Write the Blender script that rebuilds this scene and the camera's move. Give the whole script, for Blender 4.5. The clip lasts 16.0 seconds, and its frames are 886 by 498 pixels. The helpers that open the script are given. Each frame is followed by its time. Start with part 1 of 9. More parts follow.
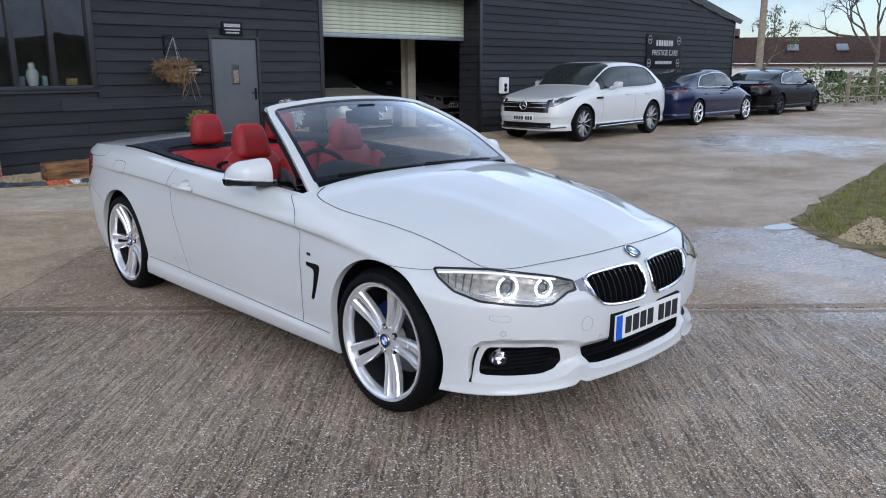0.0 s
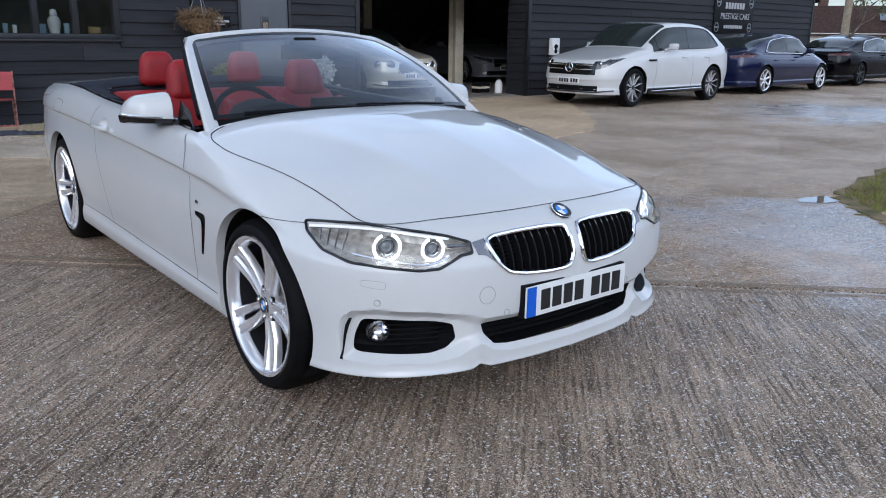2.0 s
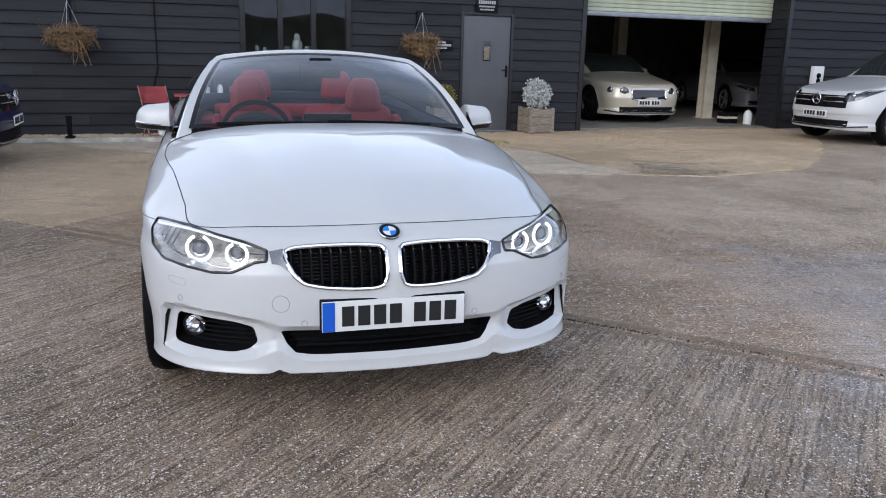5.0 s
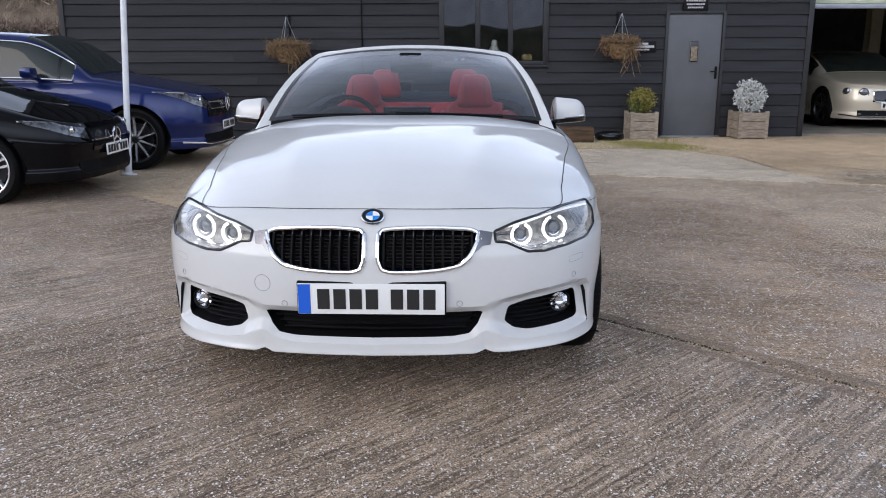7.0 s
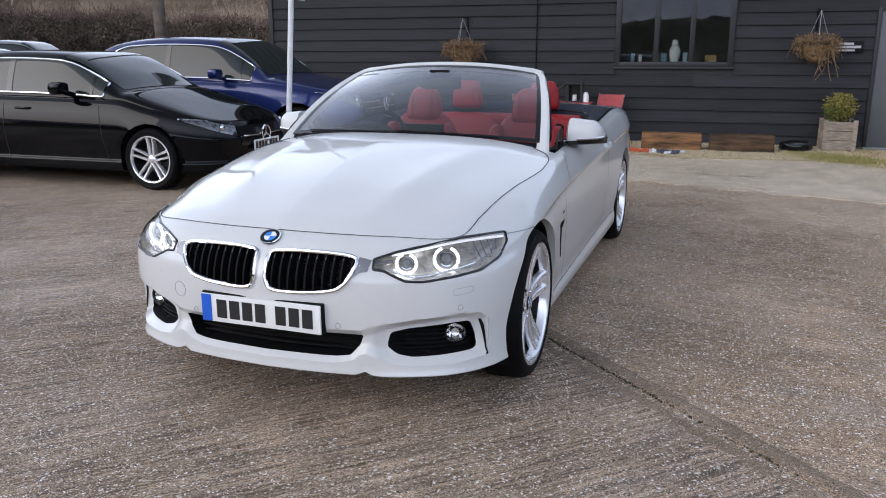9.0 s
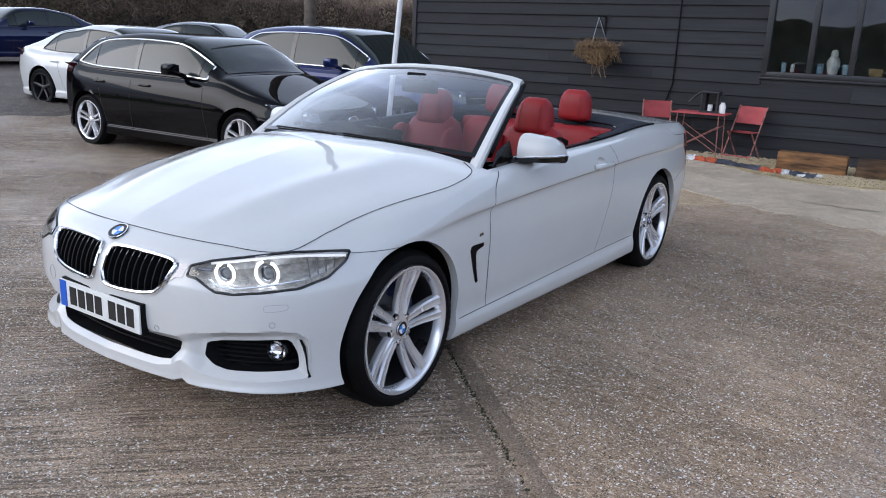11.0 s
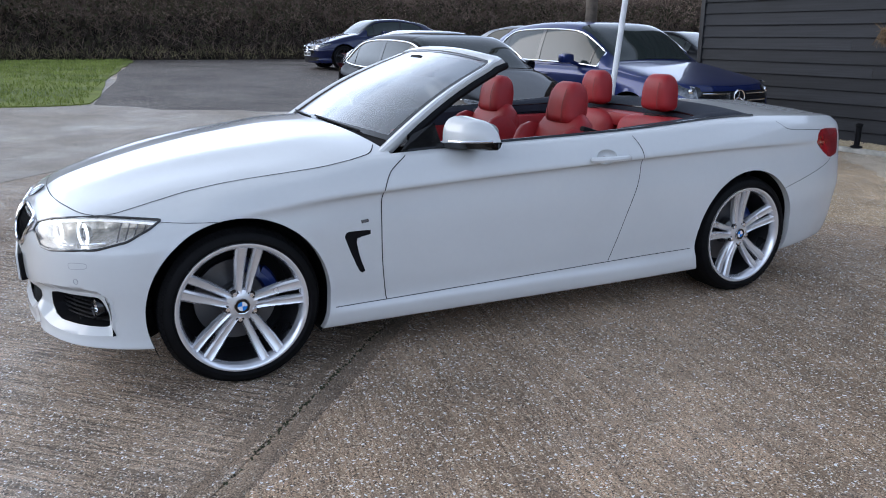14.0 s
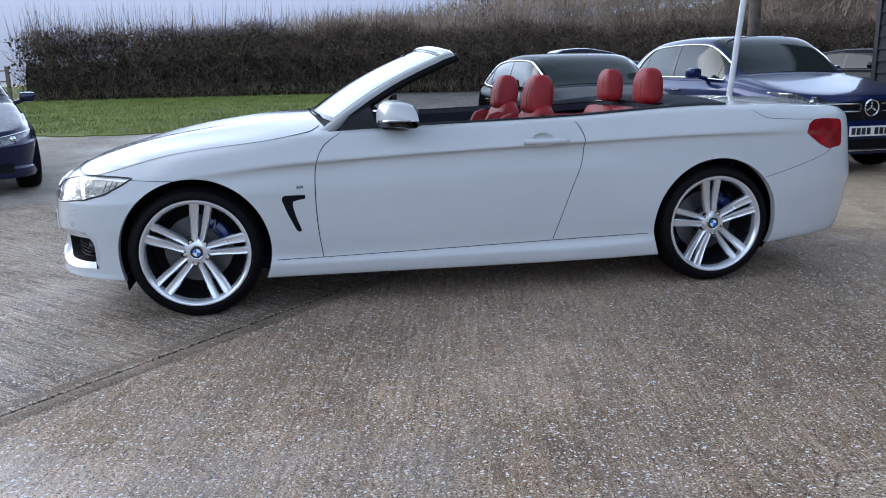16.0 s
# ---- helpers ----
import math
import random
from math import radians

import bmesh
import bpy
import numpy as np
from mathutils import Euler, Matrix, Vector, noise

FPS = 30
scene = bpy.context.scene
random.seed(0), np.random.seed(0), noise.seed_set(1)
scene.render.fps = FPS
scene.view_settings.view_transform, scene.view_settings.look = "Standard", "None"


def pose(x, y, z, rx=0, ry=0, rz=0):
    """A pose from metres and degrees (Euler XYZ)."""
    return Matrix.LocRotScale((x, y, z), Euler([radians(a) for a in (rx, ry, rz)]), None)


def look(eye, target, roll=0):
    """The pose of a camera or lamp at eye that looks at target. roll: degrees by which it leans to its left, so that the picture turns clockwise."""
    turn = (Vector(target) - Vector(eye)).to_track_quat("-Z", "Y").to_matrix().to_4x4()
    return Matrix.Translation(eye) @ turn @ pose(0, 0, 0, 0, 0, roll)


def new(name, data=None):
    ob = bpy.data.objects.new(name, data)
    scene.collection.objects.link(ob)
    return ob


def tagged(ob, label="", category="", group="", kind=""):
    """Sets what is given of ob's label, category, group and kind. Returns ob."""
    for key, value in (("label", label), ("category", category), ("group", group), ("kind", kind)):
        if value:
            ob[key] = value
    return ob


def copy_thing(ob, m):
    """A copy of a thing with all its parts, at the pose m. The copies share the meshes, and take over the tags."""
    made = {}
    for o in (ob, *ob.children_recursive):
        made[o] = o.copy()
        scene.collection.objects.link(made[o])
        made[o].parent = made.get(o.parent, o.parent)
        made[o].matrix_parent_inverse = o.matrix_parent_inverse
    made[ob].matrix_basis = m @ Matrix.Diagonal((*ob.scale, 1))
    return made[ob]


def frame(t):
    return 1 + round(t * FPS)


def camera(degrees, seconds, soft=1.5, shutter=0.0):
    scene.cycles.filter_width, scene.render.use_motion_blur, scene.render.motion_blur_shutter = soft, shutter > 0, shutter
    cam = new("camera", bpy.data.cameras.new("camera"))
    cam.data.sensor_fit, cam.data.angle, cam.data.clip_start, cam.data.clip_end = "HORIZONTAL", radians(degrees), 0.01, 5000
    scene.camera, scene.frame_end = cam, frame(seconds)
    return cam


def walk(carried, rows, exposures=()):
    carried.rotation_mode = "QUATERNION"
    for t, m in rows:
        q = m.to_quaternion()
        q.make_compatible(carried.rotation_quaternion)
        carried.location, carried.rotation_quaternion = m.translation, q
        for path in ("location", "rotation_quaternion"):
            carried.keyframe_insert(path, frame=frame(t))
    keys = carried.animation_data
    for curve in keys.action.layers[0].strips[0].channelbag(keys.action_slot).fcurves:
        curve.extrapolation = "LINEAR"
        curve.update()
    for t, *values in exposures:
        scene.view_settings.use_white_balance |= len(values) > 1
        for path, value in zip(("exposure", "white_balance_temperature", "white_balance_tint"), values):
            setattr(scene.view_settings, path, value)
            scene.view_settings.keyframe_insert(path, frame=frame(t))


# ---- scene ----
cam = camera(59.0, 16.0, soft=1.0)
PATH = [
    (0, (-2.944, -2.579, 1.523), (-1.604, -1.166, 1.068), -0.1),
    (0.5, (-2.786, -2.491, 1.459), (-1.456, -1.074, 0.985), 0.9),
    (1, (-2.572, -2.601, 1.405), (-1.264, -1.172, 0.909), 1.7),
    (1.5, (-2.317, -2.635, 1.367), (-1.053, -1.174, 0.85), 1.6),
    (2, (-2.064, -2.623, 1.336), (-0.869, -1.11, 0.804), 0.8),
    (2.5, (-1.846, -2.773, 1.314), (-0.735, -1.201, 0.775), -0.1),
    (3, (-1.627, -2.944, 1.303), (-0.613, -1.305, 0.769), -0.6),
    (3.5, (-1.311, -3.039, 1.302), (-0.4, -1.336, 0.781), -0.6),
    (3.7, (-1.202, -3.065, 1.319), (-0.335, -1.338, 0.803), -0.3),
    (5.8, (-0.244, -3.53, 1.354), (0.066, -1.611, 0.882), 1.4),
    (6, (-0.161, -3.516, 1.331), (0.088, -1.588, 0.863), 1.2),
    (6.5, (0.076, -3.473, 1.269), (0.17, -1.53, 0.805), 0.5),
    (7, (0.348, -3.436, 1.26), (0.279, -1.493, 0.792), -0.2),
    (7.5, (0.653, -3.456, 1.295), (0.423, -1.527, 0.817), -0.6),
    (8, (0.944, -3.327, 1.295), (0.557, -1.425, 0.813), -0.8),
    (8.5, (1.287, -3.283, 1.329), (0.758, -1.416, 0.845), -0.6),
    (9, (1.617, -3.225, 1.403), (0.957, -1.401, 0.916), -0.1),
    (9.2, (1.742, -3.16, 1.415), (1.038, -1.353, 0.928), 0.1),
    (11.3, (2.799, -2.271, 1.498), (1.639, -0.725, 0.983), 2.6),
    (11.5, (2.857, -2.173, 1.509), (1.649, -0.665, 0.994), 2.6),
    (12, (2.935, -1.872, 1.511), (1.601, -0.472, 1.0), 2.1),
    (12.5, (3.16, -1.588, 1.489), (1.711, -0.307, 0.982), 1.4),
    (13, (3.37, -1.252, 1.471), (1.814, -0.103, 0.962), 0.5),
    (13.5, (3.593, -0.933, 1.442), (1.949, 0.082, 0.923), 0.3),
    (14, (3.917, -0.656, 1.398), (2.201, 0.227, 0.875), 0.4),
    (14.5, (4.199, -0.364, 1.333), (2.422, 0.393, 0.816), 0.4),
    (15, (4.484, -0.073, 1.262), (2.652, 0.553, 0.762), 0.1),
    (15.5, (4.711, 0.224, 1.21), (2.829, 0.714, 0.74), -0.5),
    (16, (4.861, 0.542, 1.176), (2.939, 0.886, 0.743), -1.2),
]
walk(cam, [(t, look(eye, target, roll)) for t, eye, target, roll in PATH], [(0, 0.28, 6250, 11), (3.5, 0.15, 6000, 11), (6, 0.37, 6650, 14), (9, 0.37, 6650, 14), (11.4, 0.41, 6330, 12), (15, 0.44, 6120, 10), (16, 0.37, 5980, 9)])

# ---- world and sun: bright overcast with blue gaps ----
SUN_AZ, SUN_EL = radians(222), radians(24)      # compass bearing of the sun from +y, clockwise
world = bpy.data.worlds.new("world")
scene.world = world
world.use_nodes = True
wn = world.node_tree
wn.nodes.clear()
w_out = wn.nodes.new("ShaderNodeOutputWorld")
w_bg = wn.nodes.new("ShaderNodeBackground")
w_sky = wn.nodes.new("ShaderNodeTexSky")
w_sky.sky_type = "NISHITA"
w_sky.sun_disc = False
w_sky.sun_elevation = SUN_EL
w_sky.sun_rotation = SUN_AZ
w_sky.dust_density = 0.6
w_sky.ozone_density = 3.0
w_co = wn.nodes.new("ShaderNodeTexCoord")
w_map = wn.nodes.new("ShaderNodeMapping")
w_map.inputs["Scale"].default_value = (1.6, 1.6, 3.0)
w_noise = wn.nodes.new("ShaderNodeTexNoise")
w_noise.inputs["Scale"].default_value = 1.6
w_noise.inputs["Detail"].default_value = 7
w_noise.inputs["Roughness"].default_value = 0.55
w_ramp = wn.nodes.new("ShaderNodeValToRGB")
w_ramp.color_ramp.elements[0].position, w_ramp.color_ramp.elements[0].color = 0.34, (0.40, 0.40, 0.40, 1)
w_ramp.color_ramp.elements[1].position, w_ramp.color_ramp.elements[1].color = 0.58, (1, 1, 1, 1)
w_mix = wn.nodes.new("ShaderNodeMix")
w_mix.data_type = "RGBA"
w_sep = wn.nodes.new("ShaderNodeSeparateXYZ")
w_el = wn.nodes.new("ShaderNodeValToRGB")          # overcast sky, dim at the horizon, bright band added higher to light upright faces
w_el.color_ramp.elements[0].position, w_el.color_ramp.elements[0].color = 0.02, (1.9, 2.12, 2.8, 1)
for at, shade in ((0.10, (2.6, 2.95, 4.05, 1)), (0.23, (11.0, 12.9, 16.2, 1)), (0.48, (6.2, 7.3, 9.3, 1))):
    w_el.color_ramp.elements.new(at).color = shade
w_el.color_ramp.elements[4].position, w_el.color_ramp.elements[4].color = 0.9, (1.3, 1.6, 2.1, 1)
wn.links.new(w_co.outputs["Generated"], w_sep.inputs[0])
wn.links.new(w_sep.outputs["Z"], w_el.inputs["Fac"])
# thinner, brighter cloud, added higher than the sun for the windscreen to mirror
w_dot = wn.nodes.new("ShaderNodeVectorMath")
w_dot.operation = "DOT_PRODUCT"
w_dot.inputs[1].default_value = (math.sin(SUN_AZ) * 0.72, math.cos(SUN_AZ) * 0.72, 0.69)
w_glow = wn.nodes.new("ShaderNodeValToRGB")
w_glow.color_ramp.elements[0].position, w_glow.color_ramp.elements[0].color = 0.45, (1, 1, 1, 1)
w_glow.color_ramp.elements[1].position, w_glow.color_ramp.elements[1].color = 1.0, (1.35, 1.3, 1.22, 1)
w_lit = wn.nodes.new("ShaderNodeMix")
w_lit.data_type, w_lit.blend_type = "RGBA", "MULTIPLY"
w_lit.inputs[0].default_value = 1.0
wn.links.new(w_co.outputs["Generated"], w_dot.inputs[0])
wn.links.new(w_dot.outputs["Value"], w_glow.inputs["Fac"])
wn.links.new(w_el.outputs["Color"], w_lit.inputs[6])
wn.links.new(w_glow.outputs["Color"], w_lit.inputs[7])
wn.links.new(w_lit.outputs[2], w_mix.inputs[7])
wn.links.new(w_co.outputs["Generated"], w_map.inputs["Vector"])
wn.links.new(w_map.outputs["Vector"], w_noise.inputs["Vector"])
w_open = wn.nodes.new("ShaderNodeMath")             # the cloud thins away from the sun
w_open.operation = "MULTIPLY_ADD"
w_open.inputs[1].default_value = 0.165
wn.links.new(w_dot.outputs["Value"], w_open.inputs[0])
wn.links.new(w_noise.outputs["Fac"], w_open.inputs[2])
wn.links.new(w_open.outputs[0], w_ramp.inputs["Fac"])
wn.links.new(w_ramp.outputs["Color"], w_mix.inputs[0])
wn.links.new(w_sky.outputs["Color"], w_mix.inputs[6])
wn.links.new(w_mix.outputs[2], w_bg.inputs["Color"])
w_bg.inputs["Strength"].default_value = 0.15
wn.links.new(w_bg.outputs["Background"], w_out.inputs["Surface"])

sun = new("sun", bpy.data.lights.new("sun", "SUN"))
sun.data.energy = 0.8
sun.data.angle = radians(38)
sun.data.color = (1.0, 0.93, 0.84)
sun_way = Vector((math.sin(SUN_AZ) * math.cos(SUN_EL), math.cos(SUN_AZ) * math.cos(SUN_EL), math.sin(SUN_EL)))
sun.matrix_world = look(sun_way * 60, (0, 0, 0))

# ---- materials ----
def mat(name, base, rough=0.5, metal=0.0, vary=0.12, scale=6.0, grain=0.0, grain_scale=150.0, coat=0.0, second=None,
        rough_vary=0.08, spec=0.5, piece=0.0, emit=None, detail=5, stretch=(1, 1, 1)):
    """A plain surface with two scales of colour variation, uneven gloss and fine relief. second: a stain colour; piece: how much each object differs."""
    m = bpy.data.materials.new(name)
    m.use_nodes = True
    nt = m.node_tree
    b = nt.nodes["Principled BSDF"]
    b.inputs["Metallic"].default_value = metal
    b.inputs["Specular IOR Level"].default_value = spec
    b.inputs["Coat Weight"].default_value = coat
    b.inputs["Coat Roughness"].default_value = 0.03
    co = nt.nodes.new("ShaderNodeTexCoord")
    mp = nt.nodes.new("ShaderNodeMapping")
    mp.inputs["Scale"].default_value = stretch
    nt.links.new(co.outputs["Object"], mp.inputs["Vector"])
    n1 = nt.nodes.new("ShaderNodeTexNoise")
    n1.inputs["Scale"].default_value, n1.inputs["Detail"].default_value = scale, detail
    n2 = nt.nodes.new("ShaderNodeTexNoise")
    n2.inputs["Scale"].default_value, n2.inputs["Detail"].default_value = grain_scale, 3
    nt.links.new(mp.outputs["Vector"], n1.inputs["Vector"])
    nt.links.new(mp.outputs["Vector"], n2.inputs["Vector"])
    dark = second or [c * (1 - vary * 1.6) for c in base[:3]]
    light = [min(1, c * (1 + vary)) for c in base[:3]]
    r1 = nt.nodes.new("ShaderNodeValToRGB")
    r1.color_ramp.elements[0].position, r1.color_ramp.elements[0].color = 0.3, (*dark, 1)
    r1.color_ramp.elements[1].position, r1.color_ramp.elements[1].color = 0.7, (*light, 1)
    nt.links.new(n1.outputs["Fac"], r1.inputs["Fac"])
    hsv = nt.nodes.new("ShaderNodeHueSaturation")
    nt.links.new(r1.outputs["Color"], hsv.inputs["Color"])
    add = nt.nodes.new("ShaderNodeMath")
    add.operation = "MULTIPLY_ADD"
    add.inputs[1].default_value, add.inputs[2].default_value = vary * 1.5, 1 - vary * 0.75
    nt.links.new(n2.outputs["Fac"], add.inputs[0])
    last = add
    if piece:
        oi = nt.nodes.new("ShaderNodeObjectInfo")
        pa = nt.nodes.new("ShaderNodeMath")
        pa.operation = "MULTIPLY_ADD"
        pa.inputs[1].default_value, pa.inputs[2].default_value = piece, 1 - piece / 2
        nt.links.new(oi.outputs["Random"], pa.inputs[0])
        mu = nt.nodes.new("ShaderNodeMath")
        mu.operation = "MULTIPLY"
        nt.links.new(add.outputs[0], mu.inputs[0])
        nt.links.new(pa.outputs[0], mu.inputs[1])
        last = mu
    nt.links.new(last.outputs[0], hsv.inputs["Value"])
    nt.links.new(hsv.outputs["Color"], b.inputs["Base Color"])
    rr = nt.nodes.new("ShaderNodeMapRange")
    rr.inputs["To Min"].default_value, rr.inputs["To Max"].default_value = max(0.01, rough - rough_vary), min(1, rough + rough_vary)
    nt.links.new(n1.outputs["Fac"], rr.inputs["Value"])
    nt.links.new(rr.outputs["Result"], b.inputs["Roughness"])
    if grain:
        bp = nt.nodes.new("ShaderNodeBump")
        bp.inputs["Strength"].default_value = grain
        bp.inputs["Distance"].default_value = 0.004
        nt.links.new(n2.outputs["Fac"], bp.inputs["Height"])
        nt.links.new(bp.outputs["Normal"], b.inputs["Normal"])
    if emit:
        b.inputs["Emission Color"].default_value = (*emit[:3], 1)
        b.inputs["Emission Strength"].default_value = emit[3]
    return m


def paint(name, base, flake=0.0, rough=0.35, coat=1.0):
    return mat(name, base, rough=rough, metal=flake, vary=0.02, scale=2.5, coat=coat, rough_vary=0.03, grain_scale=40, spec=0.12 if coat > 0.5 else 0.03)


def glass(name, tint, clear=1.0, rough=0.0):
    """Thin sheet glass: sees through with a tint, and mirrors by Fresnel."""
    m = bpy.data.materials.new(name)
    m.use_nodes = True
    nt = m.node_tree
    nt.nodes.clear()
    out = nt.nodes.new("ShaderNodeOutputMaterial")
    tr = nt.nodes.new("ShaderNodeBsdfTransparent")
    tr.inputs["Color"].default_value = (*tint, 1)
    gl = nt.nodes.new("ShaderNodeBsdfGlossy")
    gl.inputs["Roughness"].default_value = rough
    fr = nt.nodes.new("ShaderNodeFresnel")
    fr.inputs["IOR"].default_value = 1.5
    mu = nt.nodes.new("ShaderNodeMath")
    mu.operation = "MULTIPLY_ADD"
    mu.inputs[1].default_value, mu.inputs[2].default_value = 1.6 * clear, 0.01
    mx = nt.nodes.new("ShaderNodeMixShader")
    nt.links.new(fr.outputs["Fac"], mu.inputs[0])
    nt.links.new(mu.outputs[0], mx.inputs["Fac"])
    nt.links.new(tr.outputs[0], mx.inputs[1])
    nt.links.new(gl.outputs[0], mx.inputs[2])
    nt.links.new(mx.outputs[0], out.inputs["Surface"])
    return m


def concrete(name, light, dark, speckle, groove=None, wet=0.3, stone_scale=75.0, stone_amount=0.5, damp=None, brush=1.0):
    """Weathered concrete or tarmac: stones set in a matrix, broad damp stains, brushed grooves across the direction groove (degrees)."""
    m = bpy.data.materials.new(name)
    m.use_nodes = True
    nt = m.node_tree
    b = nt.nodes["Principled BSDF"]
    co = nt.nodes.new("ShaderNodeTexCoord")

    def noise_node(scale, detail=5, rough=0.55, vec=None):
        n = nt.nodes.new("ShaderNodeTexNoise")
        n.inputs["Scale"].default_value, n.inputs["Detail"].default_value, n.inputs["Roughness"].default_value = scale, detail, rough
        nt.links.new((vec or co).outputs["Object" if vec is None else 0], n.inputs["Vector"])
        return n

    def ramp(src, p0, c0, p1, c1):
        r = nt.nodes.new("ShaderNodeValToRGB")
        r.color_ramp.elements[0].position, r.color_ramp.elements[0].color = p0, (*c0, 1)
        r.color_ramp.elements[1].position, r.color_ramp.elements[1].color = p1, (*c1, 1)
        nt.links.new(src, r.inputs["Fac"])
        return r

    def mixc(fac, a, c, mode="MIX"):
        x = nt.nodes.new("ShaderNodeMix")
        x.data_type, x.blend_type = "RGBA", mode
        if isinstance(fac, float):
            x.inputs[0].default_value = fac
        else:
            nt.links.new(fac, x.inputs[0])
        for k, v in ((6, a), (7, c)):
            if isinstance(v, tuple):
                x.inputs[k].default_value = (*v, 1)
            else:
                nt.links.new(v, x.inputs[k])
        return x.outputs[2]

    # the stones are not round: their cells are warped by a fine noise
    warp = noise_node(38.0, 3, 0.6)
    wadd = nt.nodes.new("ShaderNodeMix")
    wadd.data_type, wadd.blend_type = "RGBA", "LINEAR_LIGHT"
    wadd.inputs[0].default_value = 0.016
    nt.links.new(co.outputs["Object"], wadd.inputs[6])
    nt.links.new(warp.outputs["Color"], wadd.inputs[7])

    def stones(scale, lo, hi, core0, core1):
        v = nt.nodes.new("ShaderNodeTexVoronoi")
        v.inputs["Scale"].default_value = scale
        nt.links.new(wadd.outputs[2], v.inputs["Vector"])
        sep = nt.nodes.new("ShaderNodeSeparateColor")
        nt.links.new(v.outputs["Color"], sep.inputs[0])
        pick = ramp(sep.outputs[0], lo, (0, 0, 0), hi, (1, 1, 1)).outputs["Color"]
        core = ramp(v.outputs["Distance"], core0, (1, 1, 1), core1, (0, 0, 0)).outputs["Color"]
        return mixc(1.0, pick, core, "MULTIPLY"), sep.outputs[1]

    broad = noise_node(0.55, 6, 0.6)
    mid = noise_node(4.0, 7, 0.7)
    fine = noise_node(170.0, 5, 0.8)
    matrix = ramp(broad.outputs["Fac"], 0.33, dark, 0.67, light).outputs["Color"]
    patch = ramp(mid.outputs["Fac"], 0.3, (0.66, 0.66, 0.66), 0.72, (1.2, 1.2, 1.2)).outputs["Color"]
    col = mixc(1.0, matrix, patch, "MULTIPLY")
    # strong grain contrast puts the surface's tiny shadows into the colour
    finec = ramp(fine.outputs["Fac"], 0.40, (0.22, 0.20, 0.19), 0.62, (1.75, 1.72, 1.68)).outputs["Color"]
    col = mixc(1.0, col, finec, "MULTIPLY")
    bump_last = None
    if groove is not None:
        def brushed(along, across):
            rot = nt.nodes.new("ShaderNodeMapping")
            rot.vector_type = "TEXTURE"
            rot.inputs["Rotation"].default_value = (0, 0, radians(groove))
            rot.inputs["Scale"].default_value = (1 / along, 1 / across, 1)
            nt.links.new(wadd.outputs[2], rot.inputs["Vector"])
            return noise_node(1.0, 4, 0.65, rot)
        rows, rows2 = brushed(1.9, 74), brushed(0.5, 9)
        # the brushed rows are darker in the grooves, paler on the ridges
        gcol = ramp(rows.outputs["Fac"], 0.38, (1 - 0.60 * brush, 1 - 0.62 * brush, 1 - 0.63 * brush), 0.60, (1 + 0.28 * brush,) * 3).outputs["Color"]
        g2 = ramp(rows2.outputs["Fac"], 0.35, (1 - 0.14 * brush,) * 3, 0.65, (1 + 0.10 * brush,) * 3).outputs["Color"]
        col = mixc(1.0, mixc(1.0, col, gcol, "MULTIPLY"), g2, "MULTIPLY")
        bump_last = rows.outputs["Fac"]
    # dark pits, their shade given as colour, then the pale stones that stand proud of the worn matrix
    dark_spot, _ = stones(stone_scale * 1.5, 0.58, 0.62, 0.36, 0.42)
    col = mixc(dark_spot, col, tuple(c * 0.26 for c in dark))
    small, tone2 = stones(stone_scale * 1.7, 0.80 - 0.20 * stone_amount, 0.83 - 0.20 * stone_amount, 0.32, 0.37)
    tan = tuple(c * k for c, k in zip(speckle, (0.66, 0.56, 0.46)))
    col = mixc(small, col, ramp(tone2, 0.2, tan, 0.85, tuple(c * 0.95 for c in speckle)).outputs["Color"])
    spot, tone = stones(stone_scale, 0.91 - 0.20 * stone_amount, 0.93 - 0.20 * stone_amount, 0.32, 0.37)
    col = mixc(spot, col, ramp(tone, 0.15, tan, 0.65, tuple(min(0.88, c * 1.25) for c in speckle)).outputs["Color"])
    wetr = ramp(broad.outputs["Fac"], 0.40, (0.88, 0.88, 0.88), 0.62, (0.88 - wet,) * 3).outputs["Color"]
    wet2 = mixc(1.0, wetr, ramp(mid.outputs["Fac"], 0.3, (0.8, 0.8, 0.8), 0.7, (1.1, 1.1, 1.1)).outputs["Color"], "MULTIPLY")
    b.inputs["Specular IOR Level"].default_value = 0.3
    relief = None
    if damp:
        # a damp stretch of its own uneven outline
        cx, cy, rad = damp
        mp = nt.nodes.new("ShaderNodeMapping")
        mp.vector_type = "TEXTURE"
        mp.inputs["Location"].default_value = (cx, cy, 0)
        mp.inputs["Scale"].default_value = (rad, rad, rad)
        nt.links.new(co.outputs["Object"], mp.inputs["Vector"])
        ln = nt.nodes.new("ShaderNodeVectorMath")
        ln.operation = "LENGTH"
        nt.links.new(mp.outputs["Vector"], ln.inputs[0])
        wob = nt.nodes.new("ShaderNodeMath")
        wob.operation = "MULTIPLY_ADD"
        wob.inputs[1].default_value, wob.inputs[2].default_value = 2.0, -1.0
        nt.links.new(noise_node(1.5, 7, 0.68).outputs["Fac"], wob.inputs[0])
        sm = nt.nodes.new("ShaderNodeMath")
        nt.links.new(ln.outputs["Value"], sm.inputs[0])
        nt.links.new(wob.outputs[0], sm.inputs[1])
        mask = ramp(sm.outputs[0], 0.40, (1, 1, 1), 0.95, (0, 0, 0)).outputs["Color"]
        wet2 = mixc(mask, wet2, (0.22, 0.22, 0.22))
        col = mixc(mask, col, mixc(1.0, col, (0.80, 0.84, 0.92), "MULTIPLY"))
        spec = nt.nodes.new("ShaderNodeMapRange")
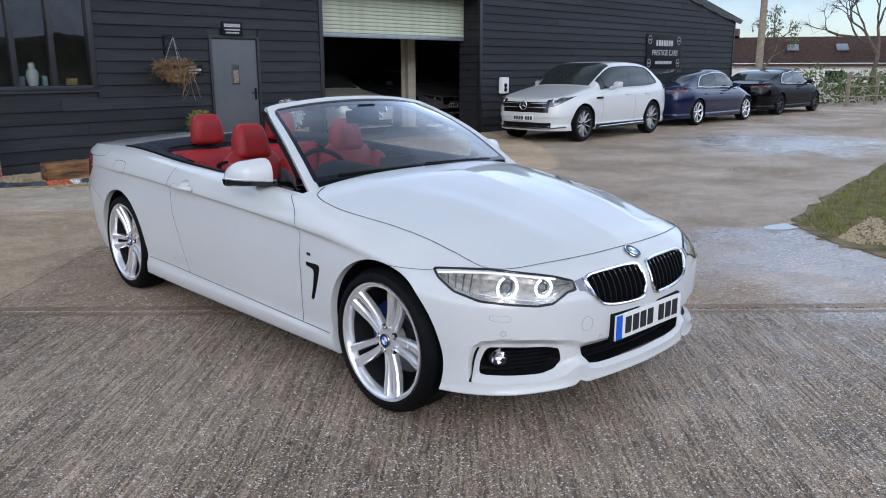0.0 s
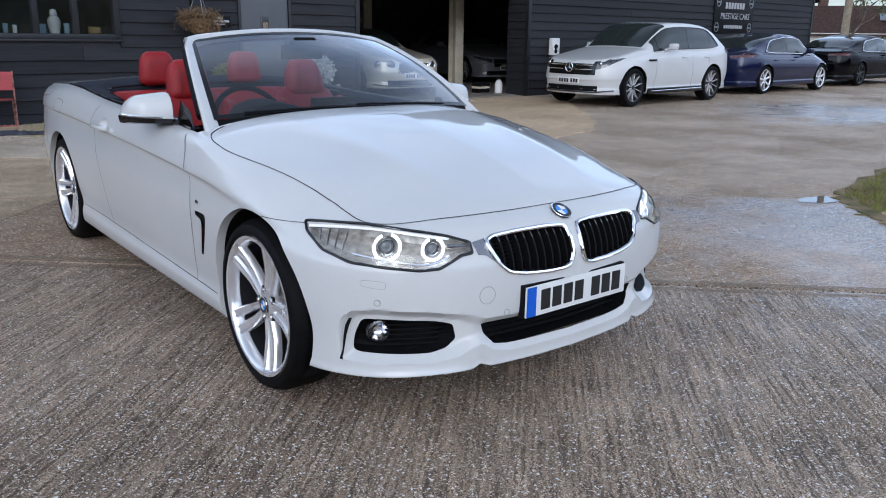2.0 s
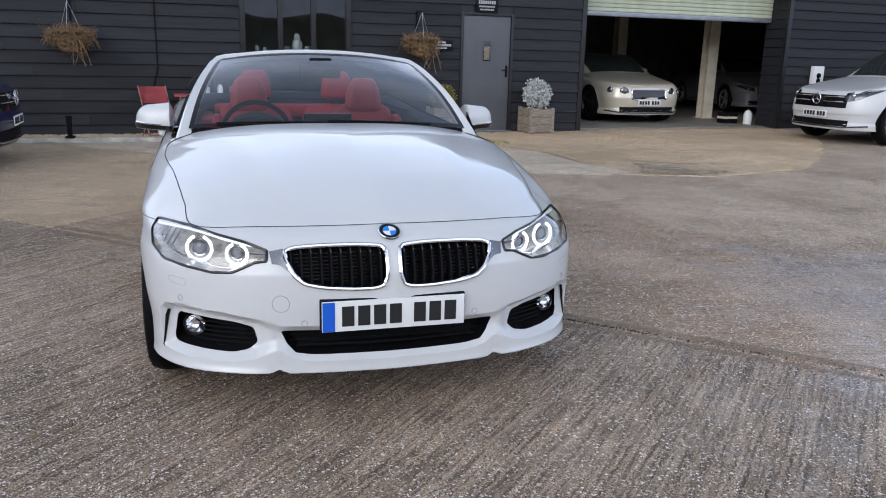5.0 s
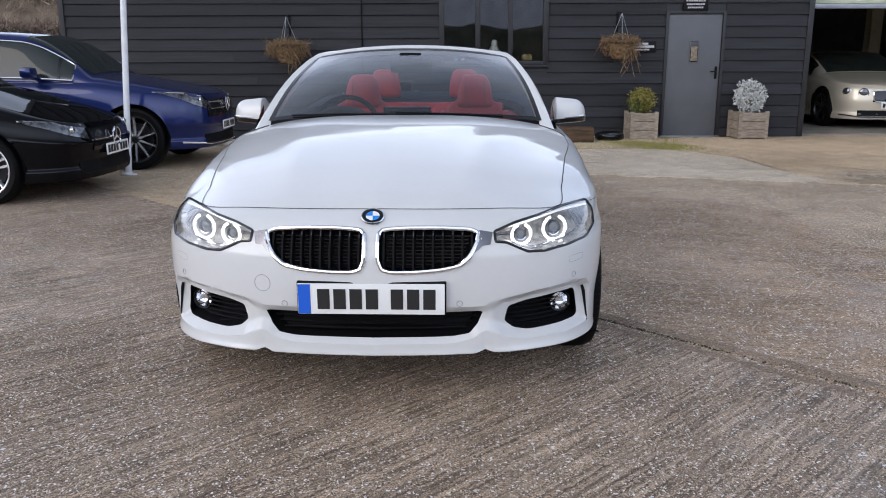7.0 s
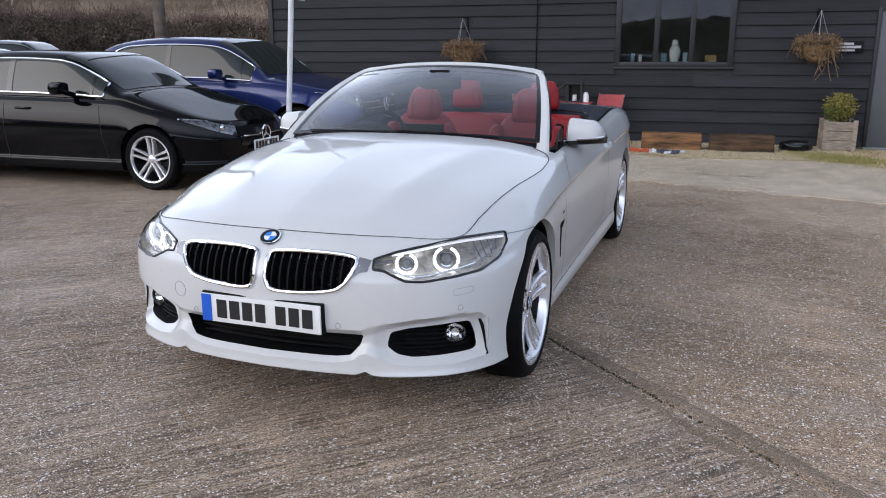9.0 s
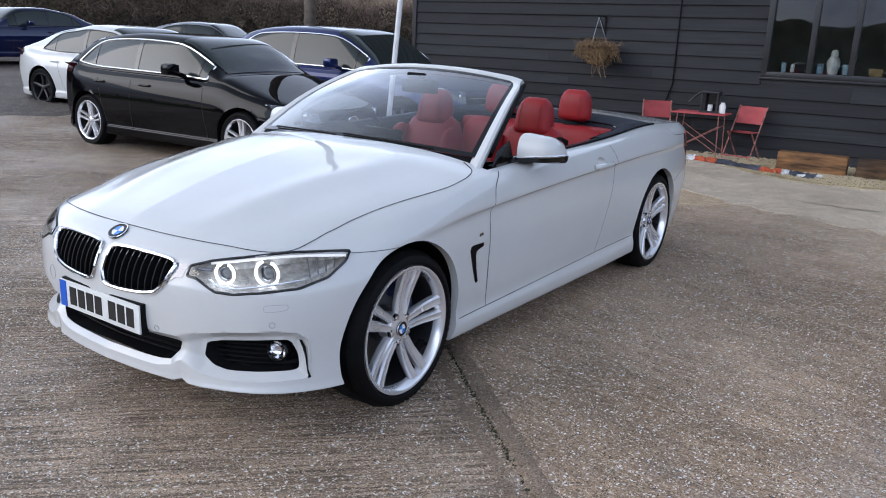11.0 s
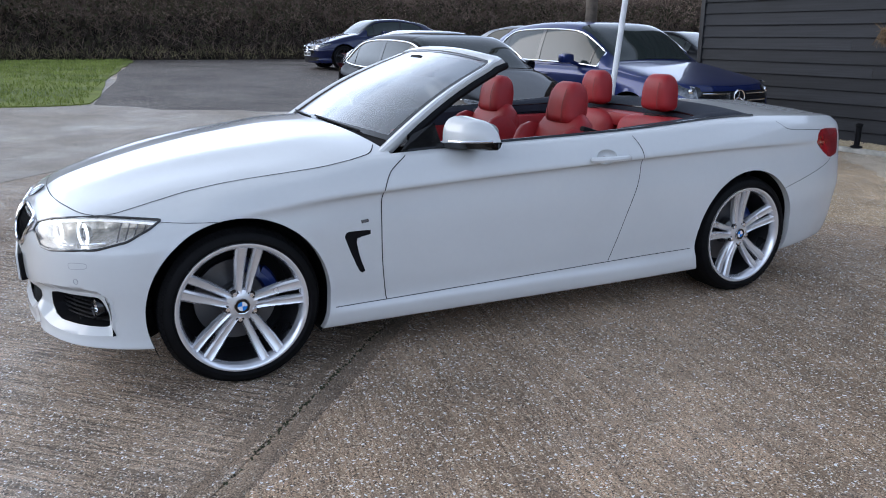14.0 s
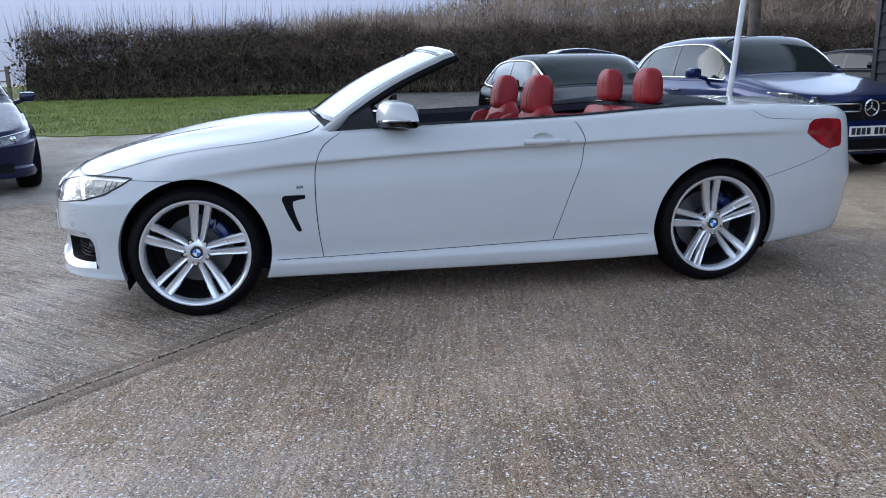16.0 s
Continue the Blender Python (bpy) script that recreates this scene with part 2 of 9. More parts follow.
        spec.inputs["To Min"].default_value, spec.inputs["To Max"].default_value = 0.3, 0.9
        nt.links.new(mask, spec.inputs["Value"])
        nt.links.new(spec.outputs["Result"], b.inputs["Specular IOR Level"])
        relief = nt.nodes.new("ShaderNodeMapRange")
        relief.inputs["To Min"].default_value, relief.inputs["To Max"].default_value = 1.0, 0.35
        nt.links.new(mask, relief.inputs["Value"])
    nt.links.new(col, b.inputs["Base Color"])
    nt.links.new(wet2, b.inputs["Roughness"])
    last = None
    for src, strength, dist in ((spot, 0.7, 0.006), (fine.outputs["Fac"], 0.6, 0.006), (bump_last, 0.8 * brush, 0.014)):
        if src is None:
            continue
        bp = nt.nodes.new("ShaderNodeBump")
        bp.inputs["Strength"].default_value, bp.inputs["Distance"].default_value = strength, dist
        nt.links.new(src, bp.inputs["Height"])
        if relief is not None:
            mu = nt.nodes.new("ShaderNodeMath")
            mu.operation = "MULTIPLY"
            mu.inputs[1].default_value = strength
            nt.links.new(relief.outputs["Result"], mu.inputs[0])
            nt.links.new(mu.outputs[0], bp.inputs["Strength"])
        if last is not None:
            nt.links.new(last.outputs["Normal"], bp.inputs["Normal"])
        last = bp
    nt.links.new(last.outputs["Normal"], b.inputs["Normal"])
    return m


M = {}
M["slab"] = concrete("brushed_concrete", (0.545, 0.41, 0.295), (0.265, 0.194, 0.138), (0.92, 0.86, 0.75), groove=45, wet=0.42, stone_scale=76, stone_amount=1.25, damp=(3.4, -1.7, 2.5), brush=1.1)
M["slab_stone"] = concrete("exposed_aggregate_concrete", (0.60, 0.427, 0.292), (0.28, 0.195, 0.130), (0.94, 0.86, 0.72), groove=-12, wet=0.35, stone_scale=70, stone_amount=1.45, damp=(4.0, -0.3, 2.3), brush=0.6)
M["slab_tan"] = concrete("tan_stony_concrete", (0.68, 0.51, 0.335), (0.40, 0.295, 0.19), (0.92, 0.86, 0.72), groove=-12, wet=0.25, stone_scale=70, stone_amount=1.2, brush=0.3)
M["apron"] = concrete("smooth_grey_concrete", (0.74, 0.635, 0.50), (0.50, 0.42, 0.325), (0.78, 0.70, 0.58), wet=0.2, stone_scale=90, stone_amount=0.3)
M["apron_tan"] = concrete("sandy_worn_concrete", (0.80, 0.60, 0.40), (0.50, 0.37, 0.24), (0.82, 0.70, 0.52), wet=0.2, stone_scale=80, stone_amount=0.4, damp=(4.75, 4.95, 0.95))
M["yellow_gravel"] = concrete("yellow_gravel", (0.56, 0.445, 0.26), (0.30, 0.235, 0.13), (0.78, 0.68, 0.48), wet=0.1, stone_scale=38, stone_amount=1.2)
M["wet_slab"] = concrete("damp_grey_concrete", (0.27, 0.25, 0.235), (0.16, 0.145, 0.13), (0.38, 0.38, 0.38), groove=-45, wet=0.55, stone_scale=80, stone_amount=0.2)
M["tarmac"] = concrete("stony_tarmac", (0.58, 0.44, 0.315), (0.29, 0.215, 0.150), (0.85, 0.77, 0.65), wet=0.4, stone_scale=56, stone_amount=1.6, damp=(13.0, 4.2, 3.0))
M["gravel"] = concrete("grey_gravel", (0.145, 0.122, 0.106), (0.075, 0.063, 0.055), (0.40, 0.36, 0.32), wet=0.1, stone_scale=34, stone_amount=0.8)
M["pale_slab"] = concrete("worn_pale_concrete", (0.46, 0.40, 0.335), (0.31, 0.268, 0.222), (0.52, 0.48, 0.43), wet=0.4, stone_scale=80, stone_amount=0.15)
M["soil"] = mat("damp_soil", (0.07, 0.055, 0.04), rough=0.95, vary=0.3, scale=8, grain=0.8)
M["joint"] = mat("joint_filler", (0.10, 0.08, 0.062), rough=0.9, vary=0.3, scale=20, grain=0.6)
M["turf"] = mat("turf", (0.14, 0.160, 0.036), rough=0.95, vary=0.3, scale=1.2, second=(0.085, 0.105, 0.022), grain=1.0, grain_scale=90, spec=0.2)
M["grass"] = mat("grass_blades", (0.205, 0.235, 0.058), rough=0.7, vary=0.3, scale=1.5, second=(0.12, 0.155, 0.03), spec=0.2)
M["board"] = mat("black_stained_weatherboard", (0.0215, 0.022, 0.025), rough=0.6, vary=0.25, scale=5, grain=0.5, grain_scale=60, piece=0.5, stretch=(0.25, 1, 6), spec=0.22)
M["card"] = mat("tan_card", (0.20, 0.155, 0.11), rough=0.5, vary=0.35, scale=25)
M["black_trim"] = mat("black_painted_timber", (0.011, 0.011, 0.013), rough=0.45, vary=0.2, scale=6)
M["door"] = mat("grey_painted_door", (0.078, 0.082, 0.09), rough=0.45, vary=0.08, scale=3)
M["shutter"] = mat("pale_green_shutter", (0.42, 0.45, 0.33), rough=0.5, vary=0.1, scale=4, piece=0.1)
M["cream"] = mat("cream_steel", (0.60, 0.54, 0.42), rough=0.6, vary=0.1, scale=4)
M["inside"] = mat("dim_block_wall", (0.20, 0.19, 0.175), rough=0.9, vary=0.2, scale=3)
M["inside_floor"] = mat("workshop_floor", (0.22, 0.20, 0.17), rough=0.6, vary=0.2, scale=2)
M["glass"] = glass("window_glass", (0.80, 0.84, 0.85), 1.3)
M["white_paint"] = paint("white_car_paint", (0.57, 0.57, 0.56))
M["navy_paint"] = mat("deep_blue_car_paint", (0.004, 0.008, 0.042), rough=0.3, metal=0.25, vary=0.02, coat=1.0, spec=0.02, rough_vary=0.02)
M["royal_paint"] = paint("dark_blue_metallic_paint", (0.006, 0.015, 0.085), flake=0.45, coat=0.7)
M["black_paint"] = mat("black_car_paint", (0.002, 0.002, 0.003), rough=0.3, vary=0.02, coat=0.42, spec=0.0, rough_vary=0.02)
M["silver_paint"] = paint("champagne_silver_paint", (0.66, 0.595, 0.47), flake=0.3)
M["grey_paint"] = paint("grey_car_paint", (0.22, 0.23, 0.25), flake=0.3)
M["dark_glass"] = mat("tinted_car_glass", (0.022, 0.028, 0.026), rough=0.05, vary=0.02, rough_vary=0.01, spec=0.35)
M["tyre"] = mat("tyre_rubber", (0.0045, 0.0045, 0.005), rough=0.6, vary=0.2, scale=20, spec=0.1)
M["alloy"] = mat("silver_alloy", (0.80, 0.80, 0.82), rough=0.24, metal=0.72, vary=0.04)
# dark alloy wheels, and wheel insides with the shade behind spokes put in
M["dark_alloy"] = mat("dark_alloy", (0.03, 0.03, 0.033), rough=0.3, metal=0.5, vary=0.05)
M["chrome"] = mat("chrome", (0.80, 0.80, 0.82), rough=0.08, metal=1.0, vary=0.02, rough_vary=0.03)
M["black_gloss"] = mat("gloss_black_plastic", (0.007, 0.007, 0.008), rough=0.12, vary=0.03)
M["black_matt"] = mat("matt_black_plastic", (0.006, 0.006, 0.007), rough=0.6, vary=0.1, grain=0.2, spec=0.1)
M["red_lens"] = mat("red_lamp_lens", (0.28, 0.006, 0.010), rough=0.08, vary=0.25, scale=14, coat=1.0)
M["lamp_lens"] = glass("clear_lamp_lens", (0.92, 0.93, 0.95), 1.0)
M["plate_white"] = mat("reflective_plate", (0.74, 0.74, 0.72), rough=0.4, vary=0.03)
M["plate_ink"] = mat("black_ink", (0.01, 0.01, 0.01), rough=0.5, vary=0.02)
M["plate_blue"] = mat("blue_band", (0.005, 0.10, 0.55), rough=0.4, vary=0.02)
M["badge_blue"] = mat("badge_blue", (0.01, 0.20, 0.62), rough=0.15, vary=0.02, coat=1)
M["badge_white"] = mat("badge_white", (0.75, 0.76, 0.78), rough=0.2, vary=0.02, coat=1)
M["seat_red"] = mat("red_leather", (0.26, 0.013, 0.016), rough=0.5, vary=0.12, scale=9, grain=0.25, grain_scale=240, spec=0.3)
M["fabric_dark"] = mat("dark_navy_fabric", (0.020, 0.023, 0.033), rough=0.85, vary=0.2, grain=0.5, grain_scale=300, spec=0.2)
M["drl"] = mat("glowing_ring", (0.9, 0.95, 1.0), rough=0.3, vary=0.0, emit=(0.92, 0.96, 1.0, 2.0))
M["white_plastic"] = mat("white_plastic", (0.74, 0.74, 0.72), rough=0.4, vary=0.05)
M["terracotta"] = mat("dry_plant_brown", (0.21, 0.13, 0.065), rough=0.9, vary=0.45, scale=30)
M["leaf"] = mat("green_leaf", (0.085, 0.12, 0.03), rough=0.6, vary=0.35, scale=25)
M["leaf_yellow"] = mat("yellow_green_leaf", (0.22, 0.19, 0.035), rough=0.6, vary=0.3, scale=25)
M["leaf_silver"] = mat("silver_leaf", (0.55, 0.57, 0.55), rough=0.8, vary=0.2, scale=30)
M["planter_wood"] = mat("weathered_grey_wood", (0.24, 0.195, 0.15), rough=0.85, vary=0.25, scale=8, grain=0.6, grain_scale=70, piece=0.3, stretch=(1, 1, 4))
M["sleeper"] = mat("old_oak_sleeper", (0.23, 0.115, 0.05), rough=0.85, vary=0.35, scale=5, second=(0.035, 0.025, 0.018), grain=0.8, grain_scale=60, stretch=(0.5, 1, 3), spec=0.2)
M["chair_red"] = mat("faded_red_fabric", (0.42, 0.07, 0.075), rough=0.75, vary=0.12, scale=8, grain=0.4)
M["bare_twig"] = mat("winter_twigs", (0.155, 0.108, 0.086), rough=0.9, vary=0.4, scale=2, spec=0.2)
M["hedge_leaf"] = mat("dull_hedge_leaf", (0.062, 0.055, 0.030), rough=0.9, vary=0.5, scale=1.4, second=(0.024, 0.022, 0.013), spec=0.2)
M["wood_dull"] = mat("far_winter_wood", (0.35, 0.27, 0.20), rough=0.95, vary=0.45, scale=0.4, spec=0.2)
M["trunk"] = mat("grey_bark", (0.12, 0.095, 0.075), rough=0.95, vary=0.3, scale=8, grain=0.8)
M["post_wood"] = mat("pale_fence_wood", (0.24, 0.20, 0.145), rough=0.9, vary=0.2, scale=6, grain=0.6, piece=0.2)
M["roof_tile"] = mat("brown_roof_tile", (0.11, 0.06, 0.045), rough=0.85, vary=0.3, scale=5)
M["render_white"] = mat("white_rendered_wall", (0.62, 0.60, 0.55), rough=0.9, vary=0.1)
M["sheet_metal"] = mat("grey_sheet_metal", (0.30, 0.32, 0.34), rough=0.4, metal=0.6, vary=0.1)
M["sign_black"] = mat("black_sign_panel", (0.006, 0.006, 0.007), rough=0.5, vary=0.1, scale=6, spec=0.15)
M["sign_white"] = mat("white_lettering", (0.42, 0.42, 0.43), rough=0.5, vary=0.03)
M["galv"] = mat("white_painted_pole", (0.66, 0.67, 0.68), rough=0.4, vary=0.08, scale=8)

M["frosted"] = mat("frosted_lamp_panel", (0.80, 0.82, 0.84), rough=0.35, vary=0.08, scale=20)
# mottled tone puts the housing's sparkle into the colour
M["lamp_house"] = mat("lamp_housing", (0.70, 0.675, 0.63), rough=0.22, metal=0.5, vary=0.3, scale=40)
M["seam_grey"] = mat("fine_panel_seam", (0.34, 0.34, 0.345), rough=0.7, vary=0.1)
M["projector"] = mat("projector_lens", (0.16, 0.17, 0.175), rough=0.06, vary=0.1, coat=1)
M["brow"] = mat("brow_strip", (0.85, 0.87, 0.9), rough=0.25, vary=0.02, emit=(0.95, 0.97, 1.0, 0.5))
M["gap"] = mat("panel_gap", (0.012, 0.012, 0.013), rough=0.8, vary=0.1)
M["screen_glass"] = glass("windscreen_glass", (0.70, 0.77, 0.82), 1.5)
M["dash"] = mat("black_soft_plastic", (0.015, 0.015, 0.017), rough=0.7, vary=0.1, grain=0.4, grain_scale=300)
M["seat_seam"] = mat("seat_stitching", (0.16, 0.014, 0.013), rough=0.7, vary=0.1)
# disc colour lowered to hold the dimness inside the wheel
M["disc"] = mat("brushed_brake_disc", (0.13, 0.13, 0.135), rough=0.4, metal=0.9, vary=0.1)
M["caliper"] = mat("blue_brake_caliper", (0.008, 0.022, 0.11), rough=0.3, vary=0.05, coat=0.5)

M["joint_band"] = concrete("smooth_joint_margin", (0.37, 0.275, 0.198), (0.20, 0.147, 0.104), (0.6, 0.55, 0.48), wet=0.3, stone_scale=95, stone_amount=0.4)
M["moss"] = mat("joint_moss", (0.055, 0.055, 0.026), rough=0.95, vary=0.4, scale=30)
M["dark_red_lens"] = mat("dark_red_lamp_lens", (0.07, 0.004, 0.006), rough=0.08, vary=0.2, coat=1.0)
M["satin_metal"] = mat("satin_metal", (0.20, 0.20, 0.215), rough=0.25, metal=1.0, vary=0.1)
M["bank_soil"] = mat("gravelly_soil", (0.20, 0.145, 0.085), rough=0.95, vary=0.4, scale=5, second=(0.075, 0.075, 0.028), grain=0.9, grain_scale=120, spec=0.2)
M["verge"] = mat("verge_grass_blades", (0.13, 0.17, 0.035), rough=0.8, vary=0.4, scale=3, second=(0.16, 0.115, 0.055), spec=0.2)
M["orange"] = mat("orange_red_cloth", (0.45, 0.085, 0.03), rough=0.7, vary=0.15, scale=12)
M["navy_cloth"] = mat("navy_grey_cloth", (0.06, 0.065, 0.09), rough=0.8, vary=0.4, scale=10)


# ---- mesh helpers ----
def bm_mesh(name, bm, material, smooth=True):
    me = bpy.data.meshes.new(name)
    bm.to_mesh(me)
    bm.free()
    for m in (material if isinstance(material, (list, tuple)) else [material]):
        me.materials.append(m)
    if smooth:
        me.polygons.foreach_set("use_smooth", [True] * len(me.polygons))
        me.set_sharp_from_angle(angle=radians(38))
    return me


def part(name, bm, material, parent=None, label="", smooth=True, at=None):
    """Links a bmesh as one mesh object, under a thing or a part if one is given."""
    ob = new(name, bm_mesh(name, bm, material, smooth))
    if at is not None:
        ob.matrix_basis = at
    if parent is not None:
        ob.parent = parent
    if label:
        ob["label"] = label
    return ob


def share(name, me, parent, at=None):
    ob = new(name, me)
    if at is not None:
        ob.matrix_basis = at
    ob.parent = parent
    return ob


def empty(name, m, label, category, group="", kind=""):
    ob = new(name)
    ob.empty_display_size = 0.2
    ob.matrix_basis = m
    return tagged(ob, label, category, group, kind)


def structure(ob, label, category=""):
    return tagged(ob, label, category or ob.name.split("_")[0], kind="structure")


def add_box(bm, lo, hi, bevel=0.0, m=None):
    """A box from corner to corner, its edges rounded, laid by m."""
    r = bmesh.ops.create_cube(bm, size=1.0)
    vs = r["verts"]
    c = [(a + b) / 2 for a, b in zip(lo, hi)]
    d = [abs(b - a) for a, b in zip(lo, hi)]
    for v in vs:
        v.co = Vector((c[0] + v.co.x * d[0], c[1] + v.co.y * d[1], c[2] + v.co.z * d[2]))
    if bevel:
        es = list({e for v in vs for e in v.link_edges})
        out = bmesh.ops.bevel(bm, geom=es, offset=min(bevel, min(d) * 0.45), segments=2, affect="EDGES", profile=0.6)
        vs = list({v for f in out["faces"] for v in f.verts} | {v for v in vs if v.is_valid})
    if m is not None:
        bmesh.ops.transform(bm, matrix=m, verts=vs)
    return vs


def box(lo, hi, bevel=0.0, m=None):
    bm = bmesh.new()
    add_box(bm, lo, hi, bevel, m)
    return bm


def add_tube(bm, pts, radius, sides=8, caps=True, flat=1.0):
    """A round bar along points; radius may be a list."""
    pts = [Vector(p) for p in pts]
    rings = []
    for i, p in enumerate(pts):
        d = (pts[min(i + 1, len(pts) - 1)] - pts[max(i - 1, 0)]).normalized()
        up = Vector((0, 0, 1)) if abs(d.z) < 0.9 else Vector((1, 0, 0))
        a = d.cross(up).normalized()
        b = a.cross(d)
        r = radius[i] if isinstance(radius, (list, tuple)) else radius
        rings.append([bm.verts.new(p + (a * math.cos(k * math.tau / sides) + b * flat * math.sin(k * math.tau / sides)) * r) for k in range(sides)])
    for r0, r1 in zip(rings, rings[1:]):
        for k in range(sides):
            bm.faces.new((r0[k], r0[(k + 1) % sides], r1[(k + 1) % sides], r1[k]))
    if caps:
        bm.faces.new(rings[0][::-1])
        bm.faces.new(rings[-1])
    return rings


def tube(pts, radius, sides=8, flat=1.0):
    bm = bmesh.new()
    add_tube(bm, pts, radius, sides, True, flat)
    return bm


def add_lathe(bm, profile, n=32, axis="x", arc=math.tau, closed=False):
    """Turns a profile of (radius, along) round an axis."""
    full = arc > math.tau - 1e-6
    rings = []
    for k in range(n if full else n + 1):
        a = arc * k / n
        ring = []
        for r, h in profile:
            c, s = r * math.cos(a), r * math.sin(a)
            ring.append(bm.verts.new({"x": (h, c, s), "y": (c, h, s), "z": (c, s, h)}[axis]))
        rings.append(ring)
    m = len(profile)
    for k in range(n):
        r0, r1 = rings[k], rings[(k + 1) % len(rings)]
        for i in range(m if closed else m - 1):
            j = (i + 1) % m
            bm.faces.new((r0[i], r0[j], r1[j], r1[i]))


def lathe(profile, n=32, axis="x", closed=False):
    bm = bmesh.new()
    add_lathe(bm, profile, n, axis, closed=closed)
    bmesh.ops.remove_doubles(bm, verts=bm.verts, dist=1e-5)
    bmesh.ops.recalc_face_normals(bm, faces=bm.faces)
    return bm


def grid_bm(rows, loop=False):
    """Quads between rows of points."""
    bm = bmesh.new()
    vr = [[bm.verts.new(p) for p in row] for row in rows]
    for a, b in zip(vr, vr[1:]):
        for k in range(len(a) if loop else len(a) - 1):
            j = (k + 1) % len(a)
            bm.faces.new((a[k], a[j], b[j], b[k]))
    return bm


def keyed(keys, x):
    """A smooth curve through (x, value) keys."""
    if x <= keys[0][0]:
        return keys[0][1]
    if x >= keys[-1][0]:
        return keys[-1][1]
    for i in range(len(keys) - 1):
        x0, v0 = keys[i]
        x1, v1 = keys[i + 1]
        if x <= x1:
            h = x1 - x0
            t = (x - x0) / h
            s = (v1 - v0) / h
            sa = s if i == 0 else (v0 - keys[i - 1][1]) / (x0 - keys[i - 1][0])
            sb = s if i + 2 >= len(keys) else (keys[i + 2][1] - v1) / (keys[i + 2][0] - x1)
            m0 = 0 if sa * s <= 0 else 2 * sa * s / (sa + s)
            m1 = 0 if sb * s <= 0 else 2 * sb * s / (sb + s)
            return ((2 * t**3 - 3 * t * t + 1) * v0 + (t**3 - 2 * t * t + t) * h * m0 + (3 * t * t - 2 * t**3) * v1 + (t**3 - t * t) * h * m1)


def spline(pts, n):
    """n + 1 points along a Catmull-Rom curve through pts."""
    pts = [Vector(p) for p in pts]
    out = []
    for k in range(n + 1):
        f = k / n * (len(pts) - 1)
        i = min(int(f), len(pts) - 2)
        t = f - i
        p0, p1, p2, p3 = pts[max(i - 1, 0)], pts[i], pts[i + 1], pts[min(i + 2, len(pts) - 1)]
        out.append(0.5 * ((2 * p1) + (p2 - p0) * t + (2 * p0 - 5 * p1 + 4 * p2 - p3) * t * t + (3 * p1 - p0 - 3 * p2 + p3) * t**3))
    return out
M["chair_leg"] = mat("worn_red_enamel", (0.33, 0.13, 0.10), rough=0.5, vary=0.5, scale=18)

# ---- ground ----
def ground_z(x, y):
    """Height of the yard: level by the car, rising gently to the far field."""
    z = 0.0
    if x < -6:
        z += 0.036 * (-6 - x) if x > -19 else 0.468 + 0.012 * (-19 - x) if x > -60 else 0.96
    return z


def axis_steps(lo, hi, fine_lo, fine_hi, fine):
    out, s, v = [], fine, fine_hi
    v = fine_lo
    while v <= fine_hi:
        out.append(v)
        v += fine
    s, v = fine, out[-1]
    while v < hi:
        s *= 1.35
        v += s
        out.append(v)
    s, v = fine, out[0]
    while v > lo:
        s *= 1.35
        v -= s
        out.insert(0, v)
    return out


gx = axis_steps(-900, 900, -30, 26, 1.0)
gy = axis_steps(-900, 900, -12, 24, 1.0)
bm = grid_bm([[(x, y, ground_z(x, y) - 0.004) for x in gx] for y in gy])
structure(part("ground", bm, M["tarmac"]), "worn stony brown tarmac yard and lane", "ground")


def sheet(name, outline, material, z, label, step=1.0, category="pavement", thick=0.012):
    """A flat piece of paving over the ground, with an outline and a thin edge."""
    bm = bmesh.new()
    vs = [bm.verts.new((x, y, 0)) for x, y in outline]
    bm.faces.new(vs)
    if step:
        xs = [p[0] for p in outline]
        ys = [p[1] for p in outline]
        for k in range(1, int((max(xs) - min(xs)) / step) + 1):
            bmesh.ops.bisect_plane(bm, geom=bm.verts[:] + bm.edges[:] + bm.faces[:], plane_co=(min(xs) + k * step, 0, 0), plane_no=(1, 0, 0))
        for k in range(1, int((max(ys) - min(ys)) / step) + 1):
            bmesh.ops.bisect_plane(bm, geom=bm.verts[:] + bm.edges[:] + bm.faces[:], plane_co=(0, min(ys) + k * step, 0), plane_no=(0, 1, 0))
    for v in bm.verts:
        v.co.z = ground_z(v.co.x, v.co.y) + z
    edge = [e for e in bm.edges if e.is_boundary]
    r = bmesh.ops.extrude_edge_only(bm, edges=edge)
    for v in r["geom"]:
        if isinstance(v, bmesh.types.BMVert):
            v.co.z -= thick
    bmesh.ops.recalc_face_normals(bm, faces=bm.faces)
    if sum(f.normal.z for f in bm.faces) < 0:
        bmesh.ops.reverse_faces(bm, faces=bm.faces)
    return structure(part(name, bm, material, smooth=False), label, category)


def wobble(pts, amount, seed, n=6):
    """An outline with uneven, worn edges."""
    rnd = random.Random(seed)
    out = []
    for (x0, y0), (x1, y1) in zip(pts, pts[1:] + pts[:1]):
        for k in range(n):
            t = k / n
            a = amount if k else 0
            out.append((x0 + (x1 - x0) * t + rnd.uniform(-a, a), y0 + (y1 - y0) * t + rnd.uniform(-a, a)))
    return out


# slabs lie at 45 degrees to the car: frame along the joint (a) and across it (b)
JO = Vector((-1.81, 2.93))
JA = Vector((0.732, -0.681))
JB = Vector((0.681, 0.732))


def jab(a, b):
    p = JO + JA * a + JB * b
    return (p.x, p.y)


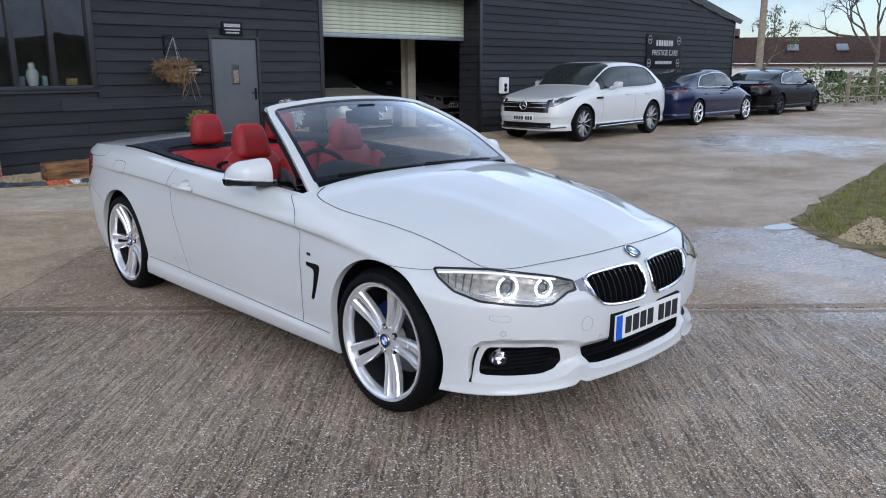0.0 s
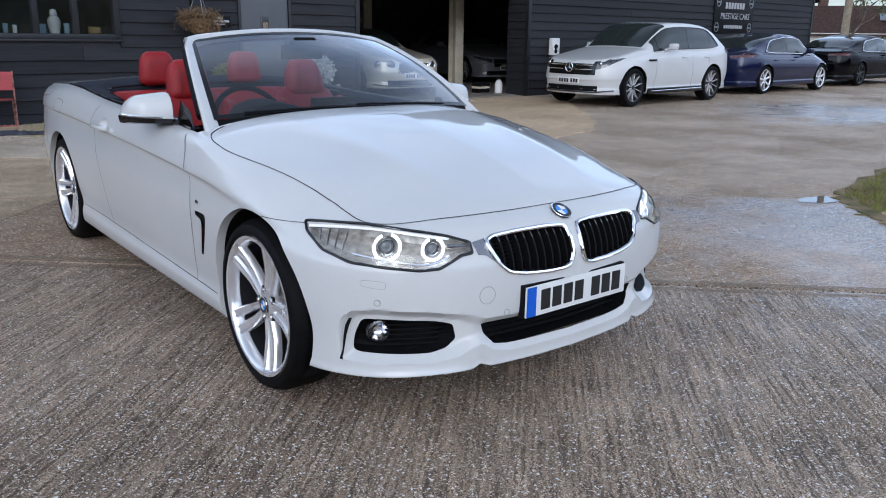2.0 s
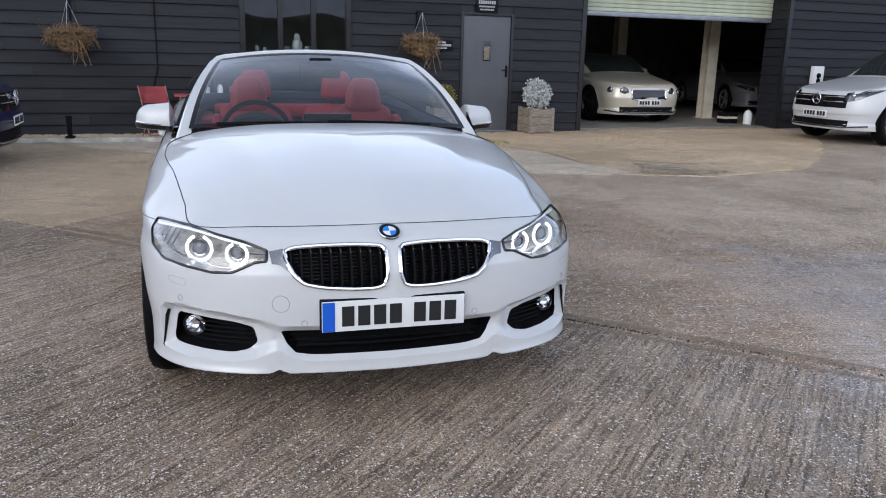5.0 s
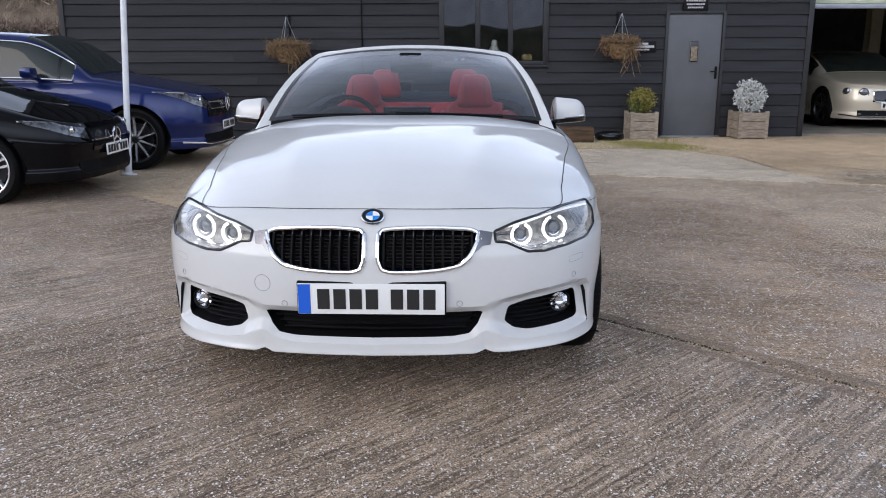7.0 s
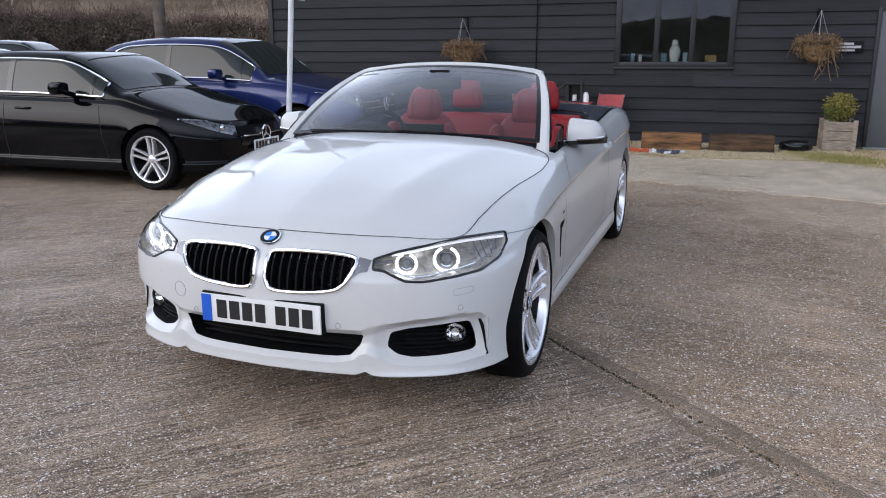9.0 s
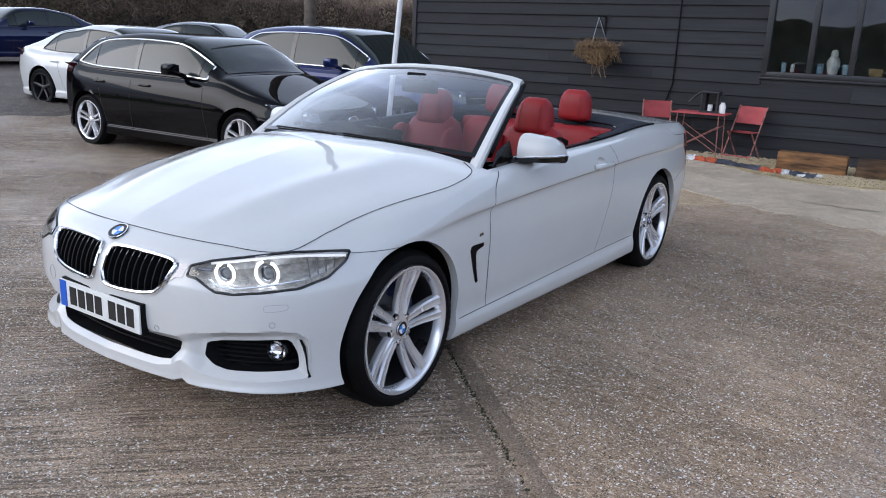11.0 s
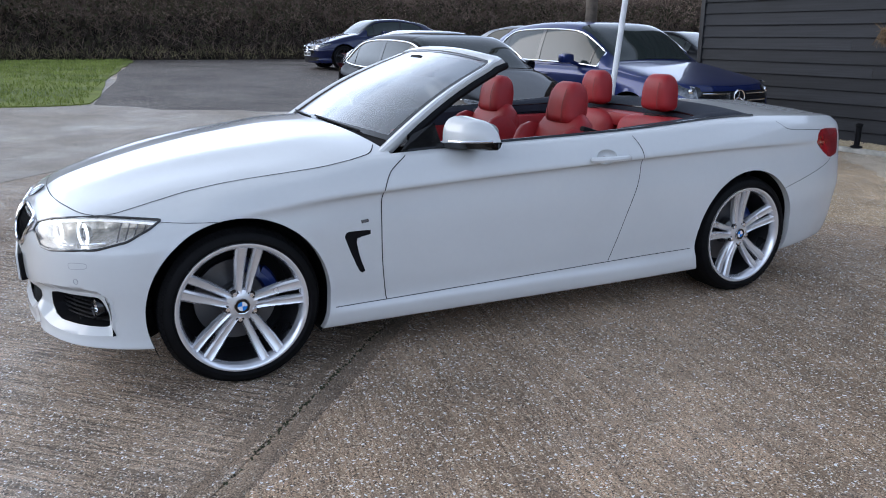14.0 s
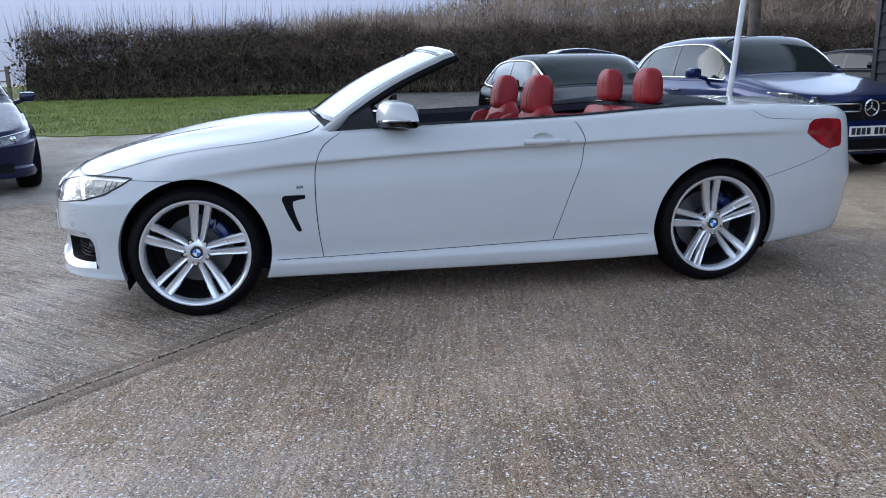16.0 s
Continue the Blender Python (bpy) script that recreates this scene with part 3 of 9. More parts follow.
G = 0.008
sheet("pavement_slab_1", [jab(-9.5, -G), jab(13, -G), jab(13, -4.88), jab(-9.5, -4.88)], M["slab"], 0.0, "damp brushed concrete slab with exposed stones")
sheet("pavement_slab_2", [jab(G, G), jab(9.0, G), jab(8.6, 2.62), jab(4.1, 2.62), jab(3.3, 3.5), jab(G, 3.5)], M["slab_stone"], 0.0, "worn concrete slab with exposed aggregate")
sheet("pavement_slab_3", [jab(-9.5, G), jab(-G, G), jab(-G, 5.2), jab(-9.5, 5.2)], M["slab_tan"], 0.0, "worn concrete slab with exposed aggregate")
sheet("pavement_slab_4", [jab(-9.5, -4.902), jab(13, -4.902), jab(13, -12), jab(-9.5, -12)], M["pale_slab"], 0.0, "pale worn concrete slab")
# troweled margins beside the joint, the far one rounded and a little proud
for name, b0, b1, h in (("pavement_edge_1", G - 0.001, 0.095, 0.010), ("pavement_edge_2", -0.125, -G + 0.001, 0.004)):
    rnd = random.Random(11)
    rows = []
    for k in range(0, 401):
        a = 0.0 + 10.0 * k / 400
        w = rnd.uniform(-0.008, 0.008)
        row = []
        for i in range(6):
            t = i / 5
            b = b0 + (b1 - b0) * t + (w if (i == 0) == (b1 < 0) and i in (0, 5) else 0)
            x, y = jab(a, b)
            row.append(Vector((x, y, -0.004 + h * math.sin(math.pi * (0.08 + 0.84 * t)) ** 0.6 + rnd.uniform(0, 0.0012))))
        rows.append(row)
    structure(part(name, grid_bm(rows), M["joint_band"]), "smooth troweled margin beside the joint", "pavement")
moss = bmesh.new()
rnd = random.Random(5)
for k in range(260):
    a = rnd.choice((rnd.uniform(1.5, 7), rnd.gauss(3.9, 0.5)))
    x, y = jab(a, rnd.gauss(0.0, 0.006))
    r = rnd.uniform(0.002, 0.007)
    for v in bmesh.ops.create_icosphere(moss, subdivisions=1, radius=r)["verts"]:
        v.co = Vector((v.co.x + x, v.co.y + y, v.co.z * 0.8 + 0.001 + rnd.uniform(-0.001, 0.001)))
tagged(part("moss", moss, M["moss"]), "dull green moss growing in the slab joint", "moss", kind="stuff")
sheet("pavement_apron", wobble([(-2.5, 8.2), (0.6, 5.75), (3.0, 5.1), (5.1, 4.6), (6.8, 5.1), (8.2, 6.4), (9.4, 7.9), (10.3, 9.2), (10.5, 10.2), (-2.5, 9.3)], 0.07, 3, 26), M["apron"], 0.004, "pale smooth concrete apron with cracks")
sheet("pavement_forecourt", wobble([(3.0, 9.62), (3.32, 7.83), (3.87, 6.89), (4.0, 5.6), (4.25, 4.74), (5.1, 4.56), (6.8, 5.06), (8.2, 6.36), (9.4, 7.86), (10.3, 9.16), (10.5, 10.1)], 0.06, 31, 14), M["apron_tan"], 0.008, "sandy worn concrete forecourt with damp patches")
for pts in ([(3.32, 7.86), (3.7, 7.2), (3.9, 6.8), (3.92, 6.2), (4.0, 5.6)], [(4.1, 6.4), (4.7, 6.05), (5.0, 5.7), (5.6, 5.5), (6.2, 5.6)], [(5.6, 7.2), (6.0, 6.9), (6.5, 6.95), (7.2, 6.6)], [(0.9, 6.5), (1.6, 6.35), (2.1, 6.45)]):
    rnd = random.Random(int(pts[0][0] * 100))
    line = [p + Vector((rnd.uniform(-1, 1), rnd.uniform(-1, 1), 0)) * 0.03 for p in spline([(x, y, 0) for x, y in pts], 40)]
    rows = []
    for k, p in enumerate(line):
        w = 0.004 + 0.011 * math.sin(math.pi * k / 39) * rnd.uniform(0.3, 1.0)
        d = (line[min(k + 1, 39)] - line[max(k - 1, 0)]).normalized()
        z = ground_z(p.x, p.y) + 0.0125
        rows.append([Vector((p.x - d.y * w, p.y + d.x * w, z)), Vector((p.x + d.y * w, p.y - d.x * w, z))])
    structure(part("pavement_crack", grid_bm(rows), M["joint"], smooth=False), "dark crack in the concrete apron", "crack")
sheet("gravel_lot", wobble([(-11.4, 0.25), (-10.3, 1.5), (-9.5, 3.4), (-9.0, 4.8), (-8.3, 7.6), (-7.2, 30), (-40, 30), (-34, 3.7), (-25, 2.45)], 0.10, 5), M["gravel"], 0.002, "dark grey loose gravel lot", step=1.0)
sheet("grass_verge", wobble([(-11.0, -3.0), (-11.5, 0.2), (-25, 2.4), (-34, 3.6), (-70, 6), (-70, -60), (-14, -60), (-11.6, -6)], 0.12, 7, 12), M["turf"], 0.02, "short green grass verge", step=2.0, category="grass", thick=0.04)
sheet("grass_bank", wobble([(4.72, 0.50), (5.0, 0.66), (6.9, 0.99), (9.5, 1.4), (30, 4.6), (40, 0), (10, -6.0), (4.7, -2.0), (3.85, -0.85), (4.05, -0.15), (4.35, 0.15)], 0.06, 8), M["bank_soil"], 0.008, "grass verge with a strip of gravel beside the lane", step=0.5, category="grass", thick=0.02)

# ---- the weatherboarded workshop ----
WALL_A = math.degrees(math.atan(0.055))
WALL = pose(0, 9.75, 0, 0, 0, WALL_A)         # x along the wall, y into the building
BOARD = 0.182


def wall_top(x):
    return 4.4 if x < 16 else 4.4 - (x - 16) * 0.172


wall = empty("wall_south", WALL, "black stained weatherboard workshop wall", "wall", kind="structure")
openings = [(-0.17, 1.60, 1.17, 2.62), (3.52, 4.50, -0.05, 2.02), (5.88, 10.50, -0.05, 3.05)]
core = bmesh.new()
xs = sorted({-6.2, 24.1, *[o[0] for o in openings], *[o[1] for o in openings]})
for x0, x1 in zip(xs, xs[1:]):
    hole = next((o for o in openings if o[0] <= x0 + 1e-6 and o[1] >= x1 - 1e-6), None)
    for z0, z1 in ([(-0.3, 3.0)] if not hole else [(-0.3, hole[2]), (hole[3], 3.0)]):
        if z1 - z0 > 0.01:
            add_box(core, (x0, 0.0, z0), (x1, 0.16, z1))
part("wall_core", core, M["black_trim"], wall, smooth=False)
core = bmesh.new()
prof = [(-6.2, 3.0), (24.1, 3.0), (16, 4.35), (-6.2, 4.35)]
f0 = [core.verts.new((x, 0.0, z)) for x, z in prof]
f1 = [core.verts.new((x, 0.16, z)) for x, z in prof]
core.faces.new(f0)
core.faces.new(f1[::-1])
for k in range(4):
    core.faces.new((f0[k], f0[(k + 1) % 4], f1[(k + 1) % 4], f1[k]))
part("gable_core", core, M["black_trim"], wall, smooth=False)


def plank_mesh(length):
    """A feather-edged board: thick at its foot, thin at its head."""
    bm = bmesh.new()
    n = max(2, int(length / 1.5))
    rnd = random.Random(int(length * 1000))
    prof = [(-0.008, BOARD + 0.02), (-0.036, 0.006), (-0.033, 0.0), (-0.006, 0.0)]
    rows = []
    for k in range(n + 1):
        dz, dy = rnd.uniform(-0.003, 0.003), rnd.uniform(-0.004, 0.001)
        rows.append([bm.verts.new((length * k / n, y + dy, z + dz)) for y, z in prof])
    for a, b in zip(rows, rows[1:]):
        for k in range(4):
            bm.faces.new((a[k], b[k], b[(k + 1) % 4], a[(k + 1) % 4]))
    bm.faces.new(rows[0])
    bm.faces.new(rows[-1][::-1])
    bmesh.ops.recalc_face_normals(bm, faces=bm.faces)
    return bm_mesh("plank", bm, M["board"], smooth=False)


plank_cache = {}


def plank(x0, x1, z, parent=None):
    if x1 - x0 < 0.05:
        return
    key = round(x1 - x0, 3)
    if key not in plank_cache:
        plank_cache[key] = plank_mesh(x1 - x0)
    share("plank", plank_cache[key], parent or wall, pose(x0, 0, z))


row, z = 0, -0.03
while z < 4.3:
    stops = [-6.2]
    for x0, x1, z0, z1 in openings:
        if z + BOARD > z0 and z < z1 - 0.02:
            stops += [x0, x1]
    end = 24.1 if z < 3.0 else 24.1 - (z + BOARD - 3.0) / 0.172
    stops.append(max(end, 11))
    for a, b in zip(stops[::2], stops[1::2]):
        joint = a + 2.4 + (row * 1.37) % 3.1
        while joint < b - 1.2:
            plank(a, joint - 0.003, z)
            a = joint
            joint += 4.2
        plank(a, b, z)
    row += 1
    z += BOARD
# side wall of the workshop, going back from its west corner
part("side_wall", box((-6.2, 0.0, -0.3), (-6.04, 12.0, 4.3)), M["black_trim"], wall, smooth=False)
part("corner_post", box((-6.245, -0.05, -0.05), (-6.16, 0.03, 4.3), 0.004), M["black_trim"], wall)
part("corner_post", box((24.06, -0.05, -0.05), (24.15, 0.03, 3.05), 0.004), M["black_trim"], wall)
part("corner_post", box((10.44, -0.045, -0.05), (10.53, 0.03, 3.05), 0.004), M["black_trim"], wall)
part("corner_post", box((5.84, -0.045, -0.05), (5.93, 0.03, 3.05), 0.004), M["black_trim"], wall)
# returns of the recessed doorway, boarded
for x0, rz in ((10.50, 90), (5.90, 90)):
    ret = bmesh.new()
    z = -0.03
    while z < 3.0:
        side = -1 if x0 > 8 else 1
        v = [ret.verts.new((x0 + side * d, y, z + h)) for y in (0.0, 0.62) for d, h in ((0.006, BOARD + 0.01), (0.032, 0.004), (0.004, 0.0))]
        ret.faces.new((v[0], v[1], v[4], v[3]))
        ret.faces.new((v[1], v[2], v[5], v[4]))
        z += BOARD
    bmesh.ops.recalc_face_normals(ret, faces=ret.faces)
    part("doorway_return", ret, M["board"], wall, smooth=False)
part("roof_edge", tube([(16.0, -0.10, 4.46), (24.4, -0.10, 3.02)], 0.085, 4), M["sheet_metal"], wall, "grey metal roof edge", smooth=False)
roof = bmesh.new()
for a, b in (((-6.5, -0.25, 4.42), (16, 12.2, 4.55)),):
    add_box(roof, (a[0], a[1], 4.42), (b[0], b[1], 4.52))
structure(part("roof", roof, M["sheet_metal"], at=WALL, smooth=False), "grey sheet roof of the workshop", "roof")
gab = bmesh.new()
v = [gab.verts.new(WALL @ Vector(p)) for p in ((16, -0.2, 4.52), (24.45, -0.2, 3.06), (24.45, 12.2, 3.06), (16, 12.2, 4.52))]
gab.faces.new(v)
bmesh.ops.solidify(gab, geom=gab.faces[:], thickness=0.05)
structure(part("roof_slope", gab, M["sheet_metal"], smooth=False), "grey sheet roof slope", "roof")

# workshop inside
ins = bmesh.new()
add_box(ins, (5.0, 9.6, -0.2), (18.0, 9.75, 3.4))
add_box(ins, (4.85, 0.65, -0.2), (5.0, 9.75, 3.4))
add_box(ins, (18.0, 0.65, -0.2), (18.15, 9.75, 3.4))
add_box(ins, (5.0, 0.50, -0.2), (5.9, 0.62, 3.4))
add_box(ins, (10.5, 0.50, -0.2), (18.0, 0.62, 3.4))
structure(part("wall_inside", ins, M["inside"], at=WALL, smooth=False), "dim blockwork walls inside the workshop", "wall")
structure(part("ceiling", box((4.85, 0.5, 3.4), (18.15, 9.75, 3.5)), M["inside"], at=WALL, smooth=False), "dim workshop ceiling", "ceiling")
structure(part("floor", box((4.9, 0.3, -0.15), (18.1, 9.7, 0.012)), M["inside_floor"], at=WALL, smooth=False), "dusty concrete workshop floor", "floor")

shutter = empty("roller_shutter", WALL @ pose(0, 0.5, 0), "pale green steel roller shutter, half raised over a workshop doorway", "shutter")
bm = bmesh.new()
prof = [(0.0, 0.0), (-0.016, 0.012), (-0.018, 0.045), (-0.006, 0.072), (0.0, 0.075)]
rows = [[(x, y, z) for y, z in prof] for x in (5.93, 10.47)]
slat_me = bm_mesh("slat", grid_bm(rows), M["shutter"])
for k in range(13):
    share("slat", slat_me, shutter, pose(0, 0, 2.17 + k * 0.075))
part("bottom_rail", box((5.93, -0.03, 2.09), (10.47, 0.03, 2.17), 0.008), M["sheet_metal"], shutter, "grey steel bottom rail")
col = empty("steel_column", pose(10.35, 12.7, 0, 0, 0, WALL_A), "cream painted steel column inside the workshop", "column")
part("flange", box((-0.13, -0.13, 0), (0.13, -0.10, 3.4), 0.004), M["cream"], col)
part("flange", box((-0.13, 0.10, 0), (0.13, 0.13, 3.4), 0.004), M["cream"], col)
part("web", box((-0.012, -0.10, 0), (0.012, 0.10, 3.4)), M["cream"], col)
part("base_plate", box((-0.17, -0.17, 0.012), (0.17, 0.17, 0.03), 0.003), M["cream"], col)

col2 = copy_thing(col, pose(9.60, 15.6, 0, 0, 0, WALL_A))
jug = empty("plastic_jug", pose(10.38, 11.14, 0.012, 0, 0, 20), "white plastic jug on the workshop floor", "jug")
part("body", lathe([(0.0, 0.0), (0.085, 0.0), (0.09, 0.02), (0.09, 0.20), (0.06, 0.27), (0.03, 0.29), (0.03, 0.31), (0.0, 0.31)], 18, "z"), M["white_plastic"], jug)
part("cap", lathe([(0.0, 0.305), (0.034, 0.305), (0.034, 0.33), (0.0, 0.332)], 14, "z"), M["black_matt"], jug)
crate = empty("tool_crate", pose(10.08, 11.42, 0.012, 0, 0, 8), "low dark slatted crate on the workshop floor", "crate")
for k in range(3):
    part("slat", box((-0.17, -0.13, 0.02 + k * 0.075), (0.17, 0.13, 0.07 + k * 0.075), 0.006), M["cream" if k == 1 else "black_matt"], crate)
for cx in (-0.15, 0.15):
    part("end_board", box((cx - 0.012, -0.125, 0.0), (cx + 0.012, 0.125, 0.235), 0.004), M["black_matt"], crate)

# grey entrance door
door = empty("door_1", WALL @ pose(3.57, 0, 0), "plain grey painted entrance door with a small glazed slot, shut", "door", kind="structure")
part("door_leaf", box((0, -0.025, 0.02), (0.875, 0.02, 1.975), 0.004), M["door"], door)
fr = bmesh.new()
add_box(fr, (-0.055, -0.05, 0.0), (-0.005, 0.06, 2.03), 0.004)
add_box(fr, (0.88, -0.05, 0.0), (0.93, 0.06, 2.03), 0.004)
add_box(fr, (-0.005, -0.05, 1.98), (0.88, 0.06, 2.03), 0.004)
part("door_frame", fr, M["black_trim"], door)
part("glazed_slot", box((0.375, -0.032, 1.22), (0.50, -0.024, 1.55), 0.003), M["black_gloss"], door)
fr = bmesh.new()
for lo, hi in (((0.355, 1.20), (0.375, 1.57)), ((0.50, 1.20), (0.52, 1.57)), ((0.375, 1.55), (0.50, 1.57)), ((0.375, 1.20), (0.50, 1.22))):
    add_box(fr, (lo[0], -0.036, lo[1]), (hi[0], -0.024, hi[1]), 0.003)
part("slot_bead", fr, M["door"], door)
part("slot_card", box((0.385, -0.035, 1.24), (0.49, -0.0325, 1.47)), M["card"], door, smooth=False)
h = bmesh.new()
add_box(h, (0.80, -0.035, 0.95), (0.84, -0.025, 1.15), 0.004)
add_tube(h, [(0.82, -0.03, 1.07), (0.82, -0.075, 1.07), (0.72, -0.075, 1.07)], 0.009)
part("door_handle", h, M["black_matt"], door)
part("threshold", box((-0.06, -0.12, 0.004), (0.93, 0.06, 0.022), 0.004), M["sheet_metal"], door)

# window with three lights
win = empty("window_1", WALL @ pose(-0.15, 0, 1.18), "black timber window of three panes with ornaments on its sill", "window", kind="structure")
fr = bmesh.new()
for lo, hi in (((-0.02, 0), (0.06, 1.45)), ((1.67, 0), (1.75, 1.45)), ((0.06, 0), (1.67, 0.07)), ((0.06, 1.38), (1.67, 1.45))):
    add_box(fr, (lo[0], -0.06, lo[1]), (hi[0], 0.08, hi[1]), 0.004)
part("window_frame", fr, M["black_trim"], win)
for x in (0.57, 1.10):
    part("mullion", box((x, -0.05, 0.07), (x + 0.075, 0.07, 1.38), 0.004), M["black_trim"], win)
part("window_sill", box((-0.04, -0.075, -0.035), (1.77, 0.0, -0.003), 0.006), M["black_trim"], win)
for x0, x1 in ((0.06, 0.57), (0.645, 1.10), (1.175, 1.67)):
    p = part("pane", box((x0, 0.01, 0.07), (x1, 0.016, 1.38)), M["glass"], win, smooth=False)
    p.visible_shadow = False
room = bmesh.new()
add_box(room, (-1.6, 2.6, 0.0), (5.0, 2.7, 2.8))
add_box(room, (-1.7, 0.16, 0.0), (-1.6, 2.7, 2.8))
add_box(room, (4.9, 0.16, 0.0), (5.0, 2.7, 2.8))
add_box(room, (-1.7, 0.16, 2.7), (5.0, 2.7, 2.8))
add_box(room, (-1.7, 0.16, -0.05), (5.0, 2.7, 0.02))
structure(part("wall_office", room, M["inside"], at=WALL, smooth=False), "dim office walls behind the window", "wall")

# ---- wheels and plates ----
def wheel_meshes(r, width, spokes, rim_mat, rim_r=0.745, twin=False, spoke_w=0.05, ring_mat=None):
    """Tyre, rim and spokes of a wheel that turns about x, its outer face to +x."""
    rr = r * rim_r
    t = lathe([(rr, width * 0.46), (r * 0.90, width * 0.5), (r * 0.965, width * 0.44), (r, width * 0.30), (r, -width * 0.30), (r * 0.965, -width * 0.44), (r * 0.9, -width * 0.5), (rr, -width * 0.46)], 40)
    tyre = bm_mesh("tyre", t, M["tyre"])
    b = lathe([(rr * 1.02, width * 0.47), (rr * 1.0, width * 0.49), (rr * 0.955, width * 0.47), (rr * 0.925, width * 0.36)], 40)
    add_lathe(b, [(0.0, width * 0.40), (r * 0.09, width * 0.40), (r * 0.15, width * 0.34), (r * 0.17, width * 0.2)], 20)
    ring = bm_mesh("rim", b, ring_mat or rim_mat)
    b = bmesh.new()
    for k in range(spokes):
        a = k * math.tau / spokes + 0.3
        for off in ((-1, 1) if twin else (0,)):
            w0, w1 = spoke_w * (0.50 if twin else 1.0) * r / 0.33, spoke_w * r / 0.33 * (0.52 if twin else 0.75)
            pts = []
            for rad, w, d in ((r * 0.10, w0, width * 0.37), (rr * 0.35, w0, width * 0.39), (rr * 0.65, (w0 + w1) / 2, width * 0.40), (rr * 0.96, w1, width * 0.46)):
                aa = a + off * (0.020 + 0.016 * rad / rr) / rad
                c = Vector((0, math.cos(aa), math.sin(aa))) * rad
                s = Vector((0, -math.sin(aa), math.cos(aa))) * w * 0.5
                x = Vector((d, 0, 0))
                pts.append([c - s + x * 0.93, c - s * 0.6 + x, c + s * 0.6 + x, c + s + x * 0.93, c + s * 0.9 + x - Vector((0.05, 0, 0)), c - s * 0.9 + x - Vector((0.05, 0, 0))])
            vr = [[b.verts.new(p) for p in q] for q in pts]
            for p, q in zip(vr, vr[1:]):
                for i in range(6):
                    b.faces.new((p[i], p[(i + 1) % 6], q[(i + 1) % 6], q[i]))
    spk = bm_mesh("spokes", b, rim_mat)
    d = lathe([(0.0, -0.02), (rr * 0.66, -0.02), (rr * 0.66, -0.05), (rr * 0.88, -0.08), (rr * 0.91, width * 0.1), (rr * 0.925, width * 0.36)], 40)
    disc = bm_mesh("brake_disc", d, M["dark_alloy"])
    return tyre, ring, spk, disc


def put_wheel(parent, meshes, m, cap=None):
    tyre, rim, spk, disc = meshes
    w = empty("wheel", m, "", "")
    w.parent = parent
    share("tyre", tyre, w)
    share("rim", rim, w)
    share("spokes", spk, w)
    share("brake_disc", disc, w)
    if cap:
        share("hub_cap", cap, w)
    return w


def number_bars(parent, w, h, m, blue=False):
    """A plate whose lettering is plain bars."""
    plate = part("number_plate", box((-w / 2, -0.006, -h / 2), (w / 2, 0.002, h / 2), 0.002), M["plate_white"], parent, at=m)
    x = -w / 2 + (0.135 if blue else 0.05) * w
    step = (w * 0.965 - (x + w / 2)) / 7.55
    for k in range(7):
        if k == 4:
            x += step * 0.55
        part("plate_bar", box((x, -0.0085, -h * 0.33), (x + step * 0.76, -0.0055, h * 0.33)), M["plate_ink"], plate, smooth=False)
        x += step
    if blue:
        part("plate_band", box((-w / 2 + 0.002, -0.0085, -h / 2 + 0.002), (-w / 2 + 0.045, -0.0055, h / 2 - 0.002)), M["plate_blue"], plate, smooth=False)
    return plate



# ---- the white convertible: faces -y, front axle at y = 0 ----
WB, RW = 2.81, 0.331
U_KEYS = (0, 0.5, 0.93, 1.15, 1.38, 1.78, 2.0, 3.4, 4.19, 4.9, 5.4, 5.9)


def ukey(*v):
    return [(u, x) for u, x in zip(U_KEYS, v) if x is not None]


# rows of the side from the sill to the bonnet and belt line: inset from the plan outline, and height
ROW_D = [
    ukey(0.105, 0.105, 0.105, None, 0.10, None, 0.10, 0.10, 0.10, 0.12, 0.12, 0.12),
    ukey(0.020, 0.020, 0.022, None, 0.044, None, 0.048, 0.045, 0.040, 0.06, 0.075, 0.08),
    ukey(0.014, 0.016, 0.02, None, 0.026, None, 0.027, 0.025, 0.020, 0.03, 0.035, 0.04),
    ukey(0.014, 0.016, 0.02, None, 0.02, None, 0.042, 0.040, 0.02, 0.015, 0.018, 0.02),
    ukey(0.006, 0.008, 0.010, None, 0.005, None, 0.030, 0.028, 0.004, 0.004, 0.0, 0.0),
    ukey(0.012, 0.012, 0.012, 0.006, 0.002, None, 0.020, 0.016, 0.004, 0.010, 0.014, 0.02),
    ukey(0.026, 0.026, 0.030, 0.026, 0.016, None, 0.031, 0.029, 0.022, 0.022, 0.026, 0.03),
    ukey(0.045, 0.045, 0.052, 0.050, 0.022, None, 0.012, 0.010, 0.010, 0.026, 0.035, 0.04),
    ukey(0.090, 0.090, 0.098, 0.115, 0.080, 0.046, 0.056, 0.058, 0.058, 0.050, 0.04, 0.03),
    [(0, 0.150), (0.5, 0.142), (0.78, 0.122), (0.85, 0.127), (0.90, 0.136), (0.95, 0.148), (1.01, 0.160), (1.09, 0.172), (1.19, 0.172), (1.29, 0.165), (1.39, 0.154), (1.49, 0.142), (1.59, 0.123), (1.69, 0.106), (1.78, 0.096), (1.9, 0.098), (2.0, 0.108), (3.4, 0.112), (4.19, 0.125), (4.9, 0.10), (5.4, 0.07), (5.9, 0.05)],
]
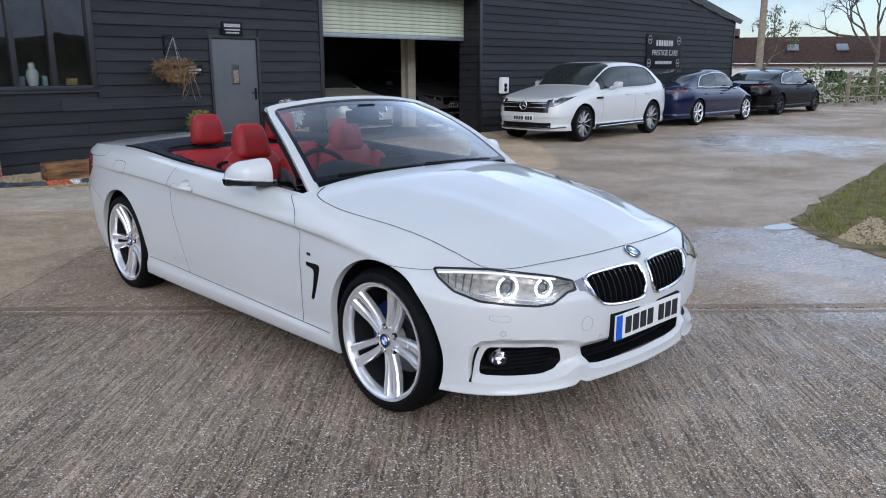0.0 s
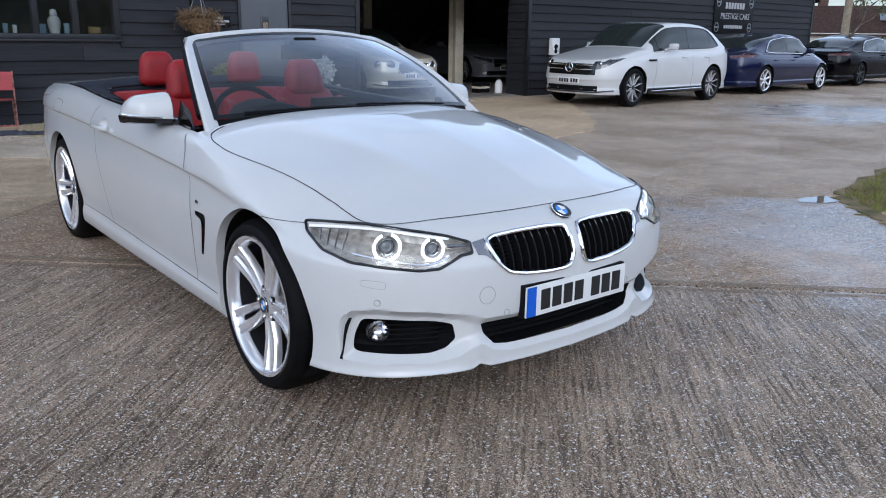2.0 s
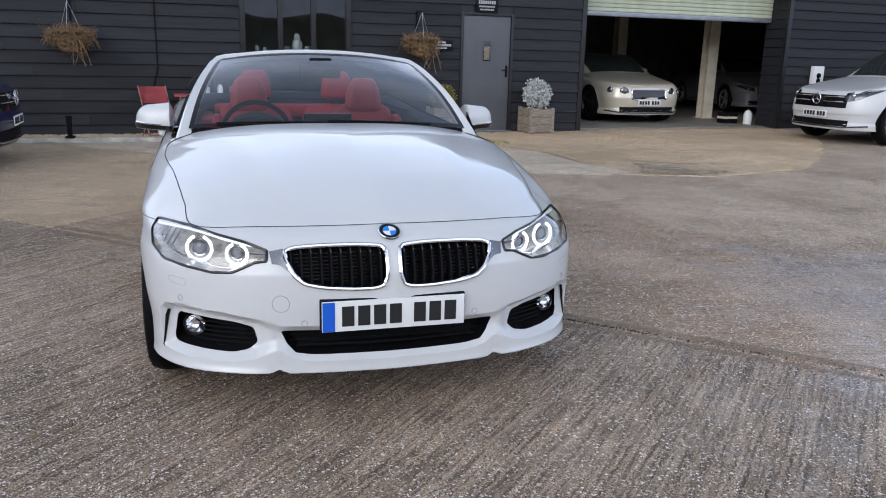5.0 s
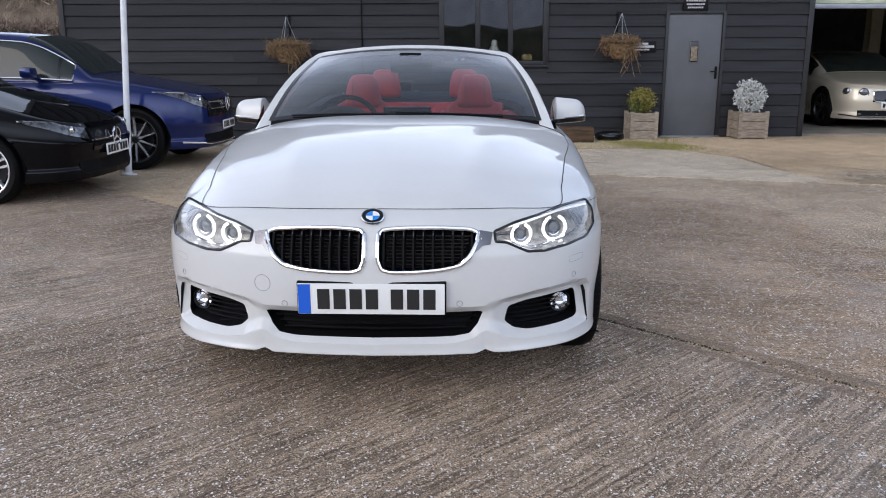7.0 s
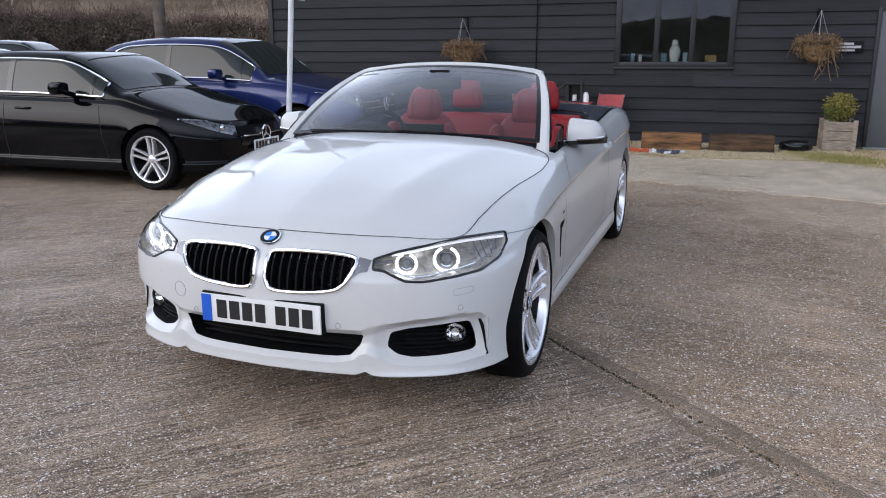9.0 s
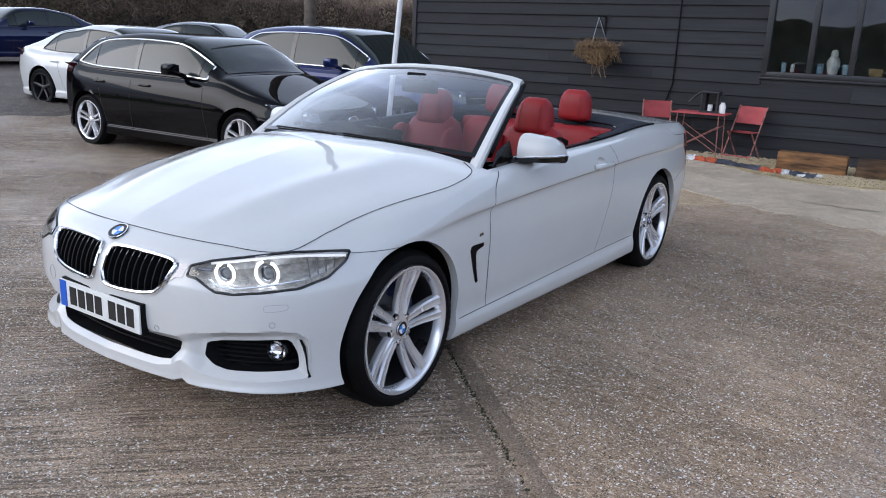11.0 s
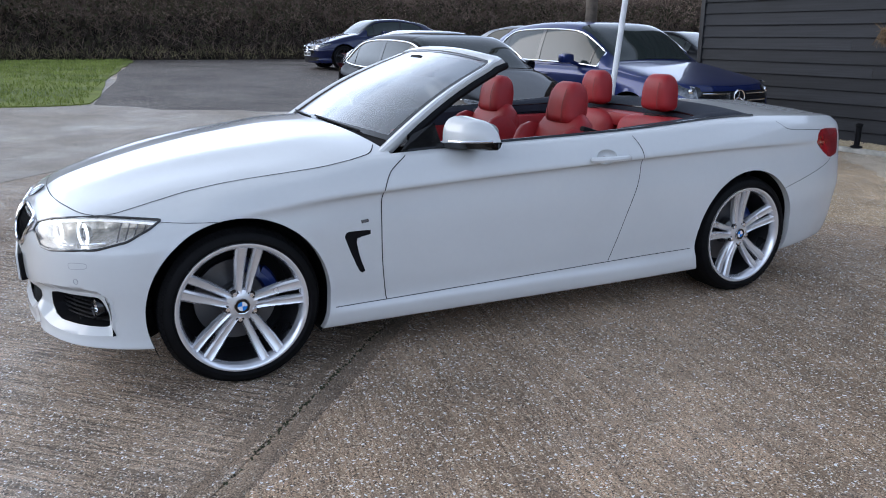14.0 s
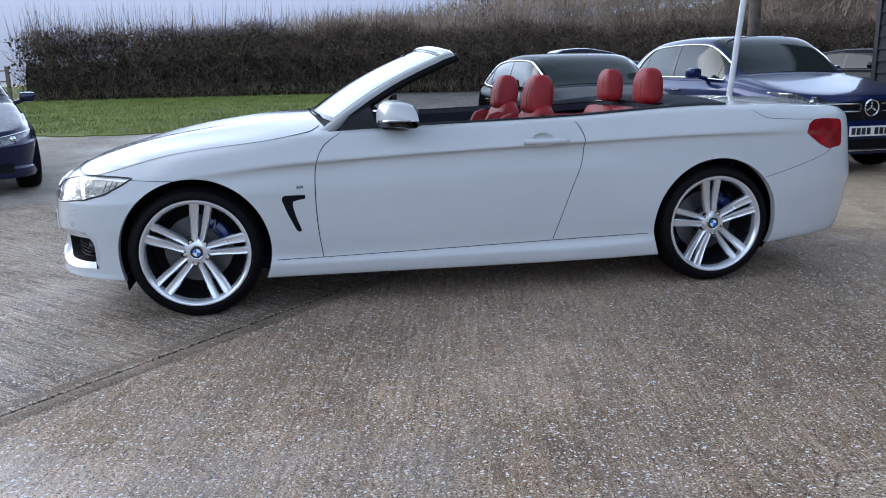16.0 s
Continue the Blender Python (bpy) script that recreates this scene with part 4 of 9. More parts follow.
ROW_Z = [
    ukey(0.240, 0.238, 0.228, None, 0.205, None, 0.20, 0.195, 0.21, 0.25, 0.28, 0.29),
    ukey(0.224, 0.222, 0.212, None, 0.185, None, 0.178, 0.168, 0.18, 0.225, 0.26, 0.27),
    ukey(0.252, 0.252, 0.250, None, 0.24, None, 0.240, 0.232, 0.25, 0.32, 0.36, 0.37),
    ukey(0.35, 0.35, 0.35, None, 0.35, None, 0.290, 0.292, 0.34, 0.44, 0.48, 0.49),
    ukey(0.46, 0.46, 0.46, None, 0.46, None, 0.40, 0.41, 0.46, 0.54, 0.58, 0.59),
    ukey(0.57, 0.57, 0.58, None, 0.60, None, 0.60, 0.62, 0.63, 0.66, 0.68, 0.69),
    ukey(0.618, 0.618, 0.63, None, 0.675, None, 0.733, 0.786, 0.80, 0.79, 0.80, 0.80),
    ukey(0.655, 0.655, 0.67, None, 0.725, None, 0.775, 0.825, 0.845, 0.845, 0.85, 0.85),
    ukey(0.705, 0.704, 0.705, 0.740, 0.788, 0.835, 0.872, 0.920, 0.945, 0.915, 0.905, 0.905),
    [(0, 0.738), (0.5, 0.732), (0.78, 0.721), (0.85, 0.722), (0.90, 0.727), (0.95, 0.736), (1.01, 0.747), (1.09, 0.764), (1.19, 0.788), (1.29, 0.808), (1.39, 0.825), (1.49, 0.838), (1.59, 0.850), (1.78, 0.872), (2.0, 0.903), (3.4, 0.948), (4.19, 0.985), (4.9, 0.960), (5.4, 0.935), (5.9, 0.93)],
]
OUT = spline([(0, -0.805, 0), (0.26, -0.787, 0), (0.51, -0.735, 0), (0.71, -0.632, 0), (0.835, -0.475, 0), (0.893, -0.27, 0), (0.909, -0.03, 0), (0.911, 0.4, 0), (0.910, 1.0, 0), (0.910, 1.8, 0), (0.912, 2.5, 0),
              (0.912, 2.85, 0), (0.895, 3.2, 0), (0.852, 3.5, 0), (0.755, 3.72, 0), (0.50, 3.82, 0), (0.25, 3.845, 0), (0, 3.85, 0)], 900)
cum = [0.0]
for a, b in zip(OUT, OUT[1:]):
    cum.append(cum[-1] + (b - a).length)
U_END = cum[-1]


def out_at(u):
    u = max(0, min(U_END - 1e-6, u))
    lo, hi = 0, len(cum) - 1
    while hi - lo > 1:
        mid = (lo + hi) // 2
        lo, hi = (mid, hi) if cum[mid] <= u else (lo, mid)
    t = (u - cum[lo]) / (cum[hi] - cum[lo])
    p = OUT[lo].lerp(OUT[hi], t)
    a, b = OUT[max(lo - 6, 0)], OUT[min(hi + 6, len(OUT) - 1)]
    d = (b - a).normalized()
    nrm = Vector((d.y, -d.x, 0))
    if u < 0.03:
        nrm = nrm.lerp(Vector((0, -1, 0)), 1 - u / 0.03).normalized()
    if u > U_END - 0.03:
        nrm = nrm.lerp(Vector((0, 1, 0)), 1 - (U_END - u) / 0.03).normalized()
    return p, nrm


def side_ctrl(u):
    s = u * 5.9 / U_END
    return [Vector((keyed(d, s), keyed(z, s), 0)) for d, z in zip(ROW_D, ROW_Z)]


NR = 112


def side_row(u):
    p, nrm = out_at(u)
    prof = spline(side_ctrl(u), NR)
    return [Vector((max(0.0, p.x - nrm.x * q.x), p.y - nrm.y * q.x, q.y)) for q in prof]


def edge_at(u):
    return side_row(u)[-1]


us, u = [], 0.0
while u < U_END:
    us.append(u)
    u += 0.006 if u < 1.12 else 0.011 if u < 1.9 else 0.02 if u < 3.6 else 0.013
us.append(U_END)
SIDE = [side_row(u) for u in us]

# the bumper is drawn in round its intakes, with a blade left between them
BAY = [(-0.2, 0.402), (0.40, 0.404), (0.47, 0.428), (0.60, 0.450), (0.74, 0.460), (0.792, 0.450), (0.812, 0.420), (0.806, 0.268), (0.70, 0.260), (0.56, 0.264), (0.485, 0.278), (0.445, 0.300), (0.415, 0.312), (0.388, 0.304), (0.362, 0.283), (0.29, 0.268), (-0.2, 0.268)]
BAY_DEPTH = [(0.0, 0.030), (0.38, 0.030), (0.43, 0.022), (0.49, 0.040), (0.80, 0.042)]


def inside_poly(p, poly):
    c = False
    for (x0, y0), (x1, y1) in zip(poly, poly[1:] + poly[:1]):
        if (y0 > p[1]) != (y1 > p[1]) and p[0] < (x1 - x0) * (p[1] - y0) / (y1 - y0) + x0:
            c = not c
    return c


def nearest_on(p, poly):
    best, bd = None, 1e9
    p = Vector(p)
    for a, b in zip(poly, poly[1:] + poly[:1]):
        a, b = Vector(a), Vector(b)
        t = max(0, min(1, (p - a).dot(b - a) / max(1e-12, (b - a).length_squared)))
        q = a + (b - a) * t
        if (q - p).length < bd:
            best, bd = q, (q - p).length
    return best


for row in SIDE:
    for p in row:
        if p.y < -0.25 and 0.24 < p.z < 0.46:
            q = (p.x, p.z)
            near = nearest_on(q, BAY)
            off = (near - Vector(q)).length
            if off < 0.0046 and p.x > 0.005:
                p.x, p.z = near.x, near.y
            elif inside_poly(q, BAY):
                k = min(1.0, off / 0.032)
                n2 = Vector((0.5 * min(1, p.x / 0.7), -1, 0)).normalized()
                p -= n2 * keyed(BAY_DEPTH, p.x) * k


# the lower lip steps up where the middle blade meets the corner blades
for row in SIDE:
    for p in row:
        if p.y < -0.3 and p.z < 0.30:
            k = max(0.0, 1 - abs(p.x - 0.405) / 0.034) * (1 - max(0.0, p.z - 0.185) / 0.115)
            p.z += 0.018 * k
            p.y += 0.014 * k
        if p.y < -0.3 and p.z < 0.26 and p.x > 0.44:
            p.y -= 0.010 * min(1.0, (p.x - 0.44) / 0.06) * (1 - max(0.0, p.z - 0.2) / 0.06) * (1 if p.x < 0.7 else max(0, (0.85 - p.x) / 0.15))


def mirrored_grid(rows):
    bm = bmesh.new()
    for sx in (1, -1):
        vr = [[bm.verts.new((p.x * sx, p.y, p.z)) for p in row] for row in rows]
        for a, b in zip(vr, vr[1:]):
            for k in range(len(a) - 1):
                q = (a[k], a[k + 1], b[k + 1], b[k])
                bm.faces.new(q[::-1] if sx > 0 else q)
    bmesh.ops.remove_doubles(bm, verts=bm.verts, dist=2e-4)
    return bm


# bonnet: a patch between the front edge, the two wings and the scuttle
U_COR, U_COWL = 0.87, 2.12


def coons(c0, c1, d0, d1, na, nv, lift=None):
    """A smooth patch: c0(a), c1(a) across at its two ends, d0(v), d1(v) along its two sides."""
    rows = []
    for j in range(nv + 1):
        v = j / nv
        row = []
        for i in range(na + 1):
            a = i / na
            p = (1 - v) * c0(a) + v * c1(a) + (1 - a) * d0(v) + a * d1(v) - ((1 - a) * (1 - v) * c0(0) + a * (1 - v) * c0(1) + (1 - a) * v * c1(0) + a * v * c1(1))
            if lift:
                p = p + Vector((0, 0, lift(a, v)))
            row.append(p)
        rows.append(row)
    return rows


HOOD_MID = [(-0.655, 0.741), (-0.60, 0.772), (-0.45, 0.824), (-0.2, 0.891), (0.1, 0.949), (0.4, 0.984), (0.60, 0.990)]
e0 = edge_at(0)
cw = edge_at(U_COWL)
hood_mid = lambda v: Vector((0, e0.y + (0.60 - e0.y) * (0.35 * v * v + 0.65 * v), 0))


def hood_centre(v):
    p = hood_mid(v)
    return Vector((0, p.y, keyed(HOOD_MID, p.y) if v > 0 else e0.z))


cowl_end = lambda a: Vector((cw.x * a, 0.60 + (cw.y - 0.60) * a**2.4, 0.990 + (cw.z - 0.990) * a**3.0))


def hood_lift(a, v):
    """Two soft ridges that run from the grilles to the pillars."""
    ridge = math.exp(-(((a - (0.36 + 0.26 * v)) / 0.10) ** 2)) * 0.009
    valley = -math.exp(-(((a - (0.60 + 0.24 * v)) / 0.12) ** 2)) * 0.004
    return (ridge + valley) * math.sin(math.pi * min(1, 0.10 + v * 0.90)) ** 1.3 * (1 if v > 0 else 0)


HOOD = coons(lambda a: edge_at(U_COR * a), cowl_end, hood_centre, lambda v: edge_at(U_COR + (U_COWL - U_COR) * v), 44, 60, hood_lift)

# boot lid and rear deck
U_DECK, U_TAIL = 4.62, 5.35
DECK_MID = [(2.95, 1.010), (3.2, 1.012), (3.5, 1.000), (3.68, 0.990), (3.74, 0.978), (3.80, 0.93)]
eT = edge_at(U_END)
dk = edge_at(4.32)
deck_centre = lambda v: Vector((0, 3.02 + (eT.y - 3.02) * v, keyed(DECK_MID, 3.02 + (eT.y - 3.02) * v) if v < 1 else eT.z))
DECK = coons(lambda a: Vector((dk.x * a, 3.02 + (dk.y - 3.02) * a * a, 1.011 + (dk.z - 1.011) * a * a)), lambda a: edge_at(U_END - (U_END - 5.05) * a), deck_centre, lambda v: edge_at(4.32 + (5.05 - 4.32) * v), 34, 40)

car = empty("convertible_car", pose(0, 0, 0), "white two-door convertible with red leather seats, roof folded", "car")
from mathutils.bvhtree import BVHTree


def bvh_of(rows_list):
    bm = bmesh.new()
    for rows in rows_list:
        for sx in (1, -1):
            vr = [[bm.verts.new((p.x * sx, p.y, p.z)) for p in row] for row in rows]
            for a, b in zip(vr, vr[1:]):
                for k in range(len(a) - 1):
                    bm.faces.new((a[k], a[k + 1], b[k + 1], b[k]))
    bm.normal_update()
    t = BVHTree.FromBMesh(bm)
    bm.free()
    return t


SKIN = bvh_of([SIDE, HOOD, DECK])


def view_axes(way):
    way = Vector(way).normalized()
    right = way.cross(Vector((0, 0, 1))).normalized()
    return way, right, right.cross(way)


def on_skin(q, way):
    """The body's skin where a line of sight along way meets it, at the place q across that way."""
    w, r, up = view_axes(way)
    start = r * q[0] + up * q[1] - w * 6
    hit, nrm, _, _ = SKIN.ray_cast(start, w)
    return hit, nrm


def cut(bm, poly, way, near=None):
    """Cuts an opening, drawn across the direction way, out of a skin. Returns the cut-out faces as a mesh of their own."""
    w, r, up = view_axes(way)
    flat = lambda co: (co.dot(r), co.dot(up))
    lo = [min(p[k] for p in poly) - 0.03 for k in (0, 1)]
    hi = [max(p[k] for p in poly) + 0.03 for k in (0, 1)]
    bm.normal_update()
    hit = set()
    for f in bm.faces:
        c = f.calc_center_median()
        q = flat(c)
        if lo[0] < q[0] < hi[0] and lo[1] < q[1] < hi[1] and (near is None or near(c)) and inside_poly(q, poly):
            hit.add(f)
    if not hit:
        return None
    rim = [v for v in {v for f in hit for v in f.verts} if any(g not in hit for g in v.link_faces)]
    for v in rim:
        q = nearest_on(flat(v.co), poly)
        s, _ = on_skin(q, way)
        if s is not None and (s - v.co).length < 0.06:
            v.co = s
    out = bmesh.new()
    made = {}
    for f in hit:
        for v in f.verts:
            if v not in made:
                made[v] = out.verts.new(v.co)
        out.faces.new([made[v] for v in f.verts])
    bmesh.ops.delete(bm, geom=list(hit), context="FACES")
    bmesh.ops.delete(bm, geom=[v for v in bm.verts if not v.link_faces], context="VERTS")
    return out


def rounded(poly, r=0.2, n=4):
    """A polygon with its corners rounded off."""
    out = []
    m = len(poly)
    for i in range(m):
        p0, p1, p2 = Vector(poly[i - 1]), Vector(poly[i]), Vector(poly[(i + 1) % m])
        a, b = p1.lerp(p0, r), p1.lerp(p2, r)
        for k in range(n + 1):
            t = k / n
            q = a.lerp(p1, t).lerp(p1.lerp(b, t), t)
            out.append((q.x, q.y))
    return out


def skin_line(pts, way, n=40, lift=0.0012):
    """Points along a smooth line on the skin, seen along way."""
    w = Vector(way).normalized()
    line = spline([(a, b, 0) for a, b in pts], n)
    out = []
    for q in line:
        hit, nrm = on_skin((q.x, q.y), way)
        if hit is not None:
            if nrm.dot(w) > 0:
                nrm = -nrm
            out.append((hit + nrm * lift, nrm))
    return out


def ribbon(line, width):
    """A flat strip along a line on the skin."""
    rows = []
    for i, (p, nrm) in enumerate(line):
        d = (line[min(i + 1, len(line) - 1)][0] - line[max(i - 1, 0)][0]).normalized()
        s = d.cross(nrm).normalized() * width / 2
        rows.append([p - s, p + s])
    return grid_bm(rows)


def loop_ribs(poly, way, lift=0.0):
    """A closed outline laid on the skin."""
    out = []
    w = Vector(way).normalized()
    for q in poly:
        hit, nrm = on_skin(q, way)
        if hit is not None:
            if nrm.dot(w) > 0:
                nrm = -nrm
            out.append(hit + nrm * lift)
    return out


def flip(line):
    return [(Vector((-p.x, p.y, p.z)), Vector((-n.x, n.y, n.z))) for p, n in line]


body_bm = mirrored_grid(SIDE)
hood_bm = mirrored_grid(HOOD)
deck_bm = mirrored_grid(DECK)
ARCH = 0.372
for yc, rad in ((0.0, ARCH), (WB, ARCH - 0.004)):
    zc = RW + 0.002
    for sx in (1, -1):
        near = lambda v: v.co.x * sx > 0.6
        ins = lambda v: (v.co.y - yc) ** 2 + (v.co.z - zc) ** 2 < rad * rad
        dead = {f for f in body_bm.faces if f.calc_center_median().x * sx > 0.6 and (f.calc_center_median().y - yc) ** 2 + (f.calc_center_median().z - zc) ** 2 < rad * rad}
        rim = [v for v in {v for f in dead for v in f.verts} if any(g not in dead for g in v.link_faces)]
        for v in rim:
            d = Vector((v.co.y - yc, v.co.z - zc)).normalized() * rad
            s = SKIN.ray_cast(Vector((sx * 3, yc + d.x, max(0.17, zc + d.y))), Vector((-sx, 0, 0)))[0]
            if s is not None and s.x * sx > 0.55:
                v.co = s
            else:
                v.co.y, v.co.z = yc + d.x, max(v.co.z, 0.17)
        bmesh.ops.delete(body_bm, geom=list(dead), context="FACES")
bmesh.ops.delete(body_bm, geom=[v for v in body_bm.verts if not v.link_faces], context="VERTS")
# arch lips turned inwards
lip = [e for e in body_bm.edges if e.is_boundary and all(min(abs(math.hypot(v.co.y - yc, v.co.z - RW - 0.002) - r) for yc, r in ((0, ARCH), (WB, ARCH - 0.004))) < 0.004 and abs(v.co.x) > 0.6 for v in e.verts)]
r = bmesh.ops.extrude_edge_only(body_bm, edges=lip)
for v in r["geom"]:
    if isinstance(v, bmesh.types.BMVert):
        v.co.x -= math.copysign(0.035, v.co.x)
        yc = 0 if v.co.y < 1.4 else WB
        v.co.y += (v.co.y - yc) * -0.01

# ---- convertible: openings in the nose and flanks ----
FRONT, LEFT = (0, 1, 0), (-1, 0, 0)
KIDNEY = [(0.024, 0.664), (0.040, 0.678), (0.124, 0.683), (0.244, 0.682), (0.345, 0.676), (0.378, 0.664), (0.370, 0.630), (0.346, 0.586), (0.312, 0.558), (0.245, 0.545), (0.147, 0.538), (0.070, 0.538), (0.038, 0.547), (0.023, 0.583)]
FOG = [(0.474, 0.330), (0.488, 0.385), (0.555, 0.402), (0.690, 0.412), (0.748, 0.411), (0.768, 0.292), (0.680, 0.288), (0.560, 0.288), (0.505, 0.302)]
LOWER = [(-0.398, 0.380), (0.398, 0.380), (0.378, 0.332), (0.348, 0.298), (0.285, 0.288), (-0.285, 0.288), (-0.348, 0.298), (-0.378, 0.332)]
HEAD = [Vector(p) for p in ((0.434, -0.70, 0.667), (0.50, -0.65, 0.690), (0.572, -0.601, 0.704), (0.69, -0.475, 0.720), (0.822, -0.290, 0.712), (0.828, -0.315, 0.684), (0.815, -0.39, 0.640), (0.775, -0.495, 0.612),
                            (0.70, -0.59, 0.602), (0.61, -0.66, 0.591), (0.55, -0.69, 0.594), (0.510, -0.70, 0.612), (0.474, -0.708, 0.630), (0.436, -0.718, 0.634))]
HEAD_WAY = (-0.55, 0.835, 0.0)
VENT = [(0.432, 0.590), (0.450, 0.604), (0.565, 0.602), (0.560, 0.584), (0.485, 0.572), (0.503, 0.490), (0.531, 0.416), (0.506, 0.413), (0.464, 0.505)]
TAIL = [(3.352, 0.822), (3.372, 0.868), (3.405, 0.890), (3.47, 0.896), (3.62, 0.886), (3.62, 0.735), (3.515, 0.722), (3.455, 0.748), (3.395, 0.788)]

fog_r = rounded(FOG, 0.22)
fog_l = [(-x, z) for x, z in fog_r]
low_r = rounded(LOWER, 0.12)


def mirror_x(poly):
    return [(-x, z) for x, z in poly]


def pocket(name, poly, way, depth, material, parent, shrink=0.97):
    """The dark hollow behind an opening: its wall and its back."""
    w = Vector(way).normalized()
    rim = loop_ribs(poly, way)
    mid = sum(rim, Vector()) / len(rim)
    back = [p + w * depth + (mid - p) * (1 - shrink) for p in rim]
    bm = bmesh.new()
    a = [bm.verts.new(p + w * 0.002) for p in rim]
    b = [bm.verts.new(p) for p in back]
    n = len(a)
    for k in range(n):
        bm.faces.new((a[k], a[(k + 1) % n], b[(k + 1) % n], b[k]))
    bm.faces.new(b)
    return part(name, bm, material, parent, smooth=False)


front_near = lambda c: c.y < -0.1
for sx, kid, fog in ((1, rounded(KIDNEY, 0.3), fog_r), (-1, mirror_x(rounded(KIDNEY, 0.3)), fog_l)):
    for poly in (kid, fog):
        o = cut(body_bm, poly, FRONT, front_near)
        if o:
            o.free()
    grille = pocket("kidney_grille", kid, FRONT, 0.045, M["black_matt"], car)
    rim = loop_ribs(kid, FRONT, 0.004)
    bm = bmesh.new()
    add_tube(bm, rim + rim[:2], 0.0082, 8, False)
    part("chrome_surround", bm, M["chrome"], grille, "polished chrome surround")
    zs = [z for x, z in kid]
    xs = sorted(x for x, z in kid)
    n = 10
    for k in range(n):
        x = xs[0] + (xs[-1] - xs[0]) * (k + 0.6) / (n + 0.2)
        inz = [z for z in [0.535 + 0.004 * i for i in range(38)] if inside_poly((x, z), kid)]
        if len(inz) < 4:
            continue
        pts = []
        for i in range(7):
            z = inz[0] + (inz[-1] - inz[0]) * i / 6
            hit, _ = on_skin((x, z), FRONT)
            if hit is not None:
                pts.append(hit + Vector((0, 0.006, 0)))
        bm = bmesh.new()
        rows = [[p + Vector((-0.0035, 0.0, 0)), p + Vector((0.0035, 0.0, 0)), p + Vector((0.005, 0.035, 0)), p + Vector((-0.005, 0.035, 0))] for p in pts]
        vr = [[bm.verts.new(p) for p in r] for r in rows]
        for a, b in zip(vr, vr[1:]):
            for i in range(4):
                bm.faces.new((a[i], a[(i + 1) % 4], b[(i + 1) % 4], b[i]))
        slat = part("slat", bm, M["black_matt"], grille)
        part("slat_tip", tube([pts[-1] + Vector((0, 0.001, -0.004)), pts[-2] + Vector((0, 0.001, 0))], [0.0036, 0.002], 5), M["satin_metal"], slat)
    rad = bmesh.new()
    for i in range(9):
        z = 0.556 + i * 0.012
        inx = [x for x in [xs[0] + 0.01 * j for j in range(37)] if inside_poly((x, z), kid)]
        if len(inx) > 3:
            y = on_skin(((inx[0] + inx[-1]) / 2, z), FRONT)[0].y + 0.040
            add_box(rad, (inx[0] + 0.02, y - 0.002, z - 0.002), (inx[-1] - 0.02, y + 0.002, z + 0.002))
    part("radiator_core", rad, M["black_gloss"], grille, smooth=False)["kind"] = "stuff"
    # chrome wing between grille and headlight
    wing = [(sx * x, z) for x, z in ((0.380, 0.672), (0.428, 0.664), (0.420, 0.626), (0.392, 0.622), (0.350, 0.588), (0.372, 0.632))]
    lp = loop_ribs(wing, FRONT, 0.003)
    bm = bmesh.new()
    bm.faces.new([bm.verts.new(p) for p in lp])
    bmesh.ops.triangulate(bm, faces=bm.faces)
    bmesh.ops.recalc_face_normals(bm, faces=bm.faces)
    part("grille_wing", bm, M["satin_metal"], grille, "brushed chrome wing beside the grille")
    # fog lamp bay
    bay = pocket("fog_lamp_bay", [(x, z) for x, z in fog], FRONT, 0.07, M["black_matt"], car, 0.9)
    bm = bmesh.new()
    for i in range(5):
        z = 0.305 + i * 0.018
        inx = sorted(x for x in [sx * (0.48 + 0.01 * j) for j in range(30)] if inside_poly((x, z), fog))
        inx = [x for x in inx if abs(x) < 0.67]
        if len(inx) > 3:
            pts = [on_skin((x, z), FRONT)[0] + Vector((0, 0.045, 0)) for x in inx]
            add_tube(bm, pts, 0.004, 4)
    part("bay_mesh", bm, M["black_matt"], bay)
    c = on_skin((sx * 0.700, 0.360), FRONT)[0] + Vector((sx * -0.008, 0.03, 0))
    lamp = part("fog_lamp", lathe([(0.043, 0.03), (0.043, -0.006), (0.040, -0.010), (0.036, -0.006), (0.034, 0.0)], 24, "y"), M["black_gloss"], bay, at=Matrix.Translation(c) @ pose(0, 0, 0, 0, 0, sx * 14))
    bm = lathe([(0.0, 0.018), (0.018, 0.014), (0.034, 0.0)], 24, "y")
    ref = part("reflector", bm, M["chrome"], bay, at=Matrix.Translation(c) @ pose(0, 0, 0, 0, 0, sx * 14))
    bm = lathe([(0.0, -0.010), (0.02, -0.009), (0.036, -0.003)], 24, "y")
    part("fog_lens", bm, M["lamp_lens"], bay, at=Matrix.Translation(c) @ pose(0, 0, 0, 0, 0, sx * 14))
o = cut(body_bm, low_r, FRONT, front_near)
if o:
    o.free()
intake = pocket("lower_intake", low_r, FRONT, 0.08, M["black_matt"], car, 0.96)
for i in range(4):
    z = 0.302 + i * 0.021
    inx = [x for x in [-0.4 + 0.02 * j for j in range(41)] if inside_poly((x, z), low_r)]
    pts = [on_skin((x, z), FRONT)[0] + Vector((0, 0.05, 0)) for x in inx]
    part("intake_bar", tube(pts, 0.0045, 5), M["black_matt"], intake)

